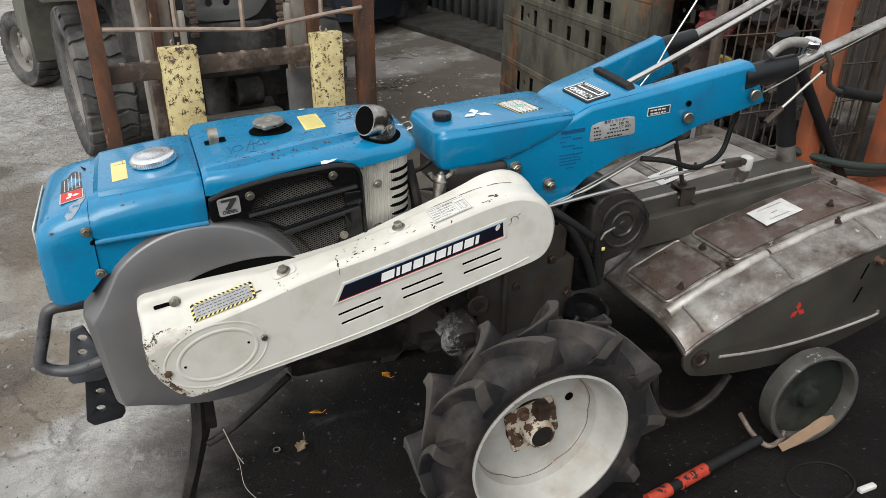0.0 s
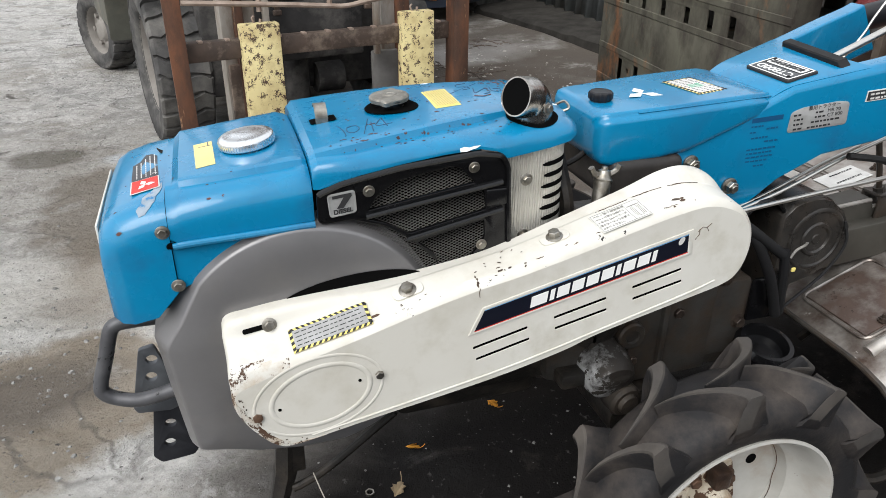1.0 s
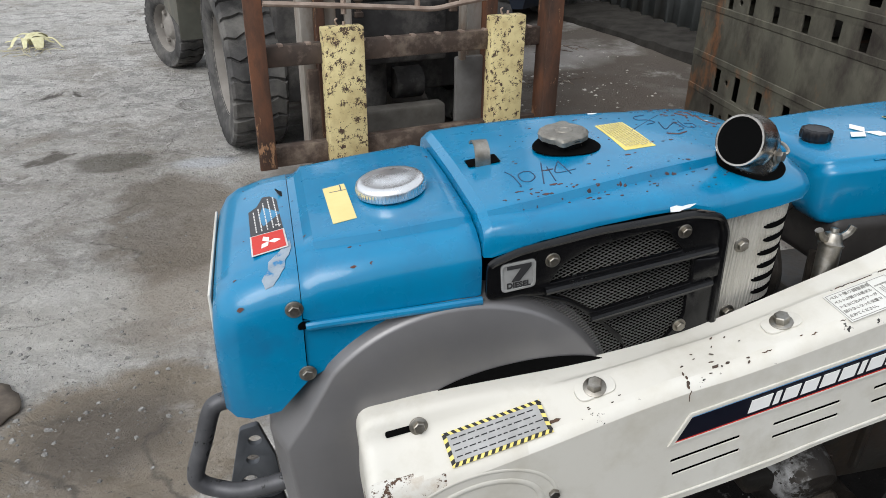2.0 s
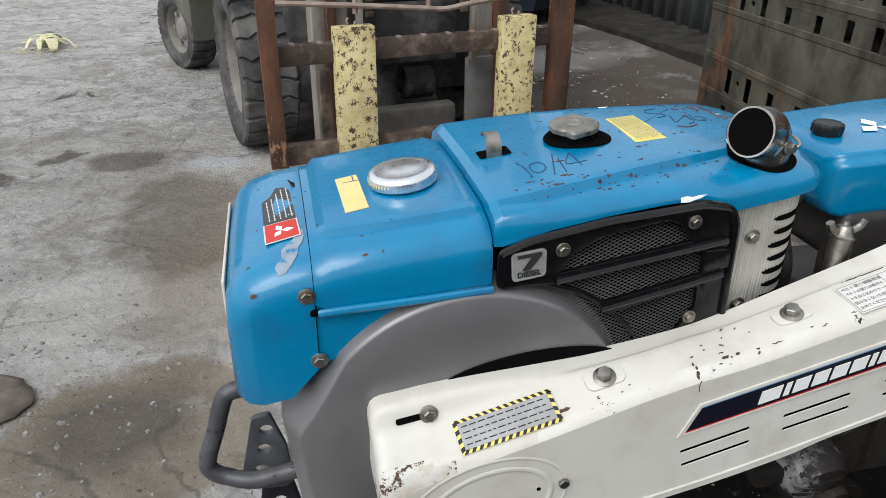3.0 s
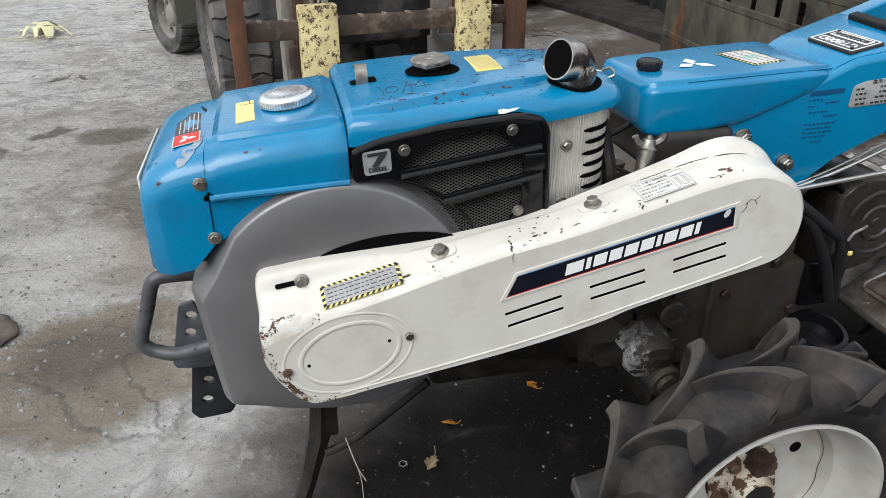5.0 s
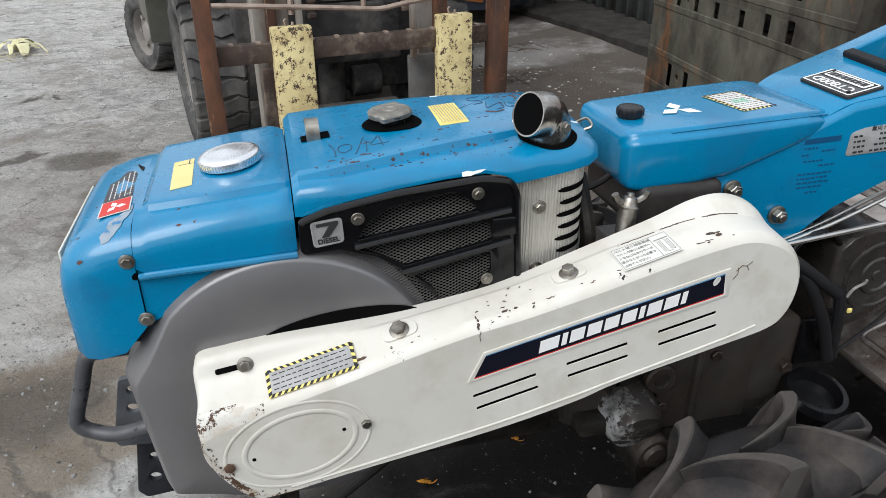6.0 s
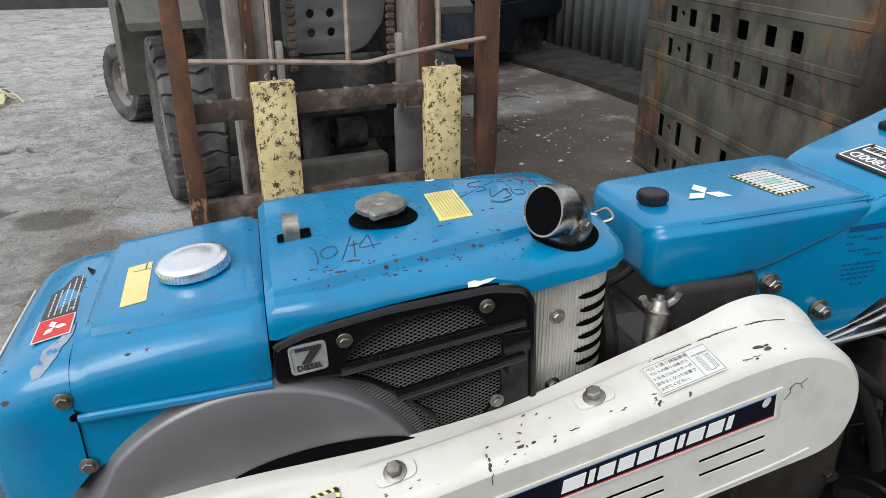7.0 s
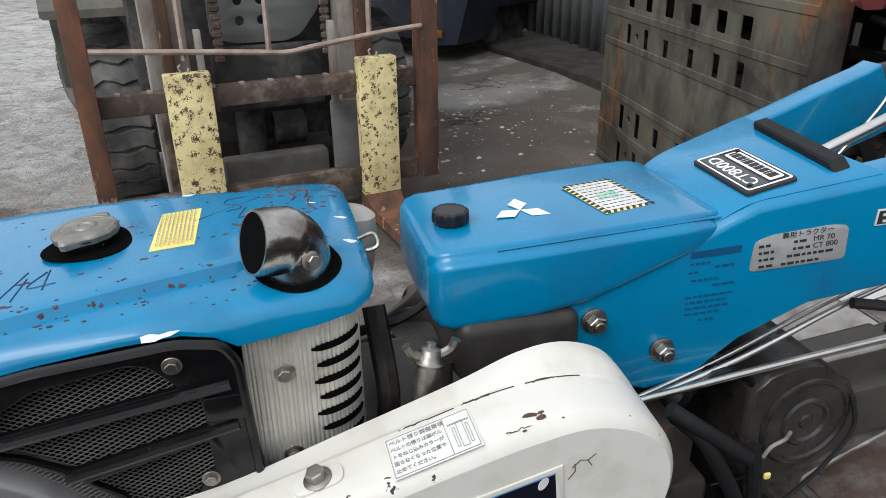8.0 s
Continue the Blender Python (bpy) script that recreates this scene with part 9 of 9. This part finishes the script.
# grit and pebbles
r = random.Random(77)
verts, faces = [], []
for i in range(2600):
    if i % 3 == 0:
        x, y = r.uniform(-2.6, 0.0), r.uniform(1.0, 7.0)
    elif i % 3 == 1:
        x, y = r.uniform(-1.4, 1.2), r.uniform(0.6, 2.4)
    else:
        x, y = r.uniform(0.9, 2.4), r.uniform(3.6, 6.0)
    if abs(x - 0.67) < 0.33 and abs(y - 0.97) < 0.3:
        continue
    s = 0.0012 + 0.005 * r.random() ** 5
    zb = 0.014 * noise.noise((x * 0.7, y * 0.7, 3)) * (1 if 1.9 < y or x < -0.4 else 0) + 0.11 * max(0, min(1, (x - 1.2) / 1.6)) * max(0, min(1, (y - 3.9) / 1.6))
    b0 = len(verts)
    for dx, dy, dz in ((1, 0, 0), (0, 1, 0), (-1, 0, 0), (0, -1, 0), (0.2, 0.1, 0.9), (0, 0, -0.5)):
        verts.append((x + s * dx * r.uniform(0.7, 1.3), y + s * dy * r.uniform(0.7, 1.3), zb + 0.3 * s + s * dz * r.uniform(0.6, 1.0)))
    for a, b, c in ((0, 1, 4), (1, 2, 4), (2, 3, 4), (3, 0, 4), (1, 0, 5), (2, 1, 5), (3, 2, 5), (0, 3, 5)):
        faces.append((b0 + a, b0 + b, b0 + c))
for i in range(3600):
    # broken surface by the bonnet's nose and out in the yard
    x, y = (r.gauss(-0.85, 0.22), r.gauss(1.75, 0.42)) if i % 2 else (r.uniform(-2.6, -0.3), r.uniform(1.2, 6.5))
    s = 0.0018 + 0.008 * r.random() ** 5
    zb = 0.014 * noise.noise((x * 0.7, y * 0.7, 3))
    b0, t0 = len(verts), r.uniform(0, 6.3)
    for k in range(5):
        a = t0 + k * 1.257 + r.uniform(-0.3, 0.3)
        verts.append((x + s * math.cos(a) * r.uniform(0.7, 1.3), y + s * math.sin(a) * r.uniform(0.6, 1.2), zb - 0.001))
    for k in range(5):
        p = verts[b0 + k]
        verts.append((x + (p[0] - x) * 0.6, y + (p[1] - y) * 0.6, zb + s * r.uniform(0.35, 0.6)))
    for k in range(5):
        j = (k + 1) % 5
        faces.append((b0 + k, b0 + j, b0 + 5 + j, b0 + 5 + k))
    faces.append(tuple(b0 + 5 + k for k in range(5)))
me = bpy.data.meshes.new("grit")
me.from_pydata(verts, [], faces)
tagged(part("grit", me, stone_mat), "loose grit and small pebbles on the concrete", "grit", kind="stuff")

# pale crumbs of plaster on the far floor
verts, faces = [], []
for i in range(420):
    x, y = r.gauss(1.55, 0.35), r.gauss(4.7, 0.6)
    zb = 0.014 * noise.noise((x * 0.7, y * 0.7, 3)) + 0.11 * max(0, min(1, (x - 1.2) / 1.6)) * max(0, min(1, (y - 3.9) / 1.6))
    s = 0.004 + 0.018 * r.random() ** 5
    b0, t0 = len(verts), r.uniform(0, 6.3)
    for k in range(5):
        q = t0 + k * 1.257 + r.uniform(-0.3, 0.3)
        verts.append((x + s * math.cos(q), y + s * math.sin(q) * 0.8, zb - 0.001))
    verts.append((x, y, zb + s * 0.5))
    for k in range(5):
        faces.append((b0 + k, b0 + (k + 1) % 5, b0 + 5))
me = bpy.data.meshes.new("crumbs")
me.from_pydata(verts, [], faces)
tagged(part("plaster_crumbs", me, mat("pale_plaster", (0.50, 0.48, 0.44), (0.32, 0.30, 0.27), 0.9, scale=30, bump=0.2)), "pale plaster crumbs scattered on the brown concrete", "litter", kind="stuff")

# wilted pale plant lying far out on the yard
rng = random.Random(61)
bm = bmesh.new()
for k in range(9):
    a = k * 0.75 + rng.uniform(-0.2, 0.2)
    n, w = rng.uniform(0.10, 0.24), rng.uniform(0.016, 0.034)
    d, e = Vector((math.cos(a), math.sin(a), 0)), Vector((-math.sin(a), math.cos(a), 0))
    c = Vector((-1.74 + rng.uniform(-0.05, 0.05), 6.42 + rng.uniform(-0.06, 0.06), 0.012))
    rings = []
    for j in range(7):
        f = j / 6
        p = c + d * n * f + e * 0.05 * math.sin(2 * f + k) + Vector((0, 0, 0.06 * math.sin(math.pi * min(1.0, f * 1.15)) + 0.004))
        h = w * (0.25 + math.sin(math.pi * (0.1 + 0.85 * f)))
        rings.append([p - e * h, p + Vector((0, 0, 0.006)), p + e * h, p - Vector((0, 0, 0.002))])
    loft(bm, rings)
tube(bm, [(-1.72, 6.42, 0.02), (-1.60, 6.45, 0.05), (-1.49, 6.28, 0.012)], 0.006, 6)
tagged(part("wilted_plant", bm, mat("pale_wilted_leaf", (0.62, 0.60, 0.38), (0.50, 0.46, 0.27), 0.7, scale=30, bump=0.2)), "pale wilted plant lying on the yard", "plant litter")

# long-handled tool leaning by the gauge wheel, wire ring
tool = thing("digging_tool", (1.15, 0.91, 0), "long-handled tool with red-taped grip and wooden head", "hand tool")
bm = bmesh.new()
tube(bm, [(0.955, 0.895, 0.020), (1.09, 0.915, 0.024), (1.285, 0.94, 0.034)], 0.0125, 14, False)
part("shaft", bm, black_rubber, tool)
for a, b in ((0.92, 0.985), (1.015, 1.10)):
    bm = bmesh.new()
    def at(x):
        return Vector((x, 0.895 + (x - 0.955) * 0.137, 0.020 + (x - 0.955) * 0.042))
    tube(bm, [at(a), at((a + b) / 2), at(b)], 0.0150, 14, False)
    part("grip_tape", bm, red_grip, tool, "worn red grip tape")
bm = bmesh.new()
tube(bm, [(1.27, 1.0, 0.075), (1.275, 0.955, 0.045), (1.30, 0.925, 0.022), (1.34, 0.925, 0.025), (1.36, 0.935, 0.04)], 0.0065, 8)
part("iron_clamp", bm, dark_rust, tool)
bm = bmesh.new()
loft(bm, [[(x - w * 0.5, y - w, z), (x + w * 0.5, y - w, z - 0.0), (x + w * 0.5, y + w * 0.6, z + w), (x - w * 0.5, y + w, z + w)] for x, y, z, w in ((1.325, 0.905, 0.018, 0.009), (1.36, 0.897, 0.038, 0.011), (1.40, 0.890, 0.064, 0.0115), (1.43, 0.886, 0.084, 0.012), (1.445, 0.884, 0.092, 0.007))])
bumpy(bm, 0.003, 30, 2)
part("wooden_head", bm, wood, tool, "battered piece of wood")
bm = bmesh.new()
pts = [Vector((1.345 + 0.085 * math.cos(q), 0.80 + 0.06 * math.sin(q), 0.003)) for q in (2 * math.pi * i / 40 for i in range(41))]
tube(bm, pts, 0.0025, 6, False)
tagged(part("wire_ring", bm, black_rubber), "thin black wire ring on the concrete", "wire")
bm = bmesh.new()
box(bm, (1.40, 0.735, 0.0), (1.45, 0.75, 0.012), 0.004)
tagged(part("paper_scrap", bm, label_white), "scrap of white paper on the concrete", "litter")
